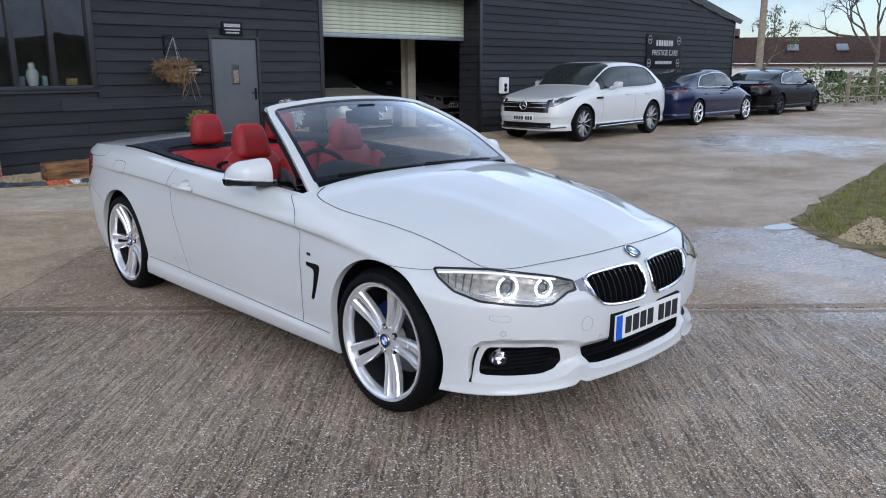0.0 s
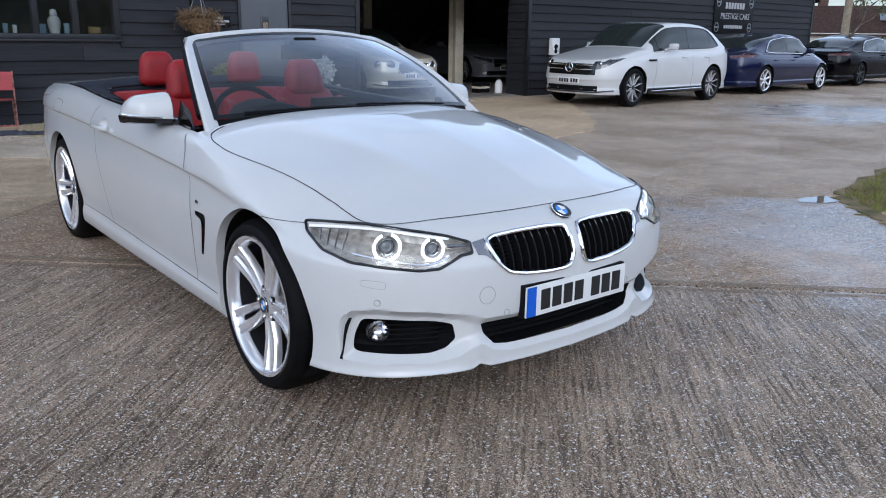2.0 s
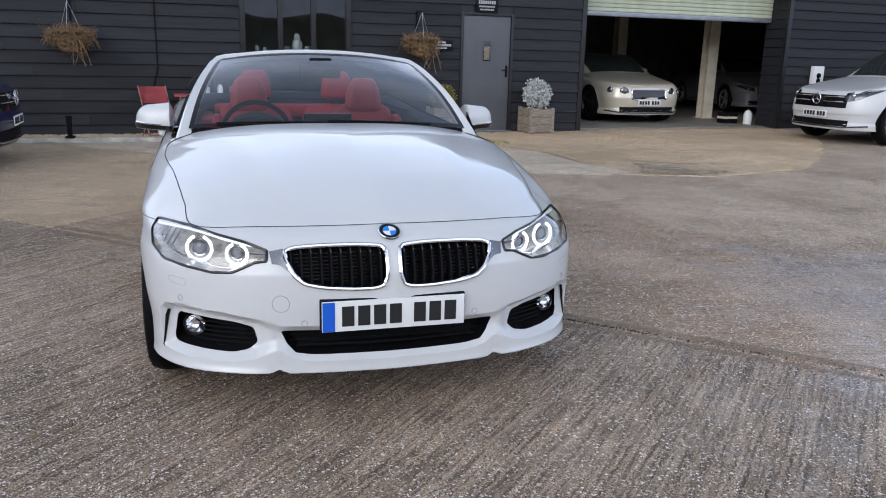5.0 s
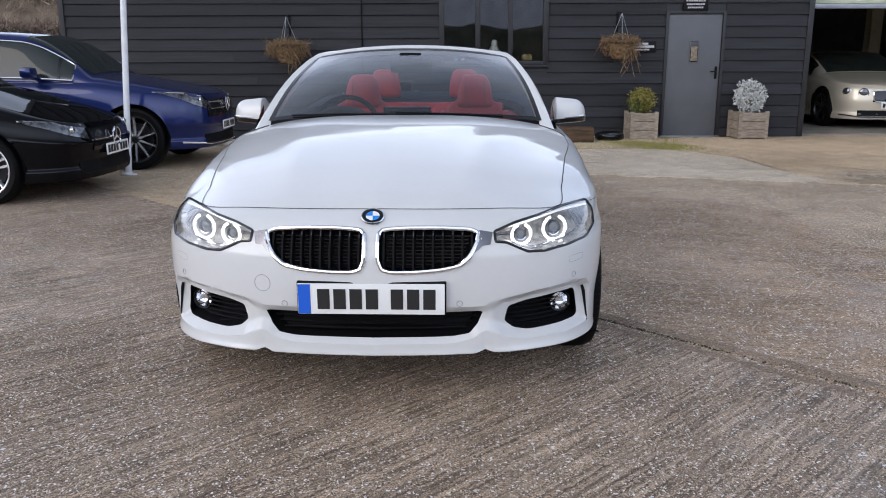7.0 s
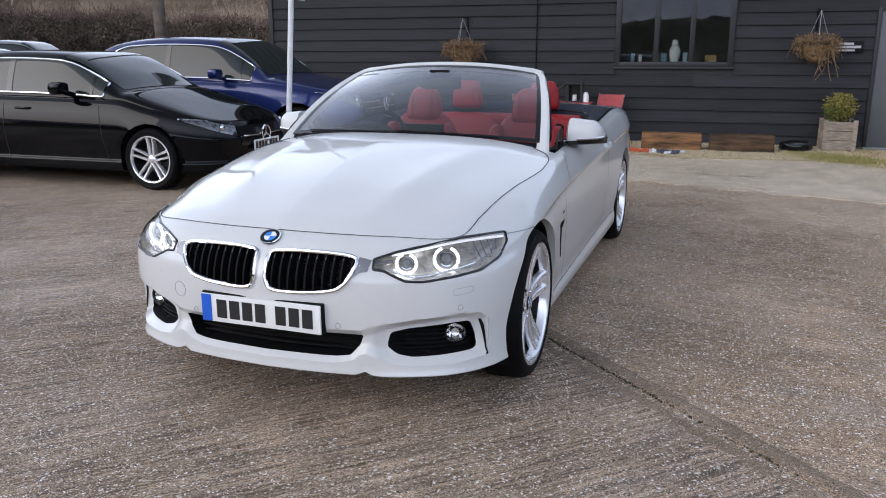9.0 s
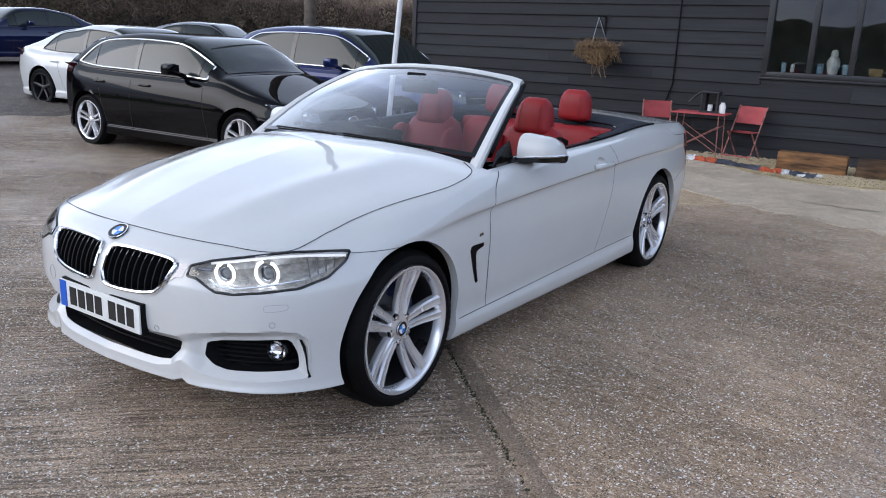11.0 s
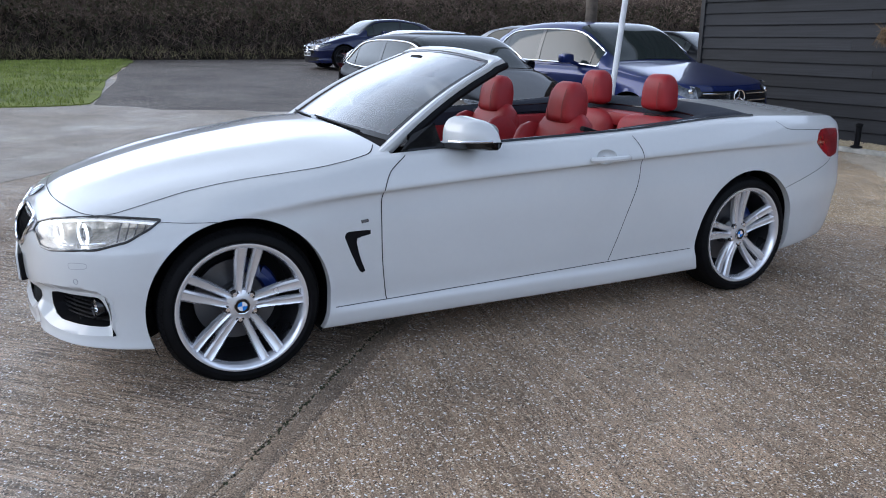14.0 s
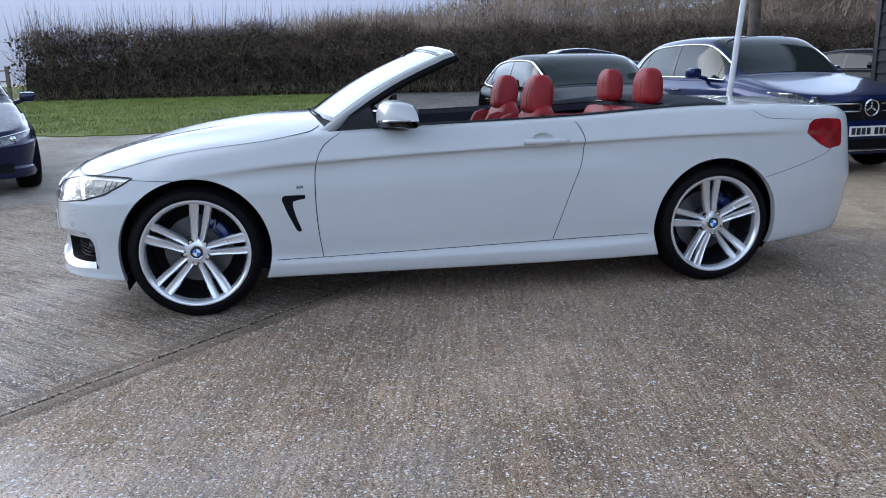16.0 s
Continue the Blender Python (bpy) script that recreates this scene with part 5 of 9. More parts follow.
# headlights
for sx in (1, -1):
    way = (HEAD_WAY[0] * sx, HEAD_WAY[1], 0)
    w, r, up = view_axes(way)
    pts3 = [Vector((p.x * sx, p.y, p.z)) for p in HEAD]
    poly = [(p.dot(r), p.dot(up)) for p in pts3]
    poly = rounded(poly, 0.12, 3)
    lens = cut(body_bm, poly, way, lambda c: c.y < -0.1 and c.x * sx > 0.3)
    lamp = pocket("headlight", poly, way, 0.075, M["lamp_house"], car, 0.93)
    lamp["label"] = "lit headlight with two glowing rings"
    if lens:
        bmesh.ops.translate(lens, verts=lens.verts, vec=-w * 0.002)
        part("lamp_lens", lens, M["lamp_lens"], lamp).visible_shadow = False
    edge = loop_ribs(poly, way, 0.001)
    bm = bmesh.new()
    add_tube(bm, edge + edge[:2], 0.0052, 6, False)
    part("lamp_seal", bm, M["black_gloss"], lamp)
    for (cx, cy, cz), rad in (((0.546, -0.650, 0.642), 0.033), ((0.674, -0.568, 0.650), 0.041)):
        c = Vector((cx * sx, cy, cz)) + w * 0.020
        m = Matrix.Translation(c) @ pose(0, 0, 0, 0, 0, sx * 18)
        # a ring of light, flattened and open at its top
        arc = [math.radians(112 + 316 * k / 40) for k in range(41)]
        bm = bmesh.new()
        add_tube(bm, [((rad + 0.004) * math.cos(a), 0, (rad + 0.004) * math.sin(a)) for a in arc], 0.0056, 8, True)
        part("light_ring", bm, M["drl"], lamp, "glowing white ring", at=m)
        part("projector_bowl", lathe([(rad * 1.0, 0.0), (rad * 0.86, 0.010), (rad * 0.70, 0.026)], 32, "y"), M["lamp_house"], lamp, at=m)
        part("projector_rim", lathe([(rad * 0.72, 0.010), (rad * 0.70, 0.004), (rad * 0.62, 0.005), (rad * 0.60, 0.016)], 28, "y"), M["chrome"], lamp, at=m)
        part("projector_lens", lathe([(0.0, 0.002), (rad * 0.35, 0.005), (rad * 0.52, 0.012), (rad * 0.61, 0.024)], 28, "y"), M["projector"], lamp, at=m)
    # the bright brow over the rings, the chrome sill under them and the ribbed corner
    brow = [pts3[1].lerp(pts3[-2], 0.26), pts3[2].lerp(pts3[-4], 0.17), pts3[3].lerp(pts3[-6], 0.15), pts3[4].lerp(pts3[6], 0.22)]
    part("brow_light", tube([p + w * 0.016 for p in spline(brow, 18)], 0.0046, 8), M["brow"], lamp, "softly lit white brow strip")
    top = [pts3[1].lerp(pts3[-2], 0.05), pts3[2].lerp(pts3[-4], 0.04), pts3[3].lerp(pts3[-6], 0.04), pts3[4].lerp(pts3[6], 0.06)]
    rows = [[a + w * 0.010, a.lerp(b, 0.5) + w * 0.013, b + w * 0.020] for a, b in zip(spline(top, 18), spline(brow, 18))]
    part("brow_panel", grid_bm(rows), M["frosted"], lamp, "frosted pale panel over the rings")
    foot = [pts3[-3].lerp(pts3[1], 0.16), pts3[-4].lerp(pts3[2], 0.10), pts3[-5].lerp(pts3[2], 0.08), pts3[-6].lerp(pts3[3], 0.10), pts3[-7].lerp(pts3[3], 0.14)]
    part("lamp_sill", tube([p + w * 0.018 for p in spline(foot, 18)], 0.0042, 6), M["chrome"], lamp)
    for k in range(4):
        f = k / 3
        lo, hi = pts3[-7].lerp(pts3[6], f).lerp(pts3[4], 0.16), pts3[3].lerp(pts3[4], 0.15 + 0.6 * f).lerp(pts3[6], 0.24)
        part("corner_rib", tube([lo + w * 0.026, hi + w * 0.026], 0.0030, 5), M["satin_metal"], lamp)
    part("inner_fin", tube([pts3[0].lerp(pts3[-1], 0.45) + w * 0.02, pts3[1].lerp(pts3[-3], 0.5) + w * 0.026], [0.004, 0.007], 6), M["satin_metal"], lamp)

# side vents and tail lights: the cut-out skin becomes the insert
for sx in (1, -1):
    way = (-sx, 0, 0)
    poly = [(y * sx, z) for y, z in rounded(VENT, 0.2, 2)]
    o = cut(body_bm, poly, way, lambda c: c.x * sx > 0.5)
    if o:
        bmesh.ops.translate(o, verts=o.verts, vec=(-sx * 0.006, 0, 0))
        part("side_vent", o, M["black_matt"], car, "gloss black side vent")
    poly = [(y * sx, z) for y, z in rounded(TAIL, 0.2, 3)]
    o = cut(body_bm, poly, way, lambda c: c.x * sx > 0.45 and c.y > 3)
    if o:
        tl = part("tail_light", o, M["red_lens"], car, "dark red tail light")
    vb = skin_line([(0.512 * sx, 0.640), (0.545 * sx, 0.644)], way, 6, 0.002)
    part("wing_badge", ribbon(vb, 0.014), M["satin_metal"], car)


def seam(name, pts, way, width=0.0045, n=40, both=True):
    width *= 0.72
    ln = skin_line(pts, way, n)
    if len(ln) < 3:
        return
    part(name, ribbon(ln, width), M["gap"], car, smooth=False)
    if both:
        part(name, ribbon(flip(ln), width), M["gap"], car, smooth=False)


seam("door_gap", [(0.745, 0.900), (0.690, 0.868), (0.645, 0.825), (0.612, 0.735), (0.605, 0.576), (0.612, 0.42), (0.631, 0.272)], LEFT, 0.006)
seam("door_gap", [(1.985, 0.925), (2.012, 0.88), (2.027, 0.819), (2.012, 0.703), (1.955, 0.556), (1.863, 0.297)], LEFT, 0.0055)
seam("sill_gap", [(0.392, 0.273), (0.631, 0.273), (1.2, 0.280), (1.8, 0.290), (2.41, 0.300)], LEFT, 0.005)
seam("bumper_gap", [(3.085, 0.583), (3.27, 0.630), (3.48, 0.692), (3.55, 0.735)], LEFT, 0.004)
seam("wing_gap", [(-0.285, 0.704), (-0.20, 0.700), (-0.08, 0.698)], LEFT, 0.0035)
seam("boot_gap", [(3.02, 0.955), (3.06, 0.928), (3.11, 0.908), (3.25, 0.898), (3.40, 0.892)], LEFT, 0.004)
# dark slits outside the fog lamp bays
SLIT = [(0.774, 0.416), (0.785, 0.418), (0.795, 0.390), (0.801, 0.350), (0.806, 0.305), (0.809, 0.268), (0.804, 0.268), (0.797, 0.305), (0.789, 0.350), (0.782, 0.385)]
for sx in (1, -1):
    lp = loop_ribs([(x * sx, z) for x, z in SLIT], FRONT, 0.0035)
    bm = bmesh.new()
    n = len(lp) // 2
    va = [bm.verts.new(q) for q in lp]
    for k in range(n - 1):
        bm.faces.new((va[k + 1], va[k + 2], va[-k - 1], va[-k]) if k else (va[1], va[2], va[-1], va[0]))
    bmesh.ops.recalc_face_normals(bm, faces=bm.faces)
    part("corner_slit", bm, M["black_matt"], car, smooth=False)
# bonnet gap along the true edge of the panel
for sx in (1, -1):
    ln = []
    for k in range(121):
        u = 1.93 * k / 120
        p = edge_at(u)
        hit, nrm, _, _ = SKIN.find_nearest(p)
        if nrm.z < 0:
            nrm = -nrm
        q = p + nrm * 0.0015
        ln.append((Vector((q.x * sx, q.y, q.z)), Vector((nrm.x * sx, nrm.y, nrm.z))))
    part("bonnet_gap", ribbon(ln, 0.0036), M["gap"], car, smooth=False)
    fl = [(2.66, 0.905), (2.86, 0.905), (2.86, 0.825), (2.68, 0.825)]
    if sx < 0:
        poly = rounded([(-y, z) for y, z in fl], 0.4, 4)
        lp = skin_line(poly + [poly[0]], (1, 0, 0), 60)
        part("fuel_flap_gap", ribbon(lp, 0.003), M["gap"], car, smooth=False)

# door handles
for sx in (1, -1):
    pts = [on_skin((y * sx, 0.828 + 0.0 * y), (-sx, 0, 0))[0] + Vector((sx * o, 0, 0)) for y, o in ((1.695, 0.002), (1.72, 0.018), (1.80, 0.028), (1.90, 0.022), (1.93, 0.002))]
    bm = tube(spline(pts, 16), [0.004] + [0.0145] * 15 + [0.004], 8)
    part("door_handle", bm, M["white_paint"], car)
    ell = [(sx * (1.80 + 0.062 * math.cos(a)), 0.836 + 0.036 * math.sin(a)) for a in [k * math.tau / 28 for k in range(28)]]
    o = cut(body_bm, ell, (-sx, 0, 0), lambda c: c.x * sx > 0.6)
    if o:
        o.free()
    rim = loop_ribs(ell, (-sx, 0, 0))
    mid = sum(rim, Vector()) / len(rim)
    bm = grid_bm([[p.lerp(mid, f) - Vector((sx * d, 0, 0)) for f, d in ((-0.02, 0.0), (0.15, 0.009), (0.4, 0.018), (0.7, 0.022), (0.97, 0.022))] for p in rim + rim[:1]])
    bmesh.ops.recalc_face_normals(bm, faces=bm.faces)
    part("handle_cup", bm, M["white_paint"], car)

# number plate, badges, parking sensors
number_bars(car, 0.52, 0.111, Matrix.Translation((0, -0.800, 0.443)) @ pose(0, 0, 0, 0, 0, 0), True)
part("plate_backing", box((-0.265, -0.795, 0.383), (0.265, -0.770, 0.503), 0.004), M["black_matt"], car)


def roundel(parent, m, r):
    """A round enamel badge with blue and white quarters in a dark ring."""
    b = part("badge", lathe([(0.0, 0.0), (r * 0.98, 0.0), (r, 0.002), (r, 0.005), (0.0, 0.005)], 32, "z"), M["black_gloss"], parent, at=m)
    ring = bmesh.new()
    add_tube(ring, [(r * 0.96 * math.cos(a), r * 0.96 * math.sin(a), 0.0055) for a in [k * math.tau / 32 for k in range(33)]], r * 0.05, 5, False)
    part("badge_rim", ring, M["chrome"], b)
    for k in range(4):
        bm = bmesh.new()
        vs = [bm.verts.new((0, 0, 0.0062))] + [bm.verts.new((r * 0.60 * math.cos(a), r * 0.60 * math.sin(a), 0.0062)) for a in [math.pi / 2 * (k + i / 8) for i in range(9)]]
        bm.faces.new(vs)
        part("badge_quarter", bm, M["badge_blue" if k % 2 else "badge_white"], b, smooth=False)
    return b


hit, nrm = on_skin((0.0, 0.716), FRONT)
nrm = nrm if nrm.y < 0 else -nrm
up = nrm
m = Matrix.Translation(hit + nrm * 0.0015) @ nrm.to_track_quat("Z", "Y").to_matrix().to_4x4()
roundel(car, m, 0.041)
for x, z in ((0.312, 0.418), (-0.316, 0.414), (0.735, 0.484), (-0.735, 0.484)):
    hit, nrm = on_skin((x, z), FRONT)
    nrm = nrm if nrm.y < 0 else -nrm
    m = Matrix.Translation(hit + nrm * 0.001) @ nrm.to_track_quat("Z", "Y").to_matrix().to_4x4()
    bm = bmesh.new()
    add_tube(bm, [(0.0105 * math.cos(a), 0.0105 * math.sin(a), 0) for a in [k * math.tau / 20 for k in range(21)]], 0.0014, 5, False)
    part("parking_sensor", bm, M["seam_grey"], car, at=m)
hit, nrm = on_skin((-0.396, 0.487), FRONT)
nrm = nrm if nrm.y < 0 else -nrm
bm = bmesh.new()
add_tube(bm, [(0.030 * math.cos(a), 0.030 * math.sin(a), 0) for a in [k * math.tau / 28 for k in range(29)]], 0.0013, 5, False)
part("towing_eye_cover", bm, M["seam_grey"], car, at=Matrix.Translation(hit) @ nrm.to_track_quat("Z", "Y").to_matrix().to_4x4())
for sx in (1, -1):
    sq = rounded([(sx * 0.712, 0.556), (sx * 0.772, 0.560), (sx * 0.772, 0.538), (sx * 0.716, 0.530)], 0.3, 3)
    lp = skin_line(sq + [sq[0]], FRONT, 40, 0.001)
    part("washer_flap", ribbon(lp, 0.0018), M["seam_grey"], car, smooth=False)

# windscreen frame: two pillars and the header, with the glass between
def ws_point(a, v):
    """The windscreen, a across from -1 to 1, v up from 0 to 1."""
    x = a * (0.735 - 0.166 * v + 0.015 * math.sin(math.pi * v))
    y = (0.615 + 0.675 * v) + (0.10 - 0.035 * v) * abs(a) ** 2.2 - 0.02 * math.sin(math.pi * v)
    z = (0.982 + 0.352 * v) - (0.030 + 0.018 * v) * abs(a) ** 2.2 + 0.022 * math.sin(math.pi * v)
    return Vector((x, y, z))


n_a, n_v = 40, 24
bm = grid_bm([[ws_point(-0.985 + 1.97 * i / n_a, 0.0 + 0.975 * j / n_v) for i in range(n_a + 1)] for j in range(n_v + 1)])
glass_ob = part("windscreen", bm, M["screen_glass"], car, "tinted laminated windscreen")
glass_ob.visible_shadow = False
# black ceramic border of the glass
for a0, a1, v0, v1 in ((-0.985, 0.985, 0.0, 0.04), (-0.985, 0.985, 0.95, 0.975), (-0.985, -0.945, 0.04, 0.95), (0.945, 0.985, 0.04, 0.95)):
    rows = [[ws_point(a0 + (a1 - a0) * i / 30, v0 + (v1 - v0) * j / 20) + Vector((0, -0.0015, 0.0015)) for i in range(31)] for j in range(21)]
    part("glass_border", grid_bm(rows), M["black_gloss"], car)
part("mirror_housing", box((-0.065, -0.03, -0.09), (0.065, 0.0, 0.05), 0.02), M["black_matt"], car, at=Matrix.Translation(ws_point(0, 0.86) + Vector((0, 0.045, -0.01))) @ pose(0, 0, 0, 62))
part("inner_mirror", box((-0.12, -0.02, -0.038), (0.12, 0.015, 0.038), 0.014), M["black_matt"], car, at=Matrix.Translation(ws_point(0, 0.74) + Vector((0, 0.13, -0.03))))
frame_rows = []
path = [(-1.0, -0.16), (-1.0, -0.08)] + [(-1.0, 0.1 * i) for i in range(10)] + [(-0.985, 0.95), (-0.95, 0.99), (-0.88, 1.005)] + [(-0.8 + 0.1 * i, 1.01) for i in range(17)] + [(0.88, 1.005), (0.95, 0.99), (0.985, 0.95)] + [(1.0, 0.9 - 0.1 * i) for i in range(10)] + [(1.0, -0.08), (1.0, -0.16)]
for i, (a, v) in enumerate(path):
    p = ws_point(a, v)
    side = abs(a) > 0.99 or v < 0.94
    t = 1.0 if v < 0.9 else 0.0
    # local axes: out of the glass plane, and away from the glass
    nrm = Vector((a * 0.45, -0.42, 0.78)).normalized()
    if v < 0.97:
        away = Vector((math.copysign(1, a), 0.25, 0.0)).normalized()
    elif abs(a) > 0.85:
        away = Vector((a * 0.7, 0.75, 0.1)).normalized()
    else:
        away = Vector((0, 1, 0.05)).normalized()
    wd = 0.026 + 0.014 * (1 - v) if v < 0.97 else 0.066
    frame_rows.append([p - away * 0.030 - nrm * 0.004, p - away * 0.014 + nrm * 0.007, p + away * wd * 0.35 + nrm * 0.013, p + away * wd * 0.75 + nrm * 0.004, p + away * wd * 0.95 - nrm * 0.018,
                       p + away * wd * 0.7 - nrm * 0.045, p - away * 0.008 - nrm * 0.045, p - away * 0.028 - nrm * 0.02])
bm = grid_bm([[Vector(q) for q in row] for row in frame_rows], loop=True)
bmesh.ops.recalc_face_normals(bm, faces=bm.faces)
part("windscreen_frame", bm, M["white_paint"], car)
# black seal along the pillar and header, facing the cabin
seal = [row[5] + (row[4] - row[5]) * 0.45 for row in frame_rows[3:-3]]
part("frame_seal", tube([p + Vector((0, 0.006, -0.004)) for p in seal], 0.021, 8), M["black_matt"], car)
for sx in (1, -1):
    tri = [Vector((sx * 0.80, 0.735, 0.912)), Vector((sx * 0.785, 0.80, 0.985)), Vector((sx * 0.79, 0.905, 1.03)), Vector((sx * 0.80, 0.94, 0.925))]
    bm = bmesh.new()
    f = bm.faces.new([bm.verts.new(p) for p in tri])
    bmesh.ops.solidify(bm, geom=[f], thickness=0.02)
    part("mirror_sail", bm, M["black_gloss"], car, smooth=False)
    # scuttle and wipers
rows = []
for q in range(4):
    row = []
    for i in range(41):
        a = -1.0 + i / 20
        c = cowl_end(abs(a))
        c = Vector((math.copysign(c.x, a), c.y - 0.008, c.z - 0.006))
        row.append(c.lerp(ws_point(a, 0.0) + Vector((0, 0.004, -0.003)), q / 3) - Vector((0, 0, 0.012 * math.sin(math.pi * q / 3))))
    rows.append(row)
part("scuttle", grid_bm(rows), M["black_matt"], car)
for a0, a1 in ((0.70, -0.05), (-0.10, -0.80)):
    pts = [ws_point(a0 + (a1 - a0) * i / 12, 0.008 + 0.022 * i / 12) + Vector((0, -0.007, 0.007)) for i in range(13)]
    part("wiper", tube(pts, 0.0045, 6), M["black_matt"], car)

# the bonnet gap curls in to the scuttle before the foot of each pillar
E = lambda y: min((edge_at(U_COWL - 0.5 + 0.01 * k) for k in range(90)), key=lambda p: abs(p.y - y))


def hood_at(x, y):
    return SKIN.ray_cast(Vector((x, y, 3)), Vector((0, 0, -1)))[0] or Vector((x, y, 0.93))


for sx in (1, -1):
    line = spline([E(0.50), hood_at(0.798, 0.555), hood_at(0.775, 0.60), hood_at(0.735, 0.628), hood_at(0.70, 0.645)], 16)
    part("bonnet_gap", tube([Vector((p.x * sx, p.y, p.z + 0.0012)) for p in line], 0.0022, 5), M["gap"], car)

# door mirrors: a domed white shell over a flat black base, with a clear indicator between
for sx in (1, -1):
    prof = []
    nk = 18
    for k in range(nk + 1):
        t = k / nk
        x = 0.796 + 0.202 * t
        end = (1 - max(0.0, (t - 0.62) / 0.38) ** 2.3) ** 0.5 if t < 1 else 0.03
        start = (1 - max(0.0, (0.14 - t) / 0.14) ** 2.2) ** 0.5 if t > 0 else 0.25
        e = end * start
        z0 = 0.942 + 0.012 * t
        top = z0 + (0.122 - 0.034 * t) * e
        y_back = 1.098 + 0.030 * t
        depth = (0.175 - 0.030 * t) * (0.25 + 0.75 * e)
        ring = []
        for j in range(13):
            a = math.pi * j / 12
            c, q = math.cos(a), math.sin(a)
            yy = y_back - depth * (1 - (1 + math.copysign(abs(c) ** 0.75, c)) / 2)
            ring.append(Vector((sx * x, yy, z0 + (top - z0) * q ** (0.42 if c > 0 else 0.62))))
        prof.append(ring)
    bm = grid_bm(prof)
    bmesh.ops.contextual_create(bm, geom=[e for e in bm.edges if e.is_boundary])
    bmesh.ops.recalc_face_normals(bm, faces=bm.faces)
    dm = part("door_mirror", bm, M["white_paint"], car)
    rows = []
    for r in prof:
        yb, yf = r[0].y + 0.004, r[-1].y - 0.005
        cx = r[0].x + sx * 0.003
        z = r[0].z
        rows.append([Vector((cx, yb, z + 0.001)), Vector((cx, yb - 0.01, z - 0.022)), Vector((cx, (yb + yf) / 2, z - 0.031)), Vector((cx, yf + 0.02, z - 0.022)), Vector((cx, yf, z + 0.002))])
    bm = grid_bm(rows)
    bmesh.ops.contextual_create(bm, geom=[e for e in bm.edges if e.is_boundary])
    bmesh.ops.recalc_face_normals(bm, faces=bm.faces)
    part("mirror_base", bm, M["black_gloss"], dm)
    part("mirror_arm", tube([(sx * 0.775, 0.93, 0.925), (sx * 0.80, 0.965, 0.936), (sx * 0.83, 1.00, 0.932), (sx * 0.89, 1.03, 0.933)], [0.036, 0.032, 0.030, 0.02], 8, 0.5), M["black_gloss"], dm)
    ind = [Vector((r[-1].x, r[-1].y - 0.002, r[-1].z + 0.008)) for r in prof[6:]]
    part("mirror_indicator", tube(ind, 0.0055, 6), M["chrome"], dm, "clear indicator strip")
    rows = [[Vector((r[0].x, r[0].y + 0.003, r[0].z + 0.006 + (r[3].z - r[0].z - 0.012) * q)) for q in (0, 0.33, 0.66, 1)] for r in prof[1:-2]]
    part("mirror_glass", grid_bm(rows), M["chrome"], dm)

# ---- cabin ----
belt = [edge_at(u) for u in [U_COWL + 0.08 + (4.32 - U_COWL - 0.08) * k / 50 for k in range(51)]]
for sx in (1, -1):
    top = [Vector((p.x * sx, p.y, p.z)) for p in belt]
    part("belt_trim", tube([p + Vector((-sx * 0.006, 0, 0.003)) for p in top], 0.009, 6), M["black_gloss"], car)
    rows = []
    for p in top:
        inn = -sx
        rows.append([p, p + Vector((inn * 0.05, 0, 0.004)), p + Vector((inn * 0.085, 0, -0.02)), p + Vector((inn * 0.10, 0, -0.10))])
    part("door_top", grid_bm(rows), M["fabric_dark"], car)
    rows = [[q[-1], q[-1] + Vector((-sx * 0.015, 0, -0.15)), q[-1] + Vector((-sx * 0.03, 0, -0.55))] for q in rows]
    part("door_card", grid_bm(rows), M["seat_red"], car)
part("cabin_floor", box((-0.72, 0.3, 0.20), (0.72, 3.2, 0.26)), M["fabric_dark"], car, smooth=False)
# dashboard
rows = []
for j in range(9):
    t = j / 8
    rows.append([Vector((-0.70 + 1.40 * i / 24, 0.60 + 0.42 * t + 0.06 * abs(-1 + i / 12) ** 2, 0.955 - 0.015 * t - 0.10 * t**6 + 0.035 * math.exp(-((((-0.70 + 1.40 * i / 24) + 0.36) / 0.2) ** 2)) * t - 0.03 * abs(-1 + i / 12) ** 2)) for i in range(25)])
dash = part("dashboard", grid_bm(rows), M["dash"], car)
part("dash_front", grid_bm([rows[-1], [p + Vector((0, 0.02, -0.16)) for p in rows[-1]], [p + Vector((0, -0.12, -0.45)) for p in rows[-1]]]), M["dash"], car)
part("screen", box((-0.13, 0.90, 0.935), (0.13, 0.915, 1.015), 0.006), M["black_gloss"], car, "dark dashboard screen")
part("centre_console", box((-0.12, 0.85, 0.26), (0.12, 1.95, 0.62), 0.04), M["dash"], car)
hood_rows = []
for j in range(7):
    t = j / 6
    hood_rows.append([Vector((-0.37 + 0.185 * math.cos(a) * (1 - 0.12 * t), 0.80 + 0.20 * t, 0.900 + (0.115 - 0.012 * (1 - t)) * math.sin(a) ** 0.7)) for a in [math.pi * k / 18 for k in range(19)]])
bm = grid_bm(hood_rows)
for row in (bm.verts[:19], bm.verts[-19:]):
    bm.faces.new(row)
bmesh.ops.recalc_face_normals(bm, faces=bm.faces)
part("instrument_hood", bm, M["dash"], car)
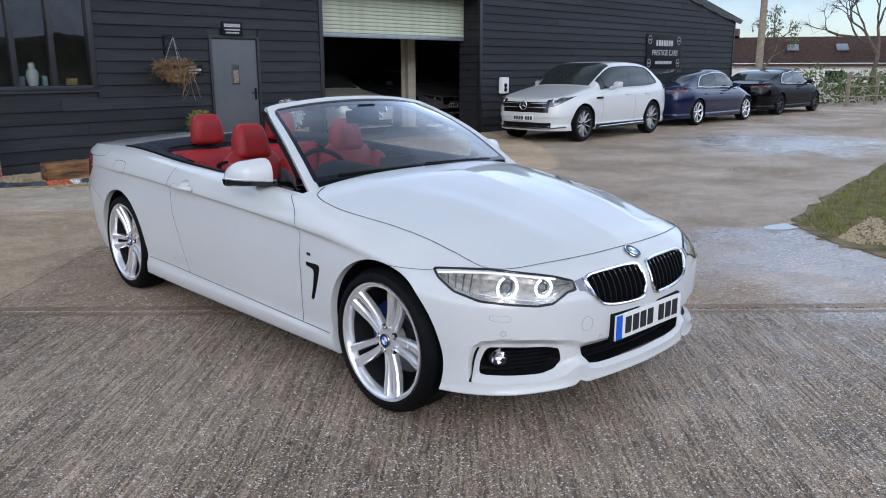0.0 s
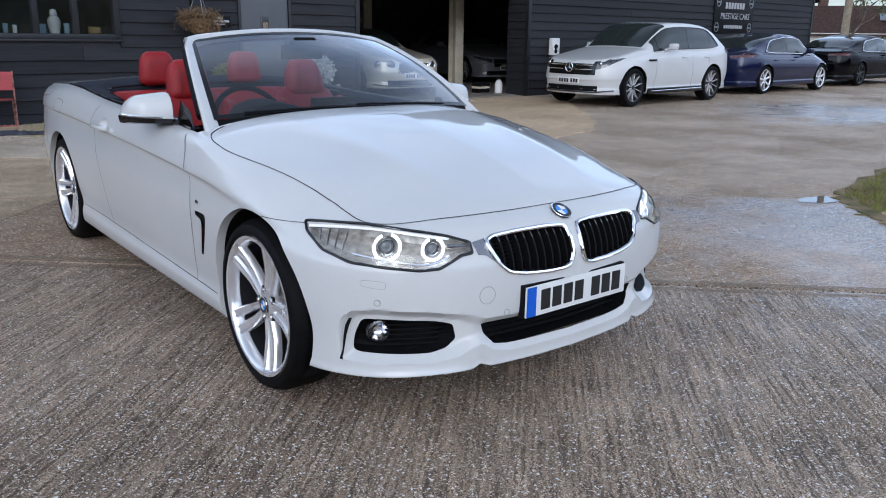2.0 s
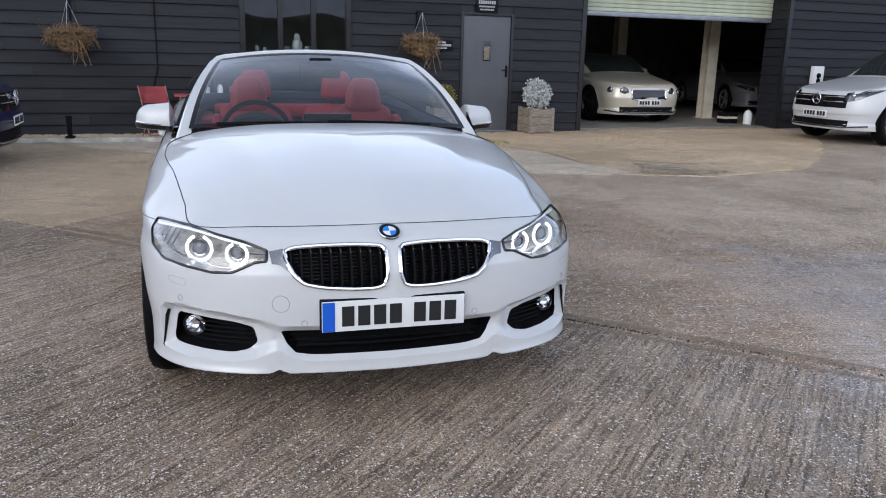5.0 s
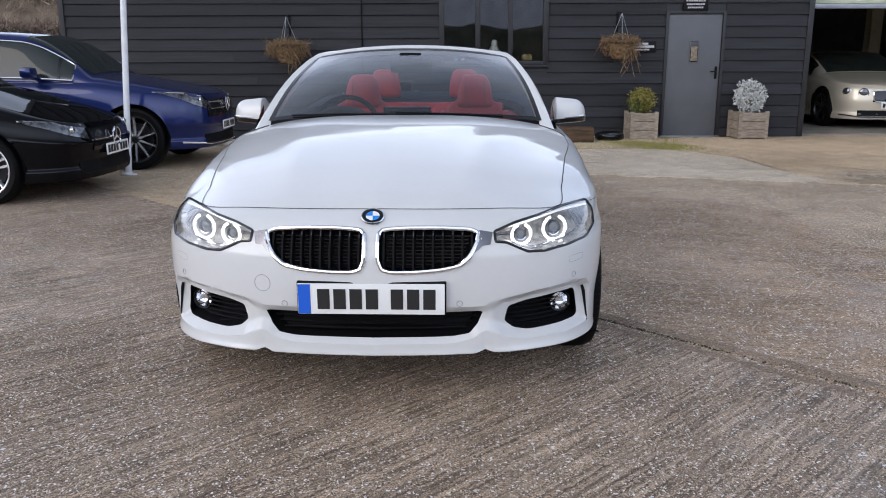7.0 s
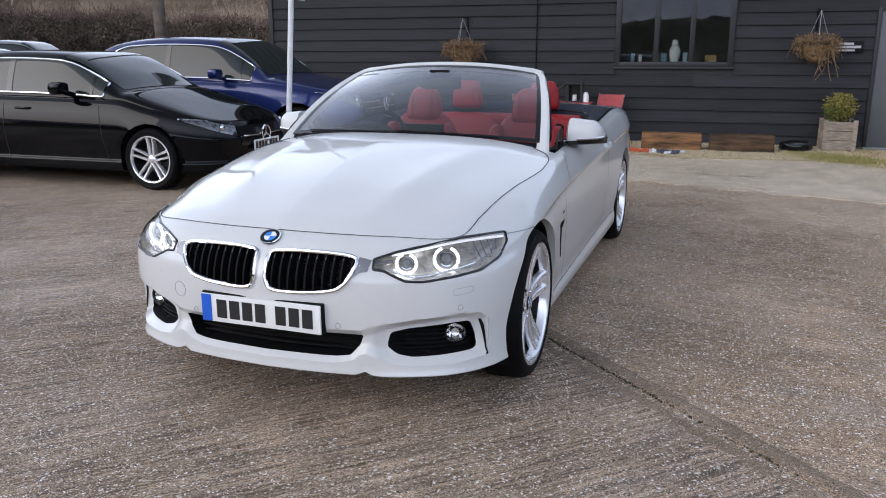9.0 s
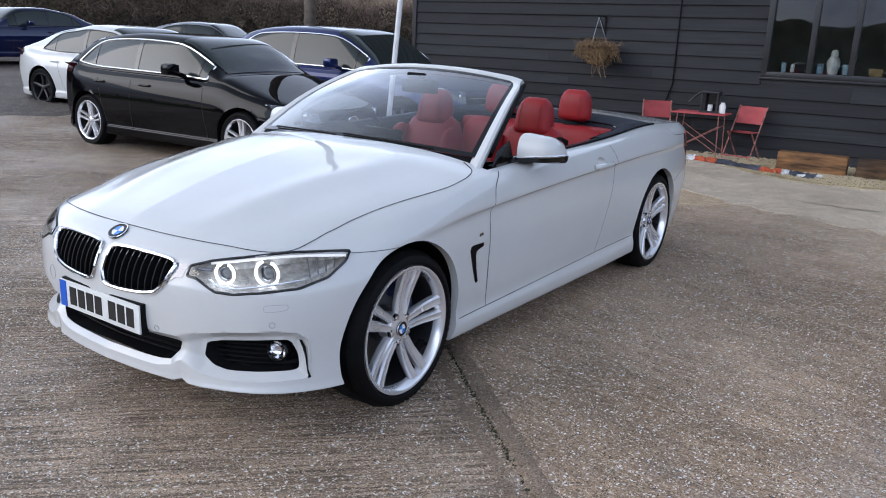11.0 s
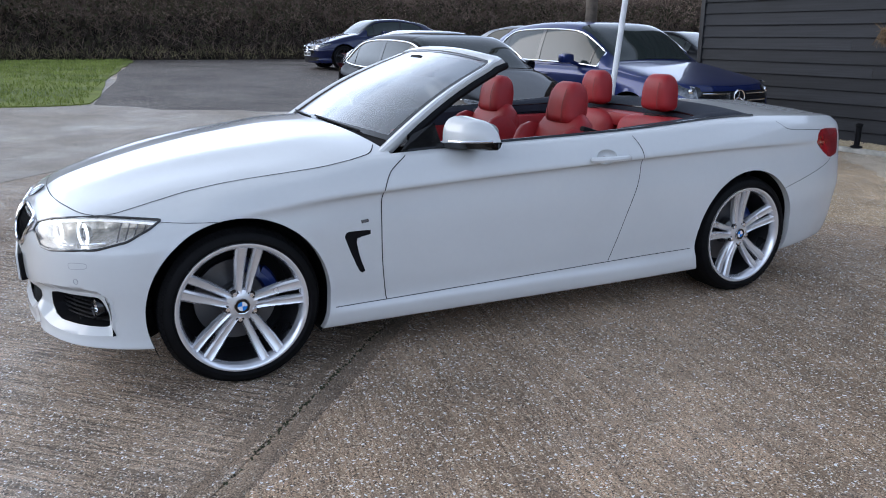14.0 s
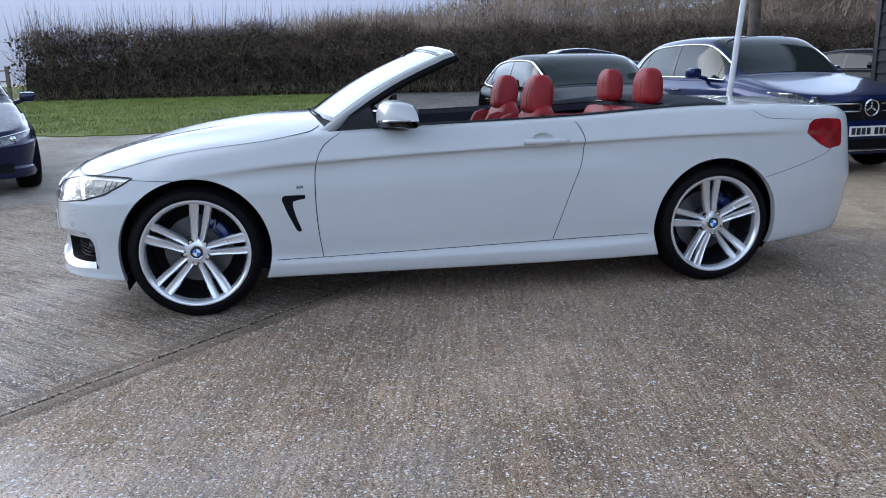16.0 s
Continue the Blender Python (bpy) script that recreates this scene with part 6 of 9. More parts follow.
# steering wheel on the right-hand side
st = part("steering_wheel", lathe([(0.186 + 0.014 * math.cos(a), 0.014 * math.sin(a)) for a in [k * math.tau / 10 for k in range(10)]], 40, "y", True), M["black_matt"], car, at=pose(-0.37, 1.10, 0.885, -24))
bm = bmesh.new()
add_box(bm, (-0.075, -0.02, -0.06), (0.075, 0.02, 0.06), 0.02)
add_box(bm, (-0.18, -0.008, -0.02), (0.18, 0.008, 0.025), 0.006)
add_box(bm, (-0.02, -0.008, -0.18), (0.02, 0.008, 0.0), 0.006)
part("wheel_hub", bm, M["black_matt"], st)


def cushion(w, d, h, r=0.05, taper=0.85, bulge=0.0, dome=0.72):
    """A padded block, w by d by h, standing on z = 0, narrower at its head."""
    bm = bmesh.new()
    rows = []
    n = 14
    for j in range(n + 1):
        t = j / n
        e = math.sqrt(max(0.0, 1 - (1 - min(1, t / 0.18)) ** 2)) if t < 0.18 else math.sqrt(max(0.0, 1 - (max(0, t - dome) / (1 - dome)) ** 2.4)) if t > dome else 1.0
        e = max(e, 0.05)
        ww, dd = w * (1 + (taper - 1) * t) * (0.55 + 0.45 * e), d * (0.35 + 0.65 * e) * (1 + bulge * math.sin(math.pi * t))
        row = []
        for k in range(24):
            a = k * math.tau / 24
            c, s = math.cos(a), math.sin(a)
            row.append(Vector((0.5 * ww * math.copysign(abs(c) ** 0.55, c), 0.5 * dd * math.copysign(abs(s) ** 0.6, s), h * t)))
        rows.append(row)
    vr = [[bm.verts.new(p) for p in r] for r in rows]
    for a, b in zip(vr, vr[1:]):
        for k in range(24):
            bm.faces.new((a[k], a[(k + 1) % 24], b[(k + 1) % 24], b[k]))
    bm.faces.new(vr[0][::-1])
    bm.faces.new(vr[-1])
    return bm


def stitch(parent, pts, name="stitch_line"):
    part(name, tube(pts, 0.0022, 5), M["seat_seam"], parent)


for sx in (1, -1):
    seat = part("front_seat", cushion(0.50, 0.52, 0.16, taper=0.96), M["seat_red"], car, "red leather front seat", at=pose(sx * 0.375, 1.50, 0.36))
    part("backrest", cushion(0.50, 0.15, 0.60, taper=0.80, bulge=0.15), M["seat_red"], seat, at=pose(0, 0.27, 0.07, -17))
    for s2 in (1, -1):
        part("side_bolster", cushion(0.10, 0.22, 0.48, taper=0.75), M["seat_red"], seat, at=pose(s2 * 0.205, 0.22, 0.11, -17))
    hr = part("headrest", cushion(0.255, 0.15, 0.235, taper=0.80, bulge=0.05, dome=0.42), M["seat_red"], seat, at=pose(0, 0.405, 0.575, -10))
    stitch(hr, [(0.065, -0.071 - 0.012 * math.sin(math.pi * t), 0.02 + 0.17 * t) for t in [k / 8 for k in range(9)]])
    stitch(hr, [(-0.065, -0.071 - 0.012 * math.sin(math.pi * t), 0.02 + 0.17 * t) for t in [k / 8 for k in range(9)]])
    part("belt_guide", box((-0.02, -0.05, -0.03), (0.02, 0.05, 0.03), 0.012), M["black_matt"], seat, at=pose(sx * 0.20, 0.42, 0.55, -17))
    rs = part("rear_backrest", cushion(0.55, 0.14, 0.36, taper=0.94), M["seat_red"], car, "red leather rear seat back", at=pose(sx * 0.30, 2.53, 0.60, -12))
    rh = part("rear_headrest", cushion(0.240, 0.125, 0.215, taper=0.84, bulge=0.1, dome=0.52), M["seat_red"], rs, at=pose(0, 0.03, 0.395, 10))
    stitch(rh, [(0.06, -0.066 - 0.01 * math.sin(math.pi * t), 0.02 + 0.15 * t) for t in [k / 8 for k in range(9)]])
    part("headrest_slot", box((-0.055, -0.03, 0.345), (0.055, 0.03, 0.368), 0.008), M["black_matt"], rs)
    part("rear_side_trim", box((sx * 0.60, 2.05, 0.50), (sx * 0.69, 2.75, 0.89), 0.03), M["seat_red"], car)
part("rear_seat_cushion", cushion(1.14, 0.50, 0.16, taper=0.97), M["seat_red"], car, at=pose(0, 2.32, 0.42))
part("rear_shelf_pad", box((-0.60, 2.58, 0.86), (0.60, 2.74, 0.950), 0.03), M["seat_red"], car)
# folded-roof cover: a dark fabric collar round the rear seats
By = lambda y: min((edge_at(3.3 + 0.01 * k) for k in range(125)), key=lambda p: abs(p.y - y))
dfront = lambda a: Vector((dk.x * a, 3.02 + (dk.y - 3.02) * a * a, 1.011 + (dk.z - 1.011) * a * a))
outer = [By(2.02), By(2.2), By(2.4), By(2.6), By(2.78), dfront(0.985), dfront(0.9), dfront(0.75), dfront(0.5), dfront(0.25), dfront(0.0)]
inner = [Vector(p) for p in ((0.715, 2.02, 0.945), (0.69, 2.2, 0.950), (0.672, 2.38, 0.955), (0.655, 2.50, 0.960), (0.63, 2.585, 0.965), (0.59, 2.635, 0.970), (0.53, 2.665, 0.975), (0.44, 2.685, 0.978), (0.30, 2.70, 0.980), (0.15, 2.705, 0.980), (0.0, 2.705, 0.980))]
outer = spline([p - Vector((0.010 if p.y < 2.85 else 0, 0, -0.003)) for p in outer], 60)
inner = spline(inner, 60)
half = [[q + Vector((0, 0, -0.05)), q + Vector((0, 0, -0.012)), q.lerp(p, 0.03)] + [q.lerp(p, t) + Vector((0, 0, 0.026 * math.sin(math.pi * t) * min(1, (p - q).length / 0.2))) for t in (0.15, 0.3, 0.45, 0.6, 0.75, 0.9, 1.0)] for p, q in zip(outer, inner)]
rows = half + [[Vector((-p.x, p.y, p.z)) for p in r] for r in half[-2::-1]]
bm = grid_bm(rows)
bmesh.ops.recalc_face_normals(bm, faces=bm.faces)
part("folded_roof_cover", bm, M["fabric_dark"], car, "dark fabric cover over the folded roof")
part("cover_piping", tube([r[2] for r in rows], 0.006, 6), M["black_gloss"], car)
part("cabin_rear_wall", box((-0.70, 2.98, 0.3), (0.70, 3.02, 0.97)), M["fabric_dark"], car, smooth=False)

# underside and wheel housings
bm = bmesh.new()
add_box(bm, (-0.62, -0.60, 0.195), (0.62, 3.5, 0.30), 0.02)
add_box(bm, (-0.80, 0.45, 0.165), (0.80, 2.35, 0.30), 0.02)
part("underbody", bm, M["black_matt"], car)
for yc in (0.0, WB):
    for sx in (1, -1):
        b2 = bmesh.new()
        add_lathe(b2, [(ARCH + 0.002, sx * 0.885), (ARCH + 0.006, sx * 0.60), (0.0, sx * 0.58)], 40)
        bmesh.ops.translate(b2, verts=b2.verts, vec=(0, yc, RW + 0.002))
        bmesh.ops.delete(b2, geom=[v for v in b2.verts if v.co.z < 0.16], context="VERTS")
        for v in b2.verts:
            if abs(v.co.x) > 0.8:
                s = SKIN.ray_cast(Vector((sx * 3, v.co.y, max(0.2, v.co.z))), Vector((-sx, 0, 0)))[0]
                if s is not None:
                    v.co.x = s.x - sx * 0.028
        part("wheel_housing", b2, M["black_matt"], car)

# wheels: five pairs of nearly parallel spokes, one broad and one narrow in each pair
def hero_wheel():
    r, wd, rr = RW - 0.001, 0.232, 0.270
    tyre = lathe([(rr, wd * 0.44), (r * 0.86, wd * 0.495), (r * 0.895, wd * 0.49), (r * 0.94, wd * 0.455), (r * 0.972, wd * 0.40), (r * 0.991, wd * 0.32), (r, wd * 0.22), (r, -wd * 0.22), (r * 0.955, -wd * 0.47), (r * 0.9, -wd * 0.5), (rr, -wd * 0.44)], 64)
    tread = bmesh.new()
    for k in range(72):
        a = math.tau * k / 72
        for x0, x1, tw in ((-0.105, -0.068, 0.30), (-0.060, -0.024, 0.0), (-0.016, 0.016, 0.0), (0.024, 0.060, 0.0), (0.068, 0.105, -0.30)):
            q = []
            for x, da in ((x0, -0.034), (x1, -0.034), (x1, 0.034), (x0, 0.034)):
                rad = r + 0.0025 - 0.017 * (max(0.0, abs(x) - 0.05) / 0.055) ** 2
                b = a + da + tw * (x - x0)
                q.append(tread.verts.new((x, math.cos(b) * rad, math.sin(b) * rad)))
            tread.faces.new(q)
    bmesh.ops.recalc_face_normals(tread, faces=tread.faces)
    rim = lathe([(rr * 1.005, wd * 0.445), (rr * 1.0, wd * 0.475), (rr * 0.975, wd * 0.478), (rr * 0.945, wd * 0.46), (rr * 0.915, wd * 0.40), (rr * 0.90, wd * 0.28)], 64)
    # barrel in the dark alloy: shade behind the spokes is in its colour
    barrel = lathe([(rr * 0.90, wd * 0.28), (rr * 0.885, wd * 0.1), (rr * 0.86, -wd * 0.42)], 64)
    spoke = bmesh.new()
    for k in range(5):
        base_a = math.pi / 2 + k * math.tau / 5
        for side, w0, w1 in ((1, 0.033, 0.051), (-1, 0.028, 0.042)):
            rows = []
            for rad, f in ((0.045, 0.0), (0.085, 0.2), (0.14, 0.5), (0.195, 0.8), (0.258, 1.0)):
                a = base_a + side * (0.0175 + 0.0175 * f) / rad
                w = w0 + (w1 - w0) * f
                d = wd * (0.30 + 0.02 * f + 0.12 * f**4)
                c = Vector((0, math.cos(a) * rad, math.sin(a) * rad))
                s = Vector((0, -math.sin(a), math.cos(a))) * w * 0.5
                X = lambda q: Vector((q, 0, 0))
                rows.append([c - s + X(d - 0.030), c - s * 0.95 + X(d - 0.008), c - s * 0.62 + X(d), c + X(d - 0.004), c + s * 0.62 + X(d), c + s * 0.95 + X(d - 0.008), c + s + X(d - 0.030)])
            vr = [[spoke.verts.new(p) for p in q] for q in rows]
            for p, q in zip(vr, vr[1:]):
                for i in range(6):
                    spoke.faces.new((p[i], q[i], q[i + 1], p[i + 1]))
    bmesh.ops.recalc_face_normals(spoke, faces=spoke.faces)
    hub = lathe([(0.0, wd * 0.315), (0.036, wd * 0.315), (0.046, wd * 0.305), (0.066, wd * 0.285), (0.074, wd * 0.22), (0.07, wd * 0.05)], 32)
    disc = lathe([(0.075, -0.035), (0.172, -0.035), (0.172, -0.06), (0.075, -0.06)], 40)
    add_lathe(disc, [(0.0, -0.01), (0.075, -0.01), (0.08, -0.04)], 28)
    cal = bmesh.new()
    arc = [(0.0, 0.150 * math.cos(a), 0.150 * math.sin(a)) for a in [math.radians(-20 + 8 * i) for i in range(9)]]
    add_tube(cal, [(p[0] - 0.02, p[1], p[2]) for p in arc], 0.034, 8)
    back = lathe([(0.0, -0.085), (0.25, -0.085)], 32)
    return [("tyre", bm_mesh("tyre", tyre, M["tyre"])), ("tread", bm_mesh("tread", tread, M["tyre"], False)), ("rim", bm_mesh("rim", rim, M["alloy"])), ("barrel", bm_mesh("barrel", barrel, M["dark_alloy"])), ("spokes", bm_mesh("spokes", spoke, M["alloy"])), ("hub", bm_mesh("hub", hub, M["alloy"])),
            ("brake_disc", bm_mesh("brake_disc", disc, M["disc"])), ("backing_plate", bm_mesh("backing_plate", back, M["black_matt"]))], bm_mesh("brake_caliper", cal, M["caliper"])


hw_parts, caliper_me = hero_wheel()
bolt_me = bm_mesh("wheel_bolt", lathe([(0.0, 0.0745), (0.0085, 0.0745), (0.0098, 0.072), (0.0098, 0.064)], 10), M["chrome"])
# black discs stand for the shade in the bolt holes
hole_shade_me = bm_mesh("bolt_recess", lathe([(0.0, 0.0690), (0.0165, 0.0690), (0.0175, 0.060)], 14), M["black_gloss"])
SPIN = {(False, True): -10, (True, True): 6, (False, False): -23, (True, False): 26}     # how each wheel has come to rest
for yc in (0, WB):
    for sx in (1, -1):
        w = empty("wheel", pose(sx * 0.779, yc, RW, 0, 0, 0 if sx > 0 else 180), "silver twin-spoke alloy wheel with low tyre", "wheel")
        del w["category"]
        w.parent = car
        spin = pose(0, 0, 0, SPIN[yc > 1, sx > 0])
        for nm, me in hw_parts:
            share(nm, me, w, spin)
        for k in range(5):
            share("bolt_recess", hole_shade_me, w, spin @ pose(0, 0, 0, 90 + 36 + 72 * k) @ pose(0, 0.058, 0))
            share("wheel_bolt", bolt_me, w, spin @ pose(0, 0, 0, 90 + 36 + 72 * k) @ pose(0, 0.058, 0))
        share("brake_caliper", caliper_me, w, pose(0, 0, 0, 30 if sx > 0 else 150))
        roundel(w, pose(0.0732, 0, 0, 0, 0, 0) @ pose(0, 0, 0, 90, 0, 90), 0.033)

part("body", body_bm, M["white_paint"], car)
part("bonnet", hood_bm, M["white_paint"], car)
part("boot_lid", deck_bm, M["white_paint"], car)

# ---- parked cars ----
def smooth_outline(half_len_pts, n):
    return spline([(x, y, 0) for x, y in half_len_pts], n)


def parked_car(m, label, paint_mat, L=4.6, W=1.85, H=1.45, base=2.8, front=0.85, rw=0.34, nose=0.70, belt=0.92, cowl=0.55, ws_top=1.25, roof_end=2.2,
               tail_top=3.3, deck=1.02, spokes=5, rim_mat=None, twin=False, trim=None, clad=None, side_glass=(0.85, 2.75), lamp_h=0.10, lamp_z=None, star=True,
               grille=(0.42, 0.20), grille_z=None, rear_lamp_z=None, mirror=True, bars=True, band=False, lip=None, spoke_w=0.05, ring_mat=None, round_lamps=False, lamp_in=0.50, strip=None):
    """A parked car that faces -y from its front axle, laid by m."""
    car = empty("car", m, label, "car", "parked cars")
    hw = W / 2
    yf, yr = -front, L - front
    outl = smooth_outline([(0, yf), (hw * 0.40, yf + 0.03), (hw * 0.70, yf + 0.12), (hw * 0.90, yf + 0.34), (hw * 0.975, yf + 0.68), (hw * 0.995, 0.25), (hw, base * 0.5), (hw, base * 0.8), (hw * 0.99, base + 0.2),
                           (hw * 0.94, yr - 0.45), (hw * 0.80, yr - 0.15), (hw * 0.5, yr - 0.03), (0, yr)], 190)
    n = len(outl)
    nrms = []
    for i in range(n):
        d = outl[min(i + 1, n - 1)] - outl[max(i - 1, 0)]
        d.normalize()
        nrms.append(Vector((d.y, -d.x, 0)))
    gc = 0.19 if H < 1.55 else 0.24

    def rows_at(y):
        nz = nose
        f_z = lambda a, b, c, d: keyed([(yf, a), (0.1, b), (base, c), (yr, d)], y)
        top_z = keyed([(yf, nz), (0.0, nz + (belt - nz) * 0.62), (cowl, belt), (base, belt + 0.05), (tail_top, deck - 0.02), (yr, deck - 0.06)], y)
        return [(0.10, gc + 0.02), (0.035, gc), (0.02, gc + 0.09), (0.035, gc + 0.13), (0.015, gc + 0.24), (0.0, f_z(0.52, 0.60, 0.64, 0.62)),
                (0.02, top_z - 0.16), (0.05, top_z - 0.055), (0.10, top_z)]

    nr = 34
    grid = []
    for o, nv in zip(outl, nrms):
        ctrl = [Vector((d, z, 0)) for d, z in rows_at(o.y)]
        prof = spline(ctrl, nr)
        grid.append([Vector((max(0.0, o.x - nv.x * p.x), o.y - nv.y * p.x, p.y)) for p in prof])
    wr = rw * 1.13
    bm = bmesh.new()
    for sx in (1, -1):
        vr = [[bm.verts.new((p.x * sx, p.y, p.z)) for p in row] for row in grid]
        for a, b in zip(vr, vr[1:]):
            for k in range(nr):
                q = (a[k], a[k + 1], b[k + 1], b[k])
                bm.faces.new(q if sx < 0 else q[::-1])
    bmesh.ops.remove_doubles(bm, verts=bm.verts, dist=1e-4)
    for yc in (0.0, base):
        inside = lambda v: (v.co.y - yc) ** 2 + (v.co.z - rw) ** 2 < wr * wr
        dead = [f for f in bm.faces if all(inside(v) for v in f.verts) and abs(f.calc_center_median().x) > hw * 0.6]
        bmesh.ops.delete(bm, geom=dead, context="FACES")
        for v in bm.verts:
            if v.is_boundary and inside(v) and v.co.z > gc + 0.01 and abs(v.co.x) > hw * 0.6:
                d = Vector((v.co.y - yc, v.co.z - rw))
                if d.length > 1e-4:
                    d = d.normalized() * wr
                    v.co.y, v.co.z = yc + d.x, max(gc, rw + d.y)
    bmesh.ops.delete(bm, geom=[v for v in bm.verts if not v.link_faces], context="VERTS")
    part("body", bm, paint_mat, car)

    # upper skin: bonnet, roof and tail in one sweep; the glass lies on it
    edge = [g[-1] for g in grid]
    e_front, e_rear = edge[0].y, edge[-1].y
    steps = 150
    ylist = [e_front + (e_rear - e_front) * (0.5 - 0.5 * math.cos(math.pi * (0.02 + 0.96 * i / steps))) for i in range(steps + 1)]
    tz = keyed
    mid_line = spline([(e_front, nose + 0.005, 0), (e_front + 0.18, nose + 0.055, 0), (0.0, nose + (belt + 0.07 - nose) * 0.75, 0), (cowl - 0.1, belt + 0.085, 0), (cowl, belt + 0.10, 0),
                       (cowl + (ws_top - cowl) * 0.35, belt + 0.10 + (H - belt - 0.10) * 0.44, 0), (cowl + (ws_top - cowl) * 0.75, belt + 0.10 + (H - belt - 0.10) * 0.85, 0), (ws_top + 0.12, H - 0.012, 0),
                       ((ws_top + roof_end) / 2 + 0.1, H, 0), (roof_end, H - 0.045, 0), (roof_end * 0.55 + tail_top * 0.45, deck + (H - deck) * 0.66, 0), (tail_top - 0.05, deck + 0.045, 0), (tail_top + 0.1, deck + 0.02, 0), (e_rear, deck - 0.05, 0)], 240)

    def mid_z(y):
        a, b = next(((a, b) for a, b in zip(mid_line, mid_line[1:]) if b.x >= y), (mid_line[-2], mid_line[-1]))
        return a.y + (b.y - a.y) * max(0, min(1, (y - a.x) / max(1e-6, b.x - a.x)))

    CABIN = [Vector((x, z, 0)) for x, z in ((1, 0), (0.972, 0.2), (0.925, 0.45), (0.865, 0.70), (0.80, 0.86), (0.71, 0.95), (0.5, 0.988), (0.25, 0.998), (0, 1.0))]
    BONNET = [Vector((x, z, 0)) for x, z in ((1, 0), (0.985, 0.25), (0.95, 0.5), (0.88, 0.70), (0.78, 0.80), (0.66, 0.87), (0.45, 0.94), (0.25, 0.98), (0, 1.0))]
    ns = 24
    cab, bon = spline(CABIN, ns), spline(BONNET, ns)

    def edge_pt(y):
        i = next((i for i in range(n - 1) if edge[i + 1].y >= y), n - 2)
        t = (y - edge[i].y) / max(1e-6, edge[i + 1].y - edge[i].y)
        return edge[i].lerp(edge[i + 1], max(0, min(1, t)))

    def skin_at(y, w, lift=0.0):
        """Half a cross-section of the upper skin at y: w runs from 0 at the belt to 1 on the middle line."""
        e = edge_pt(y)
        h = max(0.0, mid_z(y) - e.z)
        g = max(0.0, min(1.0, (h - 0.13) / 0.2))
        k = w * ns
        i = min(ns - 1, int(k))
        a, b = cab[i].lerp(cab[i + 1], k - i), bon[i].lerp(bon[i + 1], k - i)
        q = b.lerp(a, g)
        return Vector((e.x * q.x + lift * (1 - w) * 1.4, y - lift * 0.3 * (1 if y < ws_top else 0), e.z + h * q.y + lift * (0.4 + 0.6 * w)))

    def w_at(zf, curve):
        i = next(i for i in range(ns) if curve[i + 1].y >= zf)
        return (i + (zf - curve[i].y) / max(1e-6, curve[i + 1].y - curve[i].y)) / ns

    rows = [[skin_at(y, k / ns) for k in range(ns + 1)] for y in ylist]
    rows = [r + [Vector((-p.x, p.y, p.z)) for p in r[-2::-1]] for r in rows]
    bm = grid_bm(rows)
    bmesh.ops.recalc_face_normals(bm, faces=bm.faces)
    if sum(f.normal.z for f in bm.faces) < 0:
        bmesh.ops.reverse_faces(bm, faces=bm.faces)
    part("upper_body", bm, paint_mat, car)
    w_side, w_low = w_at(0.80, cab), w_at(0.06, cab)
    w_scr = w_at(0.875, cab)

    def glass_patch(name, y0, y1, w0):
        rows = []
        for i in range(19):
            y = y0 + (y1 - y0) * i / 18
            half = [skin_at(y, w0 + (1 - w0) * k / 10, 0.005) for k in range(11)]
            rows.append(half + [Vector((-p.x, p.y, p.z)) for p in half[-2::-1]])
        bm = grid_bm(rows)
        bmesh.ops.recalc_face_normals(bm, faces=bm.faces)
        if sum(f.normal.z for f in bm.faces) < 0:
            bmesh.ops.reverse_faces(bm, faces=bm.faces)
        part(name, bm, M["dark_glass"], car)

    glass_patch("windscreen", cowl + 0.02, ws_top - 0.10, w_scr)
    glass_patch("rear_window", roof_end + 0.10, tail_top - 0.10, w_at(0.88, cab))
    s0, s1 = side_glass
    g0 = cowl + (s0 - cowl) * 0.55 + 0.06          # the glass tapers to the foot of the screen pillar

    def dlo(y):
        """Where the side glass begins and ends at y, as w."""
        t = max(0.0, (y - (s1 - 0.55)) / 0.55)
        top_w = w_at(max(0.10, 0.80 * (1 - 0.80 * t**2.6)), cab)
        return w_low + (0.05 * t * t), top_w

    for sx in (1, -1):
        flat = lambda p: Vector((p.x * sx, p.y, p.z))
        rows, lo, hi = [], [], []
        for i in range(49):
            y = g0 + (s1 - g0) * i / 48
            a, b = dlo(y)
            rows.append([flat(skin_at(y, a + (b - a) * k / 6, 0.005)) for k in range(7)])
            lo.append(flat(skin_at(y, a, 0.008)))
            hi.append(flat(skin_at(y, b, 0.008)))
        bm = grid_bm(rows)
        bmesh.ops.recalc_face_normals(bm, faces=bm.faces)
        sw = part("side_window", bm, M["dark_glass"], car)
        for y in (s0 + 0.10, s0 + (s1 - s0) * 0.50, s0 + (s1 - s0) * 0.86):
            a, b = dlo(y)
            a2, b2 = dlo(y + 0.07)
            rows = [[flat(skin_at(y, a + (b - a) * k / 6, 0.009)), flat(skin_at(y + (0.03 if y < s0 + 0.2 else 0.075 if y < s0 + 1.3 else 0.035), a2 + (b2 - a2) * k / 6, 0.009))] for k in range(7)]
            bm = grid_bm(rows)
            bmesh.ops.recalc_face_normals(bm, faces=bm.faces)
            part("pillar_cover", bm, M["black_gloss"], sw)
        loop = lo + hi[::-1] + lo[:1]
        part("window_trim", tube(loop, 0.012 if trim else 0.009, 6), trim or M["black_gloss"], sw)
    # belly and wheel housings
    bm = bmesh.new()
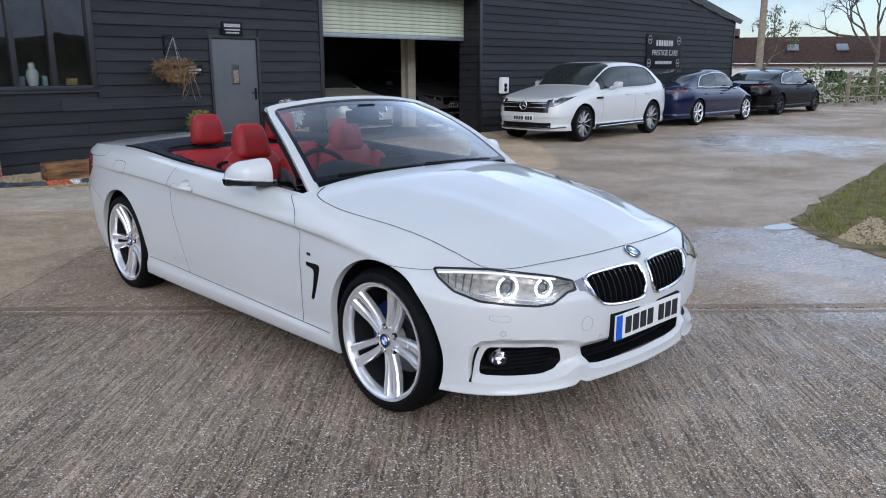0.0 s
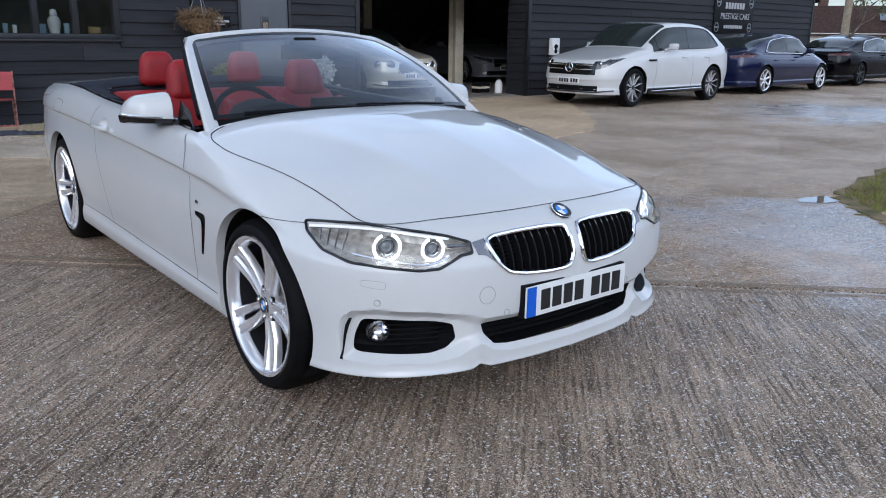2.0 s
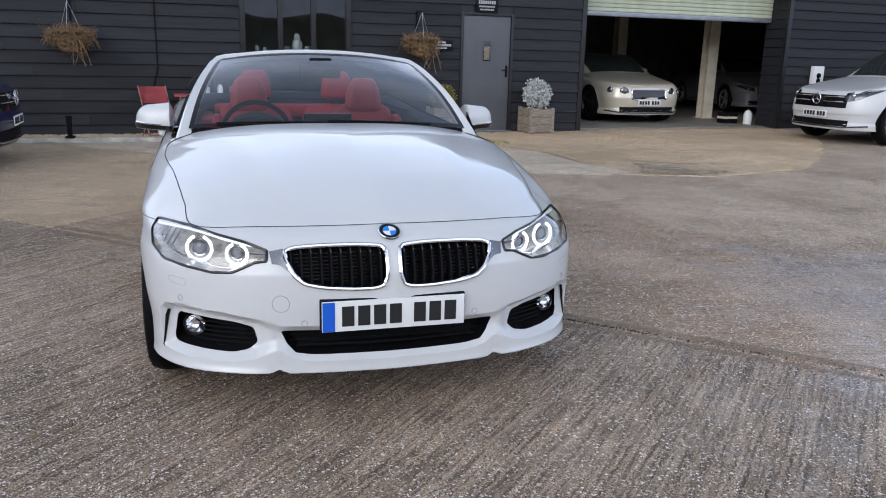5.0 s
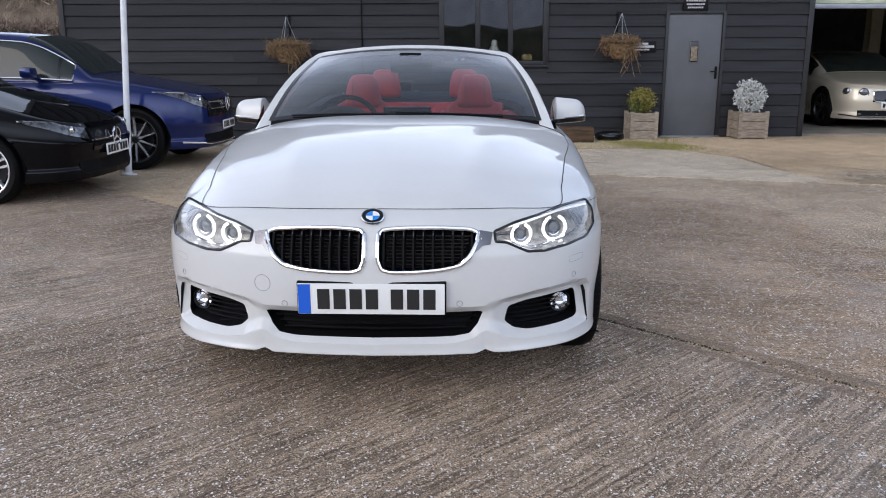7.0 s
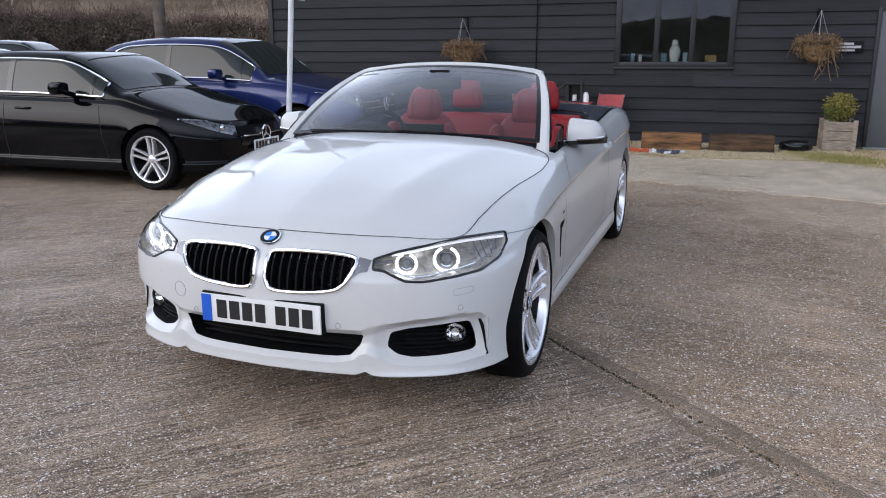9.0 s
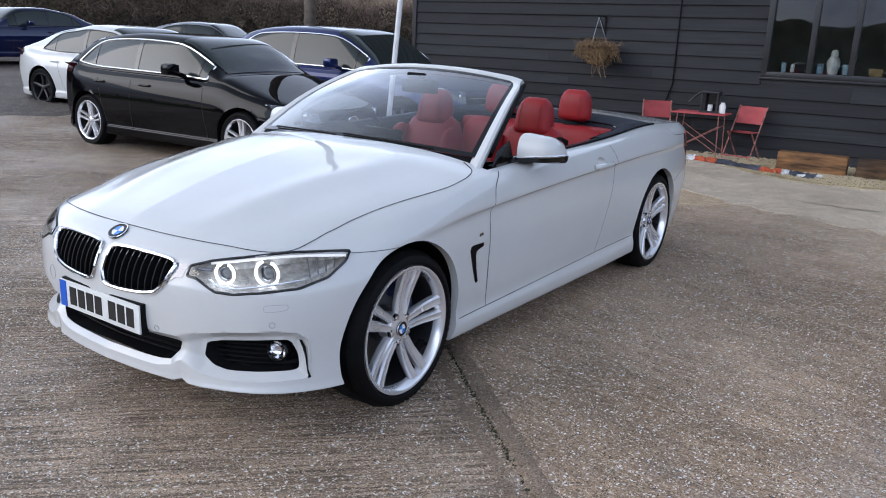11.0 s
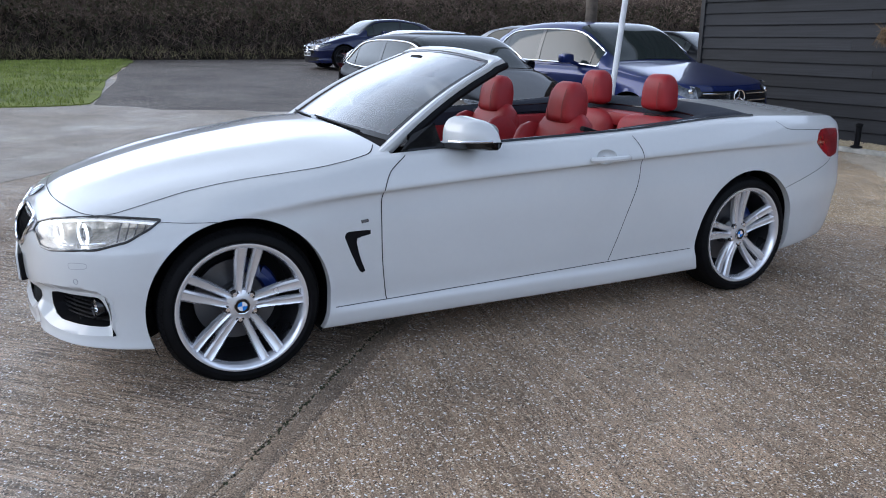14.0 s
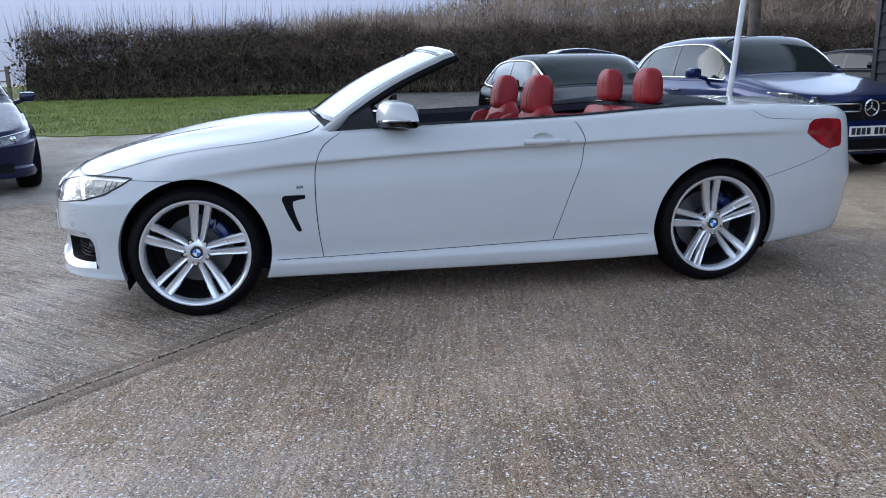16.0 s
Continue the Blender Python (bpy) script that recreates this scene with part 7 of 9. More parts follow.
    add_box(bm, (-hw * 0.66, yf + 0.25, gc + 0.02), (hw * 0.66, yr - 0.3, gc + 0.30), 0.03)
    add_box(bm, (-hw * 0.90, wr + 0.02, gc + 0.02), (hw * 0.90, base - wr - 0.02, gc + 0.28), 0.03)
    for yc in (0, base):
        for sx in (1, -1):
            pr = [(wr * 1.0, sx * (hw - 0.03)), (wr * 1.02, sx * (hw - 0.30)), (0.0, sx * (hw - 0.32))]
            b2 = bmesh.new()
            add_lathe(b2, pr, 28)
            bmesh.ops.translate(b2, verts=b2.verts, vec=(0, yc, rw))
            bmesh.ops.delete(b2, geom=[v for v in b2.verts if v.co.z < gc - 0.02], context="VERTS")
            me = bpy.data.meshes.new("t")
            b2.to_mesh(me)
            b2.free()
            bm.from_mesh(me)
            bpy.data.meshes.remove(me)
    part("underbody", bm, M["black_matt"], car)
    if clad:
        for sx in (1, -1):
            part("sill_cladding", box((sx * (hw - 0.06), wr + 0.02, gc - 0.01), (sx * (hw + 0.012), base - wr - 0.02, gc + 0.10), 0.02), clad, car)
            if strip:
                part("sill_strip", tube([(sx * (hw + 0.014), wr + 0.10, gc + 0.045), (sx * (hw + 0.014), base - wr - 0.08, gc + 0.055)], 0.010, 6), strip, car, "bright metal sill strip")
                part("wing_vent", box((sx * (hw - 0.02), 0.42, belt - 0.165), (sx * (hw + 0.006), 0.66, belt - 0.125), 0.008), M["black_gloss"], car, "black vent trim on the wing")
    wm = wheel_meshes(rw, 0.235, spokes, rim_mat or M["alloy"], twin=twin, spoke_w=spoke_w, ring_mat=ring_mat)
    for yc in (0, base):
        for sx in (1, -1):
            put_wheel(car, wm, pose(sx * (hw - 0.135), yc, rw, 0, 0, 0 if sx > 0 else 180))

    skin = bmesh.new()
    for sx in (1, -1):
        vr = [[skin.verts.new((p.x * sx, p.y, p.z)) for p in row] for row in grid]
        for a, b in zip(vr, vr[1:]):
            for k in range(nr):
                skin.faces.new((a[k], a[k + 1], b[k + 1], b[k]))
    hull = BVHTree.FromBMesh(skin)
    skin.free()

    def on_skin(x, z, back=0.0):
        """The front skin at x and z."""
        hit = hull.ray_cast(Vector((x, yf - 2, z)), Vector((0, 1, 0)))[0]
        return Vector((x, (hit.y if hit is not None and hit.y < 0.6 else yf + 0.3) + back, z))

    def on_side(y, z, sx, lift=0.003):
        hit = hull.ray_cast(Vector((sx * 3, y, z)), Vector((-sx, 0, 0)))[0]
        return None if hit is None else hit + Vector((sx * lift, 0, 0))

    lz = lamp_z or nose - 0.07
    gw_band = grille[0] * 0.9
    for sx in (1, -1):
        if round_lamps:
            for f, rad, dz in ((0.56, 0.092, 0.0), (0.80, 0.075, 0.02)):
                lamp = part("headlight", lathe([(0.0, 0.03), (rad * 0.9, 0.02), (rad, 0.0), (rad, -0.012), (rad * 0.92, -0.018), (rad * 0.86, -0.008)], 24, "y"), M["chrome"], car, "round headlight with a chrome bezel", at=Matrix.Translation(on_skin(sx * hw * f, lz + dz, 0.01)) @ pose(0, 0, 0, 0, 0, sx * (18 if f < 0.7 else 38)))
                part("lamp_bowl", lathe([(rad * 0.86, -0.008), (rad * 0.5, -0.020), (0.0, -0.024)], 24, "y"), M["headlamp"], lamp)
            continue
        rows, brow = [], []
        for f in [lamp_in + (0.88 - lamp_in) * k / 8 for k in range(9)]:
            t = (f - lamp_in) / (0.88 - lamp_in)
            zc = lz + 0.075 * t
            lo_z, hi_z = zc - lamp_h * (0.62 * (1 - t**3.5) + 0.02), zc + lamp_h * (0.42 - 0.12 * t)
            row = [on_skin(sx * hw * f, lo_z + (hi_z - lo_z) * k / 4) + Vector((sx * 0.006 * t, -0.008, 0)) for k in range(5)]
            rows.append(row)
            brow.append(row[-1] + Vector((0, -0.004, -0.012)))
        bm = grid_bm(rows)
        bmesh.ops.recalc_face_normals(bm, faces=bm.faces)
        bmesh.ops.solidify(bm, geom=bm.faces[:], thickness=0.012)
        hl = part("headlight", bm, M["headlamp"], car)
        part("eyebrow_light", tube(brow, 0.007, 6), M["chrome"], hl)
        part("projector", lathe([(0.0, -0.012), (0.02, -0.010), (0.032, 0.0), (0.036, 0.012)], 16, "y"), M["chrome"], hl, at=Matrix.Translation(on_skin(sx * hw * max(0.66, lamp_in + 0.06), lz + 0.01, -0.012)))
        if band:
            rows = [[on_skin(sx * (gw_band + (hw * 0.62 - gw_band) * k / 5), lz - 0.075 + 0.125 * q / 3 + 0.02 * k / 5, -0.006) for k in range(6)] for q in range(4)]
            bm = grid_bm(rows)
            bmesh.ops.recalc_face_normals(bm, faces=bm.faces)
            part("front_panel", bm, M["black_gloss"], car)
    gz = grille_z or nose - 0.14
    gw, gh = grille
    rows = []
    for z in (gz - gh / 2, gz - gh / 4, gz, gz + gh / 4, gz + gh / 2):
        rows.append([on_skin(gw * f, z) + Vector((0, -0.010, 0)) for f in (-1, -0.8, -0.5, 0, 0.5, 0.8, 1)])
    bm = grid_bm(rows)
    bmesh.ops.recalc_face_normals(bm, faces=bm.faces)
    bmesh.ops.solidify(bm, geom=bm.faces[:], thickness=0.012)
    gr = part("grille", bm, M["black_gloss"], car)
    if round_lamps:
        edge_loop = [on_skin(gw * a, gz + gh / 2 * b, -0.012) for a, b in ((-0.86, 1), (-0.4, 1.02), (0, 1.03), (0.4, 1.02), (0.86, 1), (0.97, 0.8), (0.97, -0.6), (0.84, -1), (0.4, -1.03), (0, -1.04), (-0.4, -1.03), (-0.84, -1), (-0.97, -0.6), (-0.97, 0.8))]
        part("grille_frame", tube(edge_loop + edge_loop[:1], 0.014, 6), M["chrome"], gr, "chrome grille frame")
        part("grille_bar", tube([on_skin(0, gz - gh / 2, -0.016), on_skin(0, gz + gh / 2, -0.016)], 0.012, 6), M["chrome"], gr)
    if star:
        c = on_skin(0, gz, -0.035)
        bm = bmesh.new()
        ring = [c + Vector((math.cos(a) * 0.085, 0, math.sin(a) * 0.085)) for a in [k * math.tau / 24 for k in range(25)]]
        add_tube(bm, ring, 0.010, 6, False)
        for dz in ((0.045, -0.035) if band else (0.0,)):
            for s2 in (1, -1):
                add_tube(bm, [on_skin(s2 * gw * f, gz + dz, -0.028) for f in (0.92, 0.75, 0.58, 0.42, 0.25)], 0.008, 6)
        part("badge_ring", bm, M["chrome"], gr)
        bm = bmesh.new()
        for k in range(3):
            a = math.pi / 2 + k * math.tau / 3
            add_tube(bm, [c, c + Vector((math.cos(a) * 0.082, 0, math.sin(a) * 0.082))], [0.012, 0.004], 5)
        part("badge_spokes", bm, M["chrome"], gr)
    # lower intake
    rows = []
    for z in (gc + 0.06, gc + 0.11, gc + 0.16):
        rows.append([on_skin(hw * 0.64 * f, z) + Vector((0, -0.008, 0)) for f in (-1, -0.85, -0.6, -0.3, 0, 0.3, 0.6, 0.85, 1)])
    bm = grid_bm(rows)
    bmesh.ops.recalc_face_normals(bm, faces=bm.faces)
    bmesh.ops.solidify(bm, geom=bm.faces[:], thickness=0.01)
    part("lower_intake", bm, M["black_matt"], car)
    if bars:
        p = on_skin(0, gc + 0.25, -0.02)
        number_bars(car, 0.52, 0.11, Matrix.Translation(p))
    # rear lamps
    rz = rear_lamp_z or deck - 0.10

    def on_tail(x, z):
        hit = hull.ray_cast(Vector((x, yr + 2, z)), Vector((0, -1, 0)))[0]
        return Vector((x, hit.y if hit is not None and hit.y > base else yr - 0.3, z))

    for sx in (1, -1):
        rows = [[on_tail(sx * hw * f, z + (f - 0.7) * 0.03) + Vector((sx * 0.008, 0.010, 0)) for f in (0.45, 0.55, 0.65, 0.75, 0.84, 0.90)] for z in (rz - 0.055, rz, rz + 0.055)]
        bm = grid_bm(rows)
        bmesh.ops.recalc_face_normals(bm, faces=bm.faces)
        bmesh.ops.solidify(bm, geom=bm.faces[:], thickness=0.012)
        part("tail_light", bm, M["dark_red_lens"], car)
    number_bars(car, 0.52, 0.11, Matrix.Translation((0, yr + 0.012, gc + 0.42)) @ pose(0, 0, 0, 0, 0, 180))
    # door joints, handles, mirrors, window trim
    edge_at = lambda y: min(edge, key=lambda p: abs(p.y - y) if p.x > hw * 0.4 else 9)
    for sx in (1, -1):
        for y in (side_glass[0] + 0.98, side_glass[0] + 1.85):
            bm = bmesh.new()
            hp = [on_side(y + dy, belt - 0.10, sx, o) for dy, o in ((-0.11, 0.004), (-0.06, 0.022), (0.04, 0.022), (0.09, 0.004))]
            add_tube(bm, [p for p in hp if p is not None], 0.013, 6)
            part("door_handle", bm, paint_mat, car)
        if mirror:
            bm = bmesh.new()
            ym = side_glass[0] + 0.02
            add_box(bm, (sx * (hw - 0.01), ym + 0.27, belt + 0.055), (sx * (hw + 0.17), ym + 0.41, belt + 0.18), 0.045)
            add_tube(bm, [(sx * (hw - 0.16), ym + 0.30, belt + 0.02), (sx * (hw + 0.03), ym + 0.33, belt + 0.08)], 0.028, 6)
            part("door_mirror", bm, paint_mat, car)
        b_y = s0 + (s1 - s0) * 0.53
        for y0, y1 in ((s0 - 0.02, s0 - 0.10), (b_y, b_y), (s1 - 0.45, s1 - 0.62)):
            ln = [on_side(y0 + (y1 - y0) * k / 10, belt - 0.06 - (belt - gc - 0.16) * k / 10, sx, 0.002) for k in range(11)]
            ln = [p for p in ln if p is not None and math.hypot(p.y - base, p.z - rw) > wr + 0.02]
            if len(ln) > 2:
                part("door_gap", grid_bm([[p + Vector((0, -0.003, 0)), p + Vector((0, 0.003, 0))] for p in ln]), M["gap"], car, smooth=False)
    if lip:
        pts = [on_skin(hw * f, gc + 0.045 + 0.10 * max(0, abs(f) - 0.62) ** 0.8, -0.02) for f in [-0.88 + 1.76 * k / 24 for k in range(25)]]
        part("front_lip", tube(pts, 0.013, 6), lip, car)
    return car


M["headlamp"] = mat("headlamp_unit", (0.11, 0.115, 0.125), rough=0.1, metal=0.5, vary=0.5, scale=26, coat=1.0)


def place_car(wheel, theta, W, side=-1):
    """Pose of a car from the ground under its front wheel nearest the yard, and its heading in degrees from +x. side: -1 right wheel, 1 left wheel."""
    h = Vector((math.cos(radians(theta)), math.sin(radians(theta))))
    r = Vector((h.y, -h.x))
    c = Vector(wheel[:2]) + r * (W / 2 - 0.13) * side
    return pose(c.x, c.y, wheel[2] if len(wheel) > 2 else ground_z(c.x, c.y), 0, 0, theta + 90)


SUV = dict(L=4.76, W=1.88, H=1.62, base=2.87, front=0.87, rw=0.365, nose=0.86, belt=1.02, cowl=0.50, ws_top=1.35, roof_end=2.75, tail_top=3.65, deck=1.14,
           side_glass=(0.74, 3.15), spokes=10, lamp_h=0.15, grille=(0.56, 0.27), lamp_in=0.60, lamp_z=0.80, grille_z=0.74, band=True, lip=M["chrome"], spoke_w=0.020, ring_mat=M["dark_alloy"])
parked_car(place_car((10.35, 7.32), 184, 1.88, 1), "white electric sport utility car with black grille, beside a wall charger", M["white_paint"], rim_mat=M["alloy"], clad=M["black_gloss"], strip=M["chrome"], **{**SUV, "lip": M["satin_metal"]})
parked_car(place_car((-3.62, 5.82), 2, 1.88, -1), "dark blue electric sport utility car with chrome window trim", M["royal_paint"], trim=M["chrome"], **SUV)
SALOON = dict(L=4.69, W=1.85, H=1.44, base=2.875, front=0.84, rw=0.335, nose=0.66, belt=0.90, cowl=0.42, ws_top=1.30, roof_end=2.10, tail_top=3.45, deck=1.02, side_glass=(0.62, 2.85), star=False, grille=(0.2, 0.02))
parked_car(place_car((19.0, 8.05), 2, 1.85, -1), "deep blue electric saloon with a fastback tail", M["navy_paint"], spokes=7, trim=M["chrome"], **SALOON)
parked_car(place_car((25.0, 8.5), 2, 1.95, -1), "black electric saloon with black wheels", M["black_paint"], spokes=7, rim_mat=M["dark_alloy"], trim=M["chrome"], **{**SALOON, "L": 4.98, "W": 1.95, "base": 2.96})
HATCH = dict(lamp_z=0.64, lamp_h=0.13, L=4.42, W=1.80, H=1.44, base=2.73, front=0.86, rw=0.325, nose=0.69, belt=0.93, cowl=0.42, ws_top=1.25, roof_end=2.55, tail_top=3.35, deck=1.06, side_glass=(0.62, 2.95), spokes=5, twin=True, trim=None)
parked_car(place_car((-4.01, 3.48), 2, 1.80, -1), "black five-door hatchback with chrome window line and five-spoke wheels", M["black_paint"], **{**HATCH, "trim": M["chrome"]})
parked_car(place_car((-8.1, 5.35), 5, 1.85, -1), "white fastback electric car on the gravel", M["white_paint"], **{**SALOON, "rim_mat": M["dark_alloy"]})
parked_car(place_car((-17.97, 7.35), -88, 1.81, 1), "navy blue saloon with black wheels, parked by the far hedge", M["navy_paint"], rim_mat=M["dark_alloy"], L=4.69, W=1.81, H=1.44, base=2.84, front=0.80, nose=0.70, cowl=0.5)
parked_car(place_car((-13.0, 11.5), 20, 1.85, -1), "grey blue saloon on the gravel lot", M["grey_paint"], L=4.7)
parked_car(place_car((-10.0, 13.5), 15, 1.85, -1), "dark hatchback on the gravel lot", M["black_paint"], **HATCH)
parked_car(place_car((-5.6, 14.5), 20, 1.85, -1), "white saloon behind the workshop corner", M["white_paint"], L=4.7)
parked_car(place_car((-5.0, -2.6), 24, 1.85, 1), "deep blue electric saloon on the concrete", M["navy_paint"], spokes=7, **SALOON)
parked_car(place_car((7.17, 12.1), -89, 1.94, -1), "champagne silver grand tourer inside the workshop", M["silver_paint"], L=4.81, W=1.94, H=1.43, base=2.75, front=0.90, rw=0.36, nose=0.78, cowl=0.46, ws_top=1.28, lip=M["satin_metal"], star=False, grille=(0.40, 0.20), grille_z=0.60, rim_mat=M["dark_alloy"], lamp_z=0.66, round_lamps=True)
parked_car(place_car((12.3, 14.6), -100, 1.90, -1), "dark grey saloon inside the workshop", M["grey_paint"], L=4.9, W=1.90)

# ---- things along the workshop wall ----
def leaf_clump(n, centre, spread, size, rnd, droop=0.0, flat=0.25):
    """Many small bent leaves round a centre, as one mesh."""
    vs, fs = [], []
    for _ in range(n):
        while True:
            p = Vector((rnd.uniform(-1, 1), rnd.uniform(-1, 1), rnd.uniform(-1, 1)))
            if 0.15 < p.length < 1:
                break
        p = Vector((p.x * spread[0], p.y * spread[1], p.z * spread[2])) + Vector(centre)
        d = Vector((rnd.gauss(0, 1), rnd.gauss(0, 1), rnd.gauss(0, 1) - droop)).normalized()
        s = d.cross(Vector((rnd.gauss(0, 1), rnd.gauss(0, 1), rnd.gauss(0, 1)))).normalized()
        ln = size * rnd.uniform(0.5, 1.4)
        b = len(vs)
        vs += [p, p + d * ln * 0.5 + s * ln * flat, p + d * ln + Vector((0, 0, -droop * ln * 0.3)), p + d * ln * 0.5 - s * ln * flat]
        fs.append((b, b + 1, b + 2, b + 3))
    return vs, fs


def raw_mesh(name, vs, fs, material):
    me = bpy.data.meshes.new(name)
    me.from_pydata([tuple(v) for v in vs], [], fs)
    me.materials.append(material)
    return me


def raw_part(name, vs, fs, material, parent=None, label="", kind=""):
    ob = new(name, raw_mesh(name, vs, fs, material))
    if parent is not None:
        ob.parent = parent
    if label:
        ob["label"] = label
    if kind:
        ob["kind"] = kind
    return ob


def on_wall(x, z, out=0.0):
    return WALL @ pose(x, -out, z)


def hanging_basket(x, z, seed):
    """A wire basket of dry trailing plants on a wall bracket."""
    rnd = random.Random(seed)
    b = empty("hanging_basket", on_wall(x, z), "hanging basket of dead brown trailing plants on a wall bracket", "hanging basket", "hanging baskets")
    br = bmesh.new()
    add_box(br, (-0.015, -0.04, 0.30), (0.015, -0.03, 0.62))
    add_tube(br, [(0, -0.035, 0.58), (0, -0.20, 0.60), (0, -0.36, 0.585)], 0.007, 6)
    add_tube(br, [(0, -0.035, 0.36), (0, -0.18, 0.50), (0, -0.33, 0.585)], 0.006, 6)
    part("bracket", br, M["black_matt"], b)
    for k in range(3):
        a = k * math.tau / 3 + 0.4
        part("chain", tube([(0, -0.34, 0.58), (0.19 * math.cos(a), -0.34 + 0.19 * math.sin(a), 0.10)], 0.004, 5), M["sheet_metal"], b)
    bowl = lathe([(0.02, -0.20), (0.12, -0.17), (0.18, -0.08), (0.20, 0.05)], 20, "z")
    bmesh.ops.translate(bowl, verts=bowl.verts, vec=(0, -0.34, 0.05))
    part("basket", bowl, M["terracotta"], b)
    vs, fs = leaf_clump(3200, (0, -0.34, 0.09), (0.36, 0.30, 0.19), 0.036, rnd, 0.3, 0.12)
    v2, f2 = leaf_clump(420, (0.06, -0.36, -0.05), (0.22, 0.18, 0.13), 0.04, rnd, 1.0, 0.08)
    fs += [tuple(i + len(vs) for i in f) for f in f2]
    raw_part("dry_foliage", vs + v2, fs, M["terracotta"], b)
    tw = bmesh.new()
    for _ in range(170):
        a = rnd.uniform(0, math.tau)
        r = rnd.uniform(0.2, 0.43)
        e = Vector((r * math.cos(a), -0.34 + r * 0.8 * math.sin(a), rnd.uniform(-0.10, 0.27)))
        add_tube(tw, [(0.1 * math.cos(a), -0.34 + 0.1 * math.sin(a), 0.10), (e.x * 0.7, e.y, 0.16), tuple(e)], [0.005, 0.004, 0.002], 4, False)
    for k in range(7):
        x1, z1 = rnd.uniform(0.02, 0.30), rnd.uniform(-0.40, -0.16)
        add_tube(tw, spline([(x1 * 0.4, -0.42, 0.08), (x1 * 0.7, -0.56, 0.02), (x1 + rnd.uniform(-0.05, 0.05), -0.58, z1 * 0.5), (x1 + rnd.uniform(-0.08, 0.10), -0.57, z1)], 9), 0.005, 4, False)
    part("trailing_growth", tw, M["terracotta"], b)
    return b


hanging_basket(-2.58, 1.36, 4)
hanging_basket(2.72, 1.40, 9)


def planter(x, w, h, seed, leaf, label, tall):
    """A square timber planter of boards, with a bushy plant."""
    rnd = random.Random(seed)
    p = empty("planter", WALL @ pose(x, -0.34, 0), label, "planter", "planters by the door")
    hw = w / 2
    n = 3
    for side in range(4):
        for k in range(n):
            z0 = 0.02 + (h - 0.04) * k / n
            part("board", box((-hw + 0.01, -hw - 0.022, z0 + 0.004), (hw - 0.01, -hw, z0 + (h - 0.04) / n - 0.004), 0.004), M["planter_wood"], p, at=pose(0, 0, 0, 0, 0, side * 90))
        part("corner_post", box((-hw - 0.024, -hw - 0.024, 0.0), (-hw + 0.035, -hw + 0.035, h), 0.004), M["planter_wood"], p, at=pose(0, 0, 0, 0, 0, side * 90))
    part("soil", box((-hw + 0.002, -hw + 0.002, 0.05), (hw - 0.002, hw - 0.002, h - 0.05)), M["soil"], p, smooth=False)
    st = bmesh.new()
    for _ in range(22):
        a, r = rnd.uniform(0, math.tau), rnd.uniform(0.03, hw * 0.8)
        add_tube(st, [(r * 0.3 * math.cos(a), r * 0.3 * math.sin(a), h - 0.06), (r * math.cos(a), r * math.sin(a), h + tall * rnd.uniform(0.5, 0.9))], [0.006, 0.003], 4, False)
    part("stems", st, M["trunk"], p)
    vs, fs = leaf_clump(1900, (0, 0, h + tall * 0.45), (hw * 1.12, hw * 1.0, tall * 0.55), 0.050 if leaf != "leaf_silver" else 0.062, rnd, 0.1, 0.15)
    raw_part("foliage", vs, fs, M[leaf], p)
    if leaf != "leaf_silver":
        vs, fs = leaf_clump(700, (-hw * 0.3, 0, h + tall * 0.32), (hw * 0.95, hw, tall * 0.42), 0.045, rnd, 0.1, 0.18)
        raw_part("green_foliage", vs, fs, M["leaf"], p)
    return p


planter(3.11, 0.40, 0.45, 2, "leaf_yellow", "weathered timber planter with a yellow green shrub", 0.38)
planter(4.87, 0.44, 0.45, 3, "leaf_silver", "weathered timber planter with a silver leaved plant", 0.50)


def sleeper(x, y, ln, seed, material, label):
    rnd = random.Random(seed)
    bm = box((-ln / 2, -0.12, 0), (ln / 2, 0.12, 0.235), 0.012)
    bmesh.ops.subdivide_edges(bm, edges=[e for e in bm.edges if e.calc_length() > 0.3], cuts=8)
    for v in bm.verts:
        v.co += Vector((rnd.uniform(-1, 1) * 0.004, rnd.uniform(-1, 1) * 0.007, rnd.uniform(-1, 1) * 0.006 if v.co.z > 0.1 else 0))
    ob = part("timber_sleeper", bm, material, at=pose(x, y, 0.012, 0, 0, WALL_A))
    tagged(ob, label, "sleeper", "timber sleepers")


M["tarred_sleeper"] = mat("tarred_sleeper", (0.016, 0.014, 0.013), rough=0.8, vary=0.3, scale=6, second=(0.13, 0.075, 0.04), grain=0.8, grain_scale=60, stretch=(0.5, 1, 3), spec=0.2)
sleeper(0.84, 8.86, 0.85, 1, M["sleeper"], "old cracked orange brown timber sleeper lying along the wall")
sleeper(1.81, 8.91, 0.88, 2, M["tarred_sleeper"], "old tarred almost black timber sleeper lying along the wall")
sack = bmesh.new()
bmesh.ops.create_icosphere(sack, subdivisions=4, radius=1.0)
for v in sack.verts:
    q = v.co.copy()
    f = 1 + 0.13 * noise.noise(q * 2.1) + 0.05 * noise.noise(q * 6.0)
    v.co = Vector((math.copysign(abs(q.x) ** 0.7, q.x) * 0.22 * f, math.copysign(abs(q.y) ** 0.7, q.y) * 0.14 * f, max(-0.068, math.copysign(abs(q.z) ** 0.8, q.z) * 0.085 * f)))
tagged(part("rubbish_sack", sack, M["black_gloss"], at=WALL @ pose(2.52, -0.72, 0.082)), "crumpled shiny black plastic sack lying on gravel", "sack")

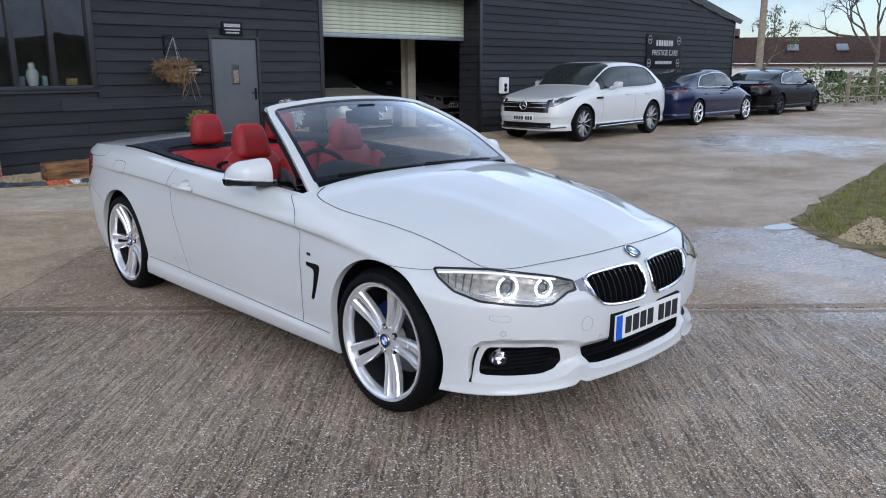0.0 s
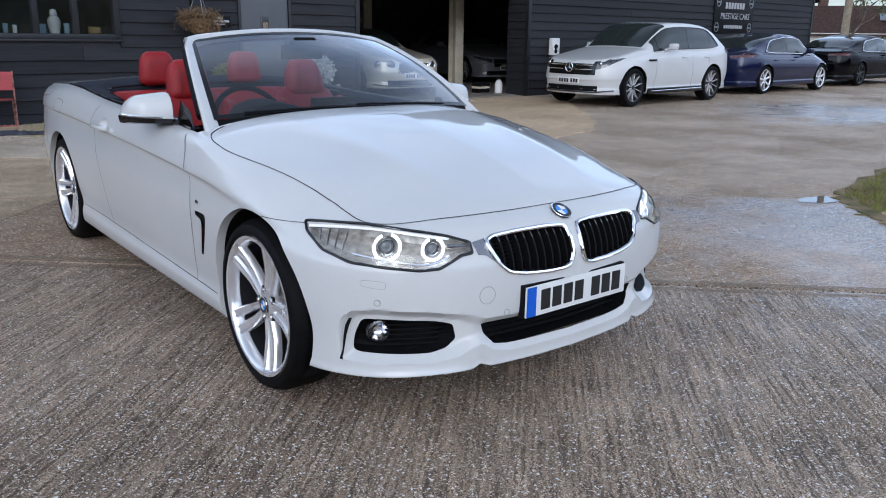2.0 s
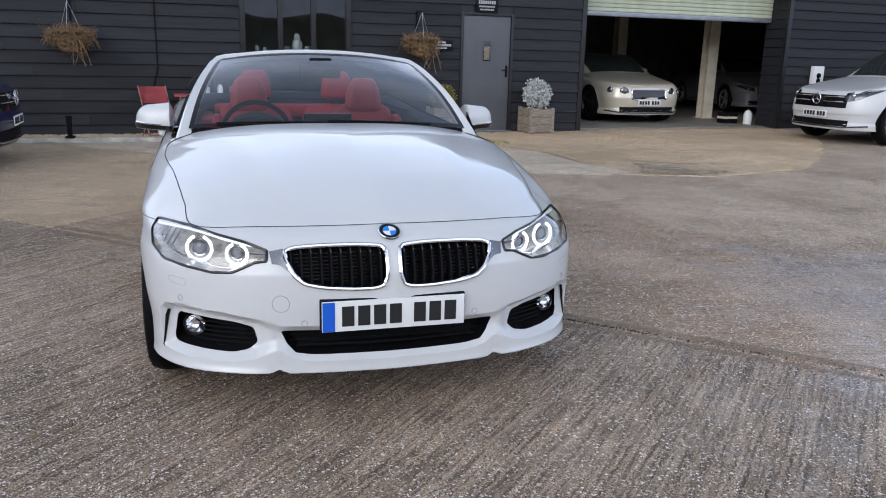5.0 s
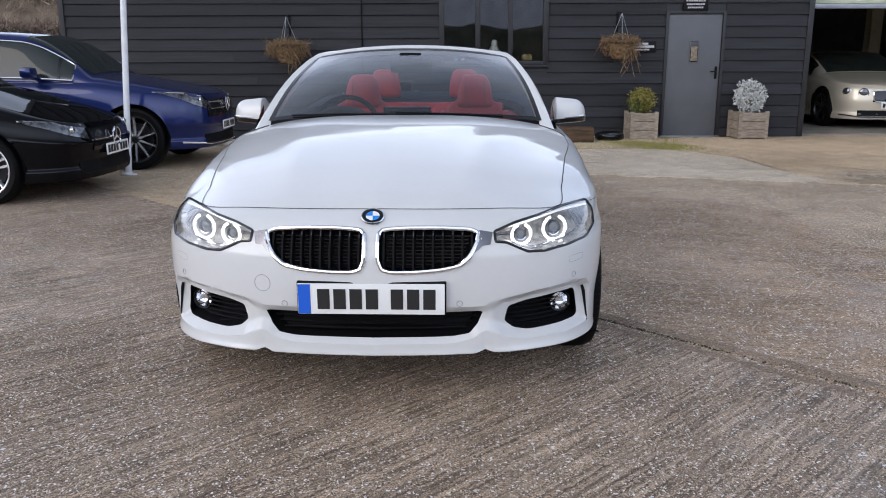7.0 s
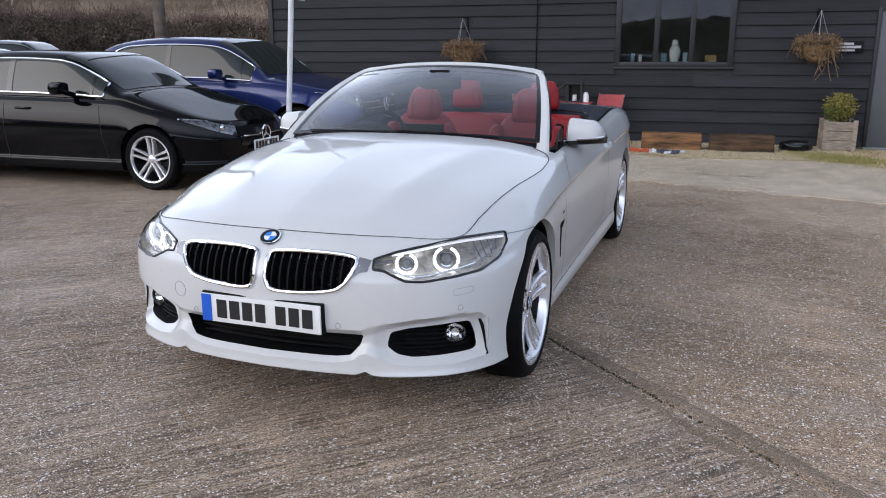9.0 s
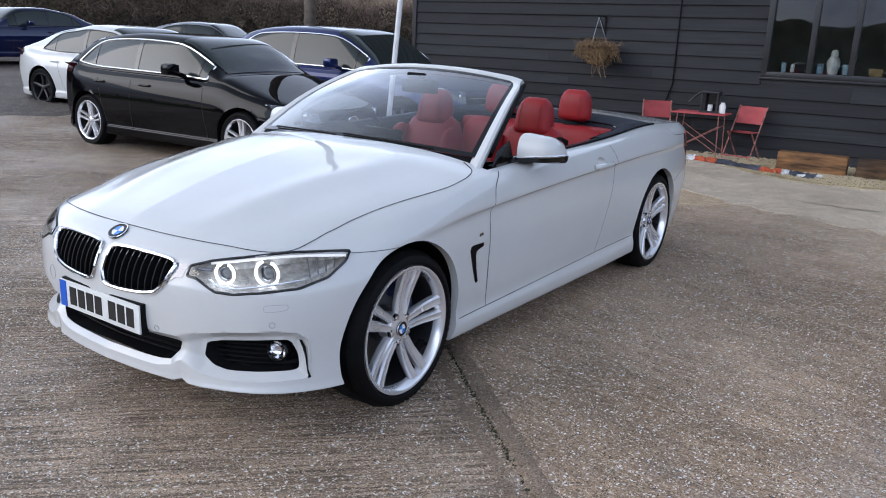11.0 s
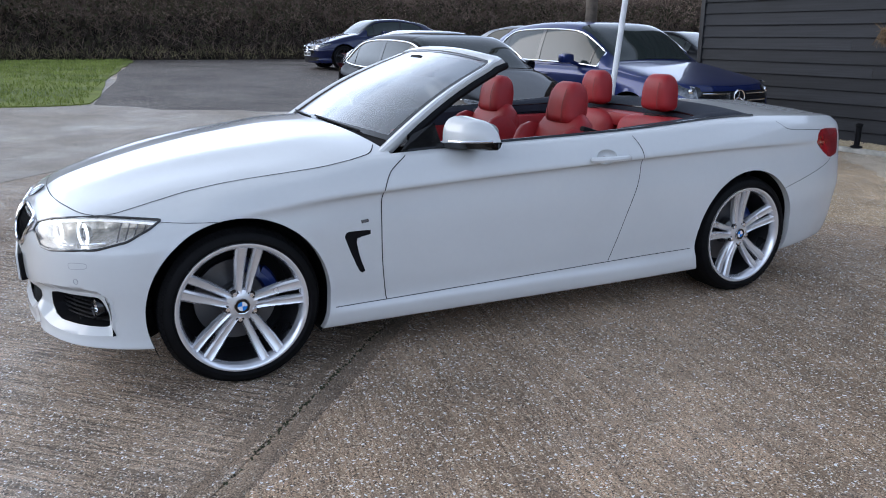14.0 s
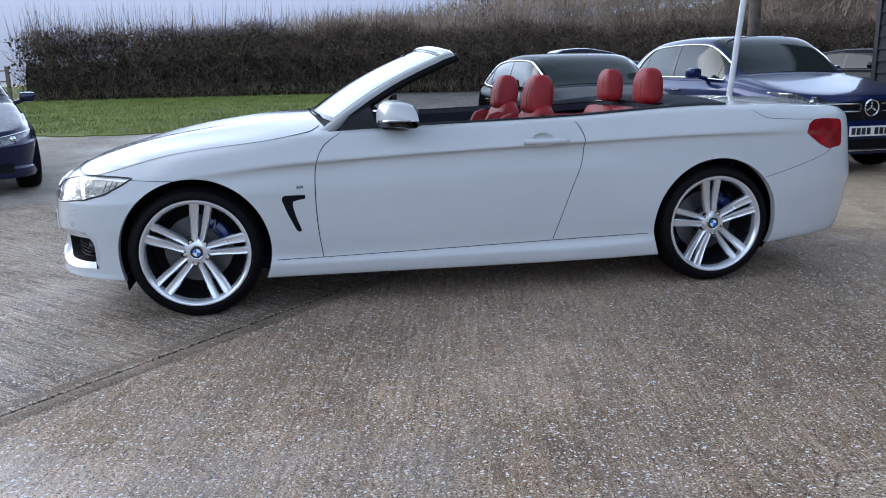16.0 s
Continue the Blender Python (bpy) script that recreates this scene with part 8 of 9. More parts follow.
# gravel strip at the wall's foot
strip = [(WALL @ Vector((x, y, 0))).xy for x, y in ((-0.3, -0.02), (2.95, -0.02), (2.95, -1.75), (1.7, -1.9), (0.9, -2.0), (0.2, -1.7), (-0.3, -1.2))]
sheet("gravel_strip", wobble([tuple(q) for q in strip], 0.05, 21, 12), M["yellow_gravel"], 0.010, "yellow gravel strip along the foot of the boards", step=0.5, category="gravel", thick=0.014)
rnd = random.Random(12)
vs, fs = [], []
for _ in range(11000):
    x, y = rnd.uniform(-3.5, 3.2), rnd.uniform(-2.1, -0.02)
    if y < (-1.8 if x > 0.3 else -0.85) + 0.25 * noise.noise(Vector((x * 1.3, 0, 0))):
        continue
    c = WALL @ Vector((x, y, 0.010))
    r = rnd.uniform(0.008, 0.022)
    b = len(vs)
    vs += [c + Vector((r, 0, 0)), c + Vector((-r * 0.6, r * 0.8, 0)), c + Vector((-r * 0.6, -r * 0.8, 0)), c + Vector((rnd.uniform(-0.3, 0.3) * r, 0, r * 1.1))]
    fs += [(b, b + 1, b + 3), (b + 1, b + 2, b + 3), (b + 2, b, b + 3)]
M["pebble"] = mat("yellow_pebbles", (0.42, 0.34, 0.22), rough=0.85, vary=0.3, scale=40)
tagged(raw_part("pebbles", vs, fs, M["pebble"], kind="stuff"), "loose yellow pebbles at the foot of the wall", "gravel")
rnd = random.Random(14)
vs, fs = [], []
for _ in range(5200):
    x, y = rnd.uniform(1.6, 4.4), rnd.uniform(-1.25, -0.05)
    if rnd.random() < 0.72:
        x, y = rnd.gauss(2.95, 0.28), 0
        y = -1.5 - 0.5 * (x - 2.95) + rnd.gauss(0, 0.24)
    elif noise.noise(Vector((x * 2.2, y * 2.2, 3))) < 0.12:
        continue
    c = WALL @ Vector((x, y, 0.006))
    d = Vector((rnd.gauss(0, 0.4), rnd.gauss(0, 0.4), 1)).normalized() * rnd.uniform(0.02, 0.055)
    b = len(vs)
    vs += [c - Vector((0.004, 0, 0)), c + Vector((0.004, 0, 0)), c + d]
    fs.append((b, b + 1, b + 2))
M["weeds"] = mat("dull_yellow_weeds", (0.165, 0.165, 0.045), rough=0.8, vary=0.45, scale=9, second=(0.20, 0.16, 0.07), spec=0.2)
tagged(raw_part("moss_and_weeds", vs, fs, M["weeds"], kind="stuff"), "moss and weeds at the door's foot", "grass")

# white painted kerb and short black posts
M["kerb_paint"] = mat("worn_white_kerb_paint", (0.50, 0.475, 0.42), rough=0.8, vary=0.3, scale=7, grain=0.4)
kerb = part("kerb", box((-5.4, -1.06, 0.0), (-0.85, -0.97, 0.062), 0.012), M["kerb_paint"], at=WALL)
structure(kerb, "low white painted kerb along the wall", "kerb")
for x in (-2.62, -4.6):
    post = empty("bollard", WALL @ pose(x, -1.01, 0.07), "short black post on the kerb", "bollard", "kerb posts")
    part("post", lathe([(0.0, 0.0), (0.07, 0.0), (0.07, 0.02), (0.035, 0.03), (0.035, 0.26), (0.045, 0.27), (0.045, 0.30), (0.0, 0.31)], 16, "z"), M["black_matt"], post)


# folding chairs and table
def folding_chair(m):
    c = empty("folding_chair", m, "faded red folding garden chair beside the wall", "chair", "folding chairs")
    for sx in (1, -1):
        part("back_leg", tube([(sx * 0.23, -0.26, 0.0), (sx * 0.23, 0.20, 0.86)], 0.012, 8), M["chair_leg"], c)
        part("front_leg", tube([(sx * 0.20, 0.22, 0.0), (sx * 0.20, -0.20, 0.45)], 0.012, 8), M["chair_leg"], c)
    rows = [[(0.22 * (-1 + i / 4), 0.195 - 0.13 * t + 0.02 * (1 - (-1 + i / 4) ** 2), 0.85 - 0.27 * t) for i in range(9)] for t in [j / 4 for j in range(5)]]
    bm = grid_bm(rows)
    bmesh.ops.solidify(bm, geom=bm.faces[:], thickness=0.012)
    part("backrest", bm, M["chair_red"], c)
    rows = [[(0.20 * (-1 + i / 4), -0.22 + 0.38 * t, 0.45 - 0.025 * (1 - (-1 + i / 4) ** 2) * math.sin(math.pi * t)) for i in range(9)] for t in [j / 4 for j in range(5)]]
    bm = grid_bm(rows)
    bmesh.ops.solidify(bm, geom=bm.faces[:], thickness=0.015)
    part("seat", bm, M["chair_red"], c)
    part("crossbar", tube([(-0.23, -0.22, 0.07), (0.23, -0.22, 0.07)], 0.009, 6), M["chair_red"], c)
    return c


fc = folding_chair(WALL @ pose(-0.21, -0.36, 0.004, 0, 0, -14) @ Matrix.Scale(0.88, 4))
copy_thing(fc, WALL @ pose(-1.46, -0.55, 0.004, 0, 0, 20))
tb = empty("folding_table", WALL @ pose(-0.83, -0.48, 0.004) @ Matrix.Scale(0.88, 4), "dark red folding metal garden table", "table")
part("tabletop", box((-0.43, -0.28, 0.70), (0.43, 0.28, 0.725), 0.008), M["chair_red"], tb)
for sy in (-0.22, 0.22):
    for sx in (-1, 1):
        part("leg", tube([(sx * 0.36, sy, 0.0), (sx * 0.33, sy, 0.70)], 0.010, 6), M["chair_leg"], tb)
    part("brace", tube([(-0.35, sy, 0.10), (0.34, sy, 0.52)], 0.007, 6), M["chair_leg"], tb)
    part("brace", tube([(0.35, sy, 0.10), (-0.34, sy, 0.52)], 0.007, 6), M["chair_leg"], tb)
lan = empty("lantern", WALL @ pose(-0.72, -0.46, 0.645), "grey square lantern on the garden table", "lantern")
bm = bmesh.new()
for sx in (-0.11, 0.11):
    for sy in (-0.09, 0.09):
        add_box(bm, (sx - 0.012, sy - 0.012, 0.0), (sx + 0.012, sy + 0.012, 0.27))
add_box(bm, (-0.13, -0.11, 0.0), (0.13, 0.11, 0.02))
add_box(bm, (-0.13, -0.11, 0.27), (0.13, 0.11, 0.30), 0.01)
part("lantern_frame", bm, M["black_trim"], lan, smooth=False)
part("back_pane", box((-0.098, 0.082, 0.02), (0.098, 0.094, 0.27)), M["black_gloss"], lan, smooth=False)
part("handle", tube(spline([(-0.10, 0, 0.30), (-0.22, -0.02, 0.22), (-0.30, -0.04, 0.12)], 8), 0.03, 8, 0.5), M["black_trim"], lan)
part("candle", lathe([(0.0, 0.02), (0.035, 0.02), (0.035, 0.11), (0.0, 0.112)], 14, "z"), M["white_plastic"], lan)
bt = part("candle_jar", lathe([(0.0, 0.0), (0.045, 0.0), (0.045, 0.11), (0.03, 0.13), (0.03, 0.15), (0.0, 0.15)], 16, "z"), M["white_plastic"], at=WALL @ pose(-0.54, -0.50, 0.645))
tagged(bt, "small white jar on the garden table", "jar")

# folded banners lying along the kerb
banner = empty("folded_banner", WALL @ pose(0, 0, 0), "crumpled white, orange and navy banner lying on the ground", "banner")
rnd = random.Random(5)
segs = [(-1.05, -0.72, M["badge_white"]), (-0.72, -0.40, M["orange"]), (-0.40, 0.22, M["navy_cloth"]), (0.22, 0.50, M["orange"]), (0.50, 0.60, M["badge_white"]), (0.60, 0.92, M["navy_cloth"])]
for x0, x1, mt in segs:
    rows = []
    for k in range(13):
        x = x0 + (x1 - x0) * k / 12
        yc = -1.22 - 0.33 * x - 0.05 * math.sin(x * 3)
        rows.append([(x + rnd.uniform(-0.01, 0.01), yc + math.cos(a) * (0.085 + rnd.uniform(-0.03, 0.03)), 0.006 + max(0, math.sin(a)) * (0.045 + rnd.uniform(-0.025, 0.025))) for a in [math.pi * i / 9 for i in range(10)]])
    part("banner_fold", grid_bm(rows), mt, banner)
part("banner_pole", tube([(0.72, -1.62, 0.03), (0.98, -1.46, 0.035)], 0.02, 8), M["galv"], banner)

# ornaments on the window sill
fig = lathe([(0.0, 0.0), (0.062, 0.0), (0.068, 0.03), (0.082, 0.10), (0.088, 0.16), (0.070, 0.215), (0.045, 0.238), (0.050, 0.28), (0.038, 0.322), (0.0, 0.338)], 20, "z")
ob = part("ornament", fig, M["white_plastic"], at=WALL @ pose(0.74, 0.13, 1.255))
tagged(ob, "plain pale ornament standing on the window sill", "ornament")
M["pale_blue"] = mat("pale_blue_card", (0.35, 0.50, 0.60), rough=0.5, vary=0.1)
M["tan"] = mat("tan_wood", (0.40, 0.27, 0.12), rough=0.6, vary=0.2)
for x, w, h, mt, nm, lb in ((0.58, 0.08, 0.13, "pale_blue", "card", "small pale blue card on the window sill"), (0.90, 0.07, 0.14, "pale_blue", "card", "small pale blue card on the window sill"),
                            (1.28, 0.17, 0.10, "tan", "wooden_box", "small open wooden box on the window sill"), (0.10, 0.06, 0.13, "pale_blue", "bottle", "pale blue bottle on the window sill"), (0.22, 0.05, 0.11, "white_plastic", "bottle", "white bottle on the window sill")):
    ob = part(nm, box((-w / 2, -0.02, 0), (w / 2, 0.02, h), 0.006), M[mt], at=WALL @ pose(x, 0.12, 1.255))
    tagged(ob, lb, nm.replace("_", " "))

# signs
def text_mesh(name, body, size, material, parent, at):
    cu = bpy.data.curves.new(name, "FONT")
    cu.body, cu.size, cu.align_x, cu.align_y = body, size, "CENTER", "CENTER"
    cu.extrude = 0.002
    ob = new(name, cu)
    dg = bpy.context.evaluated_depsgraph_get()
    me = bpy.data.meshes.new_from_object(ob.evaluated_get(dg))
    bpy.data.objects.remove(ob)
    me.materials.clear()
    me.materials.append(material)
    o = new(name, me)
    o.matrix_basis = at
    o.parent = parent
    return o


sign = empty("wall_sign", on_wall(19.1, 1.95, 0.045), "black trade sign with white lettering and round emblems", "sign")
part("panel", box((-1.08, -0.012, -0.50), (1.08, 0.012, 0.50), 0.004), M["sign_black"], sign)
text_mesh("lettering", "PRESTIGE CARS", 0.235, M["sign_white"], sign, pose(0.06, -0.015, -0.05, 90))
for k in range(7):
    x = -0.52 + k * 0.155
    part("letter_bar", box((x, -0.018, 0.16), (x + 0.11, -0.012, 0.33)), M["sign_white"], sign, smooth=False)
for k in range(10):
    x = -0.52 + k * 0.105
    part("number_bar", box((x, -0.018, -0.38), (x + 0.075, -0.012, -0.29)), M["sign_white"], sign, smooth=False)
for x, z in ((-0.90, 0.33), (0.90, 0.33), (-0.92, -0.35), (0.90, -0.35)):
    bm = bmesh.new()
    add_tube(bm, [(0.10 * math.cos(a), -0.016, 0.12 * math.sin(a)) for a in [k * math.tau / 20 for k in range(21)]], 0.014, 5, False)
    add_box(bm, (-0.06, -0.02, -0.02), (0.06, -0.012, 0.02))
    part("emblem", bm, M["sheet_metal"], sign, at=pose(x, 0, z))
sg = empty("door_sign", on_wall(3.98, 2.14, 0.045), "small black sign with white lettering over the door", "sign")
part("panel", box((-0.20, -0.008, -0.12), (0.20, 0.008, 0.12), 0.003), M["sign_black"], sg)
for z, h, w in ((0.06, 0.055, 0.32), (-0.01, 0.025, 0.30), (-0.06, 0.025, 0.26)):
    n = 8
    for k in range(n):
        part("letter_bar", box((-w / 2 + w * k / n, -0.012, z - h / 2), (-w / 2 + w * (k + 0.72) / n, -0.008, z + h / 2)), M["sign_white"], sg, smooth=False)
sg = empty("notice_plate", on_wall(3.14, 1.47, 0.045), "small black notice plate with white lettering on the boards", "sign")
part("panel", box((-0.23, -0.006, -0.085), (0.23, 0.006, 0.085), 0.003), M["sign_black"], sg)
for z, h, w in ((0.045, 0.032, 0.20), (0.0, 0.036, 0.40), (-0.048, 0.026, 0.24)):
    part("letter_bar", box((-w / 2, -0.010, z - h / 2), (w / 2, -0.006, z + h / 2)), M["sign_white"], sg, smooth=False)

# wall charger and its cable
ch = empty("car_charger", on_wall(11.28, 1.07, 0.04), "white wall charger with a coiled cable", "charger")
part("case", box((-0.14, -0.10, -0.19), (0.14, 0.0, 0.19), 0.03), M["white_plastic"], ch)
part("socket", lathe([(0.0, -0.115), (0.05, -0.115), (0.055, -0.10)], 18, "y"), M["black_matt"], ch)
part("socket", lathe([(0.0, -0.113), (0.045, -0.113), (0.05, -0.10)], 18, "y"), M["black_matt"], ch, at=pose(0, 0, -0.10))
part("cable", tube(spline([(0.05, -0.09, -0.17), (0.20, -0.12, -0.55), (0.10, -0.14, -0.85), (-0.15, -0.20, -0.95), (-0.25, -0.30, -1.05)], 24), 0.012, 6), M["black_matt"], ch)
wire = part("wall_cable", tube([(-1.42, -0.045, 4.2), (-1.42, -0.045, 1.0), (-1.50, -0.045, 0.72)], 0.011, 6), M["black_matt"], at=WALL)
tagged(wire, "thin black cable clipped down the boards", "cable")
lampw = empty("wall_camera", on_wall(24.25, 2.5, 0.0), "small black camera at the workshop corner", "camera")
part("camera_body", box((0.0, -0.14, -0.05), (0.10, 0.06, 0.05), 0.02), M["black_matt"], lampw)
part("mount", tube([(-0.12, 0.05, 0.10), (0.05, 0.0, 0.04)], 0.015, 6), M["black_matt"], lampw)

# white pole with a small fitting
pl = empty("white_pole", pose(-3.55, 5.33, 0, -5, 1.5, 0), "slim white painted pole with a small camera fitting", "pole")
part("shaft", lathe([(0.0, 0.0), (0.09, 0.0), (0.09, 0.02), (0.034, 0.03), (0.032, 4.2), (0.0, 4.2)], 14, "z"), M["galv"], pl)
bm = bmesh.new()
add_tube(bm, [(0.03, 0, 2.10), (0.13, 0.0, 2.12)], 0.02, 6)
add_box(bm, (0.09, -0.05, 2.02), (0.17, 0.05, 2.11), 0.02)
part("camera", bm, M["galv"], pl)
# telegraph pole behind
tp = empty("telegraph_pole", pose(-7.6, 8.15, ground_z(-7.6, 8.15), 0, 0, 0), "weathered wooden telegraph pole behind parked cars", "pole")
part("shaft", lathe([(0.0, -0.02), (0.105, -0.02), (0.098, 2.5), (0.085, 7.0), (0.0, 7.02)], 14, "z"), M["trunk"], tp)
part("band", lathe([(0.100, 1.5), (0.106, 1.5), (0.105, 1.56), (0.100, 1.56)], 14, "z"), M["sheet_metal"], tp)

# ---- hedge, woods, houses and the lane ----
def twig_cloud(n, place, size, rnd, width=0.02, up=1.0):
    """Thin twigs, each a narrow triangle, at places drawn by place()."""
    vs, fs = [], []
    for _ in range(n):
        p = place()
        d = Vector((rnd.gauss(0, 0.6), rnd.gauss(0, 0.6), abs(rnd.gauss(0, 0.7)) * up + 0.15)).normalized()
        s = d.cross(Vector((rnd.gauss(0, 1), rnd.gauss(0, 1), rnd.gauss(0, 0.3)))).normalized() * width * rnd.uniform(0.5, 1.5)
        ln = size * rnd.uniform(0.4, 1.5)
        b = len(vs)
        vs += [p - s, p + s, p + d * ln]
        fs.append((b, b + 1, b + 2))
    return vs, fs


def along(pts, t):
    f = t * (len(pts) - 1)
    i = min(int(f), len(pts) - 2)
    a, b = pts[i], pts[i + 1]
    k = f - i
    return Vector((a[0] + (b[0] - a[0]) * k, a[1] + (b[1] - a[1]) * k))


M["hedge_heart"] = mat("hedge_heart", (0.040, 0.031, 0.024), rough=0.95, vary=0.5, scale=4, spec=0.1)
rnd = random.Random(21)
HEDGE = [(-26.0, -8.8), (-26.5, 0.0), (-26.0, 10.0), (-24.0, 20.0), (-20.0, 30.0), (-10.0, 36.0)]


def hedge_top(t):
    return 2.35 + 0.5 * noise.noise(Vector((t * 30, 0, 1))) + 0.22 * noise.noise(Vector((t * 90, 0, 4)))


def hedge_place(k=1.0, low=0.0):
    def place():
        t = rnd.random()
        c = along(HEDGE, t)
        h = hedge_top(t)
        z = h * (low + (k - low) * rnd.random() ** 0.8)
        wd = 1.0 * (1 - 0.5 * z / h) + 0.2 * noise.noise(Vector((t * 60, z, 2)))
        p = c + Vector((rnd.uniform(-wd, wd), rnd.uniform(-0.6, 0.6)))
        return Vector((p.x, p.y, ground_z(p.x, p.y) + z))
    return place


vs, fs = twig_cloud(76000, hedge_place(1.02), 0.46, rnd, 0.010)
v2, f2 = twig_cloud(1500, hedge_place(1.05, 0.8), 1.0, rnd, 0.009, 2.5)
fs += [tuple(i + len(vs) for i in f) for f in f2]
tagged(raw_part("hedge", vs + v2, fs, M["bare_twig"], kind="stuff"), "tall brown winter hedge along the field", "hedge")
# long straight shoots that stand over the hedge's end
vs, fs = [], []
for _ in range(330):
    t = 0.26 * rnd.random() ** 1.3
    c = along(HEDGE, t)
    z = ground_z(c.x, c.y) + hedge_top(t) * 0.7
    p = Vector((c.x + rnd.uniform(-0.5, 0.5), c.y + rnd.uniform(-0.4, 0.4), z))
    d = Vector((rnd.gauss(0, 0.10), rnd.gauss(0, 0.10), 1)).normalized() * rnd.uniform(1.0, 2.3)
    w = Vector((0, rnd.uniform(0.007, 0.013), 0))
    b = len(vs)
    vs += [p - w, p + w, p + d]
    fs.append((b, b + 1, b + 2))
tagged(raw_part("hedge_shoots", vs, fs, M["bare_twig"], kind="stuff"), "long bare shoots standing over the hedge", "hedge")
# sheet in the hedge's middle, its dark colour the shade among the twigs
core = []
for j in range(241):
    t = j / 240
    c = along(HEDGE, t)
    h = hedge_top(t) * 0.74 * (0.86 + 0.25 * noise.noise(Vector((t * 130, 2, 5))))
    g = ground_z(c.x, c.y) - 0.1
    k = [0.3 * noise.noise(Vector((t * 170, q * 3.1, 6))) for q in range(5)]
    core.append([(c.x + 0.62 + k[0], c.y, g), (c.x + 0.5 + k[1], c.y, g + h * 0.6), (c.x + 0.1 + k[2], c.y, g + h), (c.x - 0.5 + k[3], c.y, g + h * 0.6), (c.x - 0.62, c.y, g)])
tagged(part("hedge_heart", grid_bm(core), M["hedge_heart"], smooth=False), "dark core sheet holding the hedge's inner shade", "hedge", kind="stuff")
vs, fs = [], []
pl = hedge_place(0.95)
for _ in range(38000):
    p = pl() + Vector((rnd.uniform(-0.2, 0.5), 0, 0))
    d = Vector((rnd.gauss(0, 1), rnd.gauss(0, 1), rnd.gauss(0, 1))).normalized()
    s = d.cross(Vector((rnd.gauss(0, 1), rnd.gauss(0, 1), rnd.gauss(0, 1)))).normalized()
    r = rnd.uniform(0.03, 0.085)
    b = len(vs)
    vs += [p, p + d * r + s * r * 0.6, p + d * 2 * r, p + d * r - s * r * 0.6]
    fs.append((b, b + 1, b + 2, b + 3))
tagged(raw_part("hedge_leaves", vs, fs, M["hedge_leaf"], kind="stuff"), "dull leaves left on the hedge", "hedge")

# rough grass at the hedge's foot
vs, fs = twig_cloud(16000, hedge_place(0.12), 0.34, rnd, 0.009, 2.2)
M["dry_grass"] = mat("dry_pale_grass", (0.21, 0.172, 0.09), rough=0.9, vary=0.3, scale=1.0)
tagged(raw_part("rough_grass", vs, fs, M["dry_grass"], kind="stuff"), "pale rough grass along the hedge", "grass")

# unseen field and plain hedge, added on the open side for the cars to mirror
sheet("field", wobble([(-10.5, -13.5), (60, -13.5), (60, -70), (-12.5, -70)], 0.3, 41, 10), M["turf"], 0.014, "short green grass field beyond the yard, unseen and added", step=6.0, category="grass", thick=0.04)
rows = []
for j in range(161):
    x = -34 + 90 * j / 160
    rows.append([])
    for i in range(13):
        a = math.pi * i / 12
        q = Vector((x, -27 - 1.1 * math.cos(a), 3.0 * math.sin(a) ** 0.6))
        rows[-1].append(q * 1 + Vector((0.3, 0.5, 0.5)) * noise.noise(q * 0.9) * (1 if 0 < i < 12 else 0))
tagged(part("field_hedge", grid_bm(rows), M["bare_twig"], smooth=False), "plain brown winter hedge, unseen, added to close the field", "hedge", kind="stuff")

# wooded rise behind the hedge
WOOD = [(-60, -10), (-56, 6), (-48, 22), (-38, 36), (-20, 46), (0, 50), (14, 52)]


def wood_place():
    t = rnd.random()
    c = along(WOOD, t)
    h = (3.0 + 6.0 * min(1, t * 2.2)) * (0.85 + 0.3 * noise.noise(Vector((t * 25, 1, 1))))
    off = rnd.uniform(-5, 5)
    z = h * rnd.random() ** 0.7
    p = c + Vector((off, rnd.uniform(-3, 3)))
    return Vector((p.x, p.y, 0.6 + z + (0.08 * (-off))))


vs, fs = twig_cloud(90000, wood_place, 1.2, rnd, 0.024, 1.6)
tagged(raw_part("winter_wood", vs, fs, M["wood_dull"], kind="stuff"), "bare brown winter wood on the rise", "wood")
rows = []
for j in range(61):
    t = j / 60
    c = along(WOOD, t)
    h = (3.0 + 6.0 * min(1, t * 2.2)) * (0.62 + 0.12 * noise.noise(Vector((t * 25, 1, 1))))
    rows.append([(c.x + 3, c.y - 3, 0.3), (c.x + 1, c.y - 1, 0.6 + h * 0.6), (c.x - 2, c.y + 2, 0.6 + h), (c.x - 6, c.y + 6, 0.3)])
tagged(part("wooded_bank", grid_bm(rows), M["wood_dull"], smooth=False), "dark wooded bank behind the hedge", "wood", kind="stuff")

# grass blades on the verge near the camera's side and the field edge
rnd = random.Random(33)
vs, fs = [], []
for _ in range(22000):
    x, y = rnd.uniform(-25.5, -11.1), rnd.uniform(-9, 2.4)
    if y > 0.1 + (-11.5 - x) * 0.16 or (x > -11.6 and y < -3.5):
        continue
    c = Vector((x, y, ground_z(x, y) + 0.018))
    d = Vector((rnd.gauss(0, 0.45), rnd.gauss(0, 0.45), 1)).normalized() * rnd.uniform(0.04, 0.10)
    s = Vector((rnd.gauss(0, 1), rnd.gauss(0, 1), 0)).normalized() * 0.012
    b = len(vs)
    vs += [c - s, c + s, c + d]
    fs.append((b, b + 1, b + 2))
tagged(raw_part("grass", vs, fs, M["grass"], kind="stuff"), "short green field grass", "grass")
BANK = [(4.85, 0.48), (5.1, 0.60), (6.9, 0.93), (9.5, 1.34), (18, 2.6), (18, 0.5), (10, -5.0), (4.9, -1.8), (4.1, -0.8), (4.3, -0.15), (4.5, 0.12)]
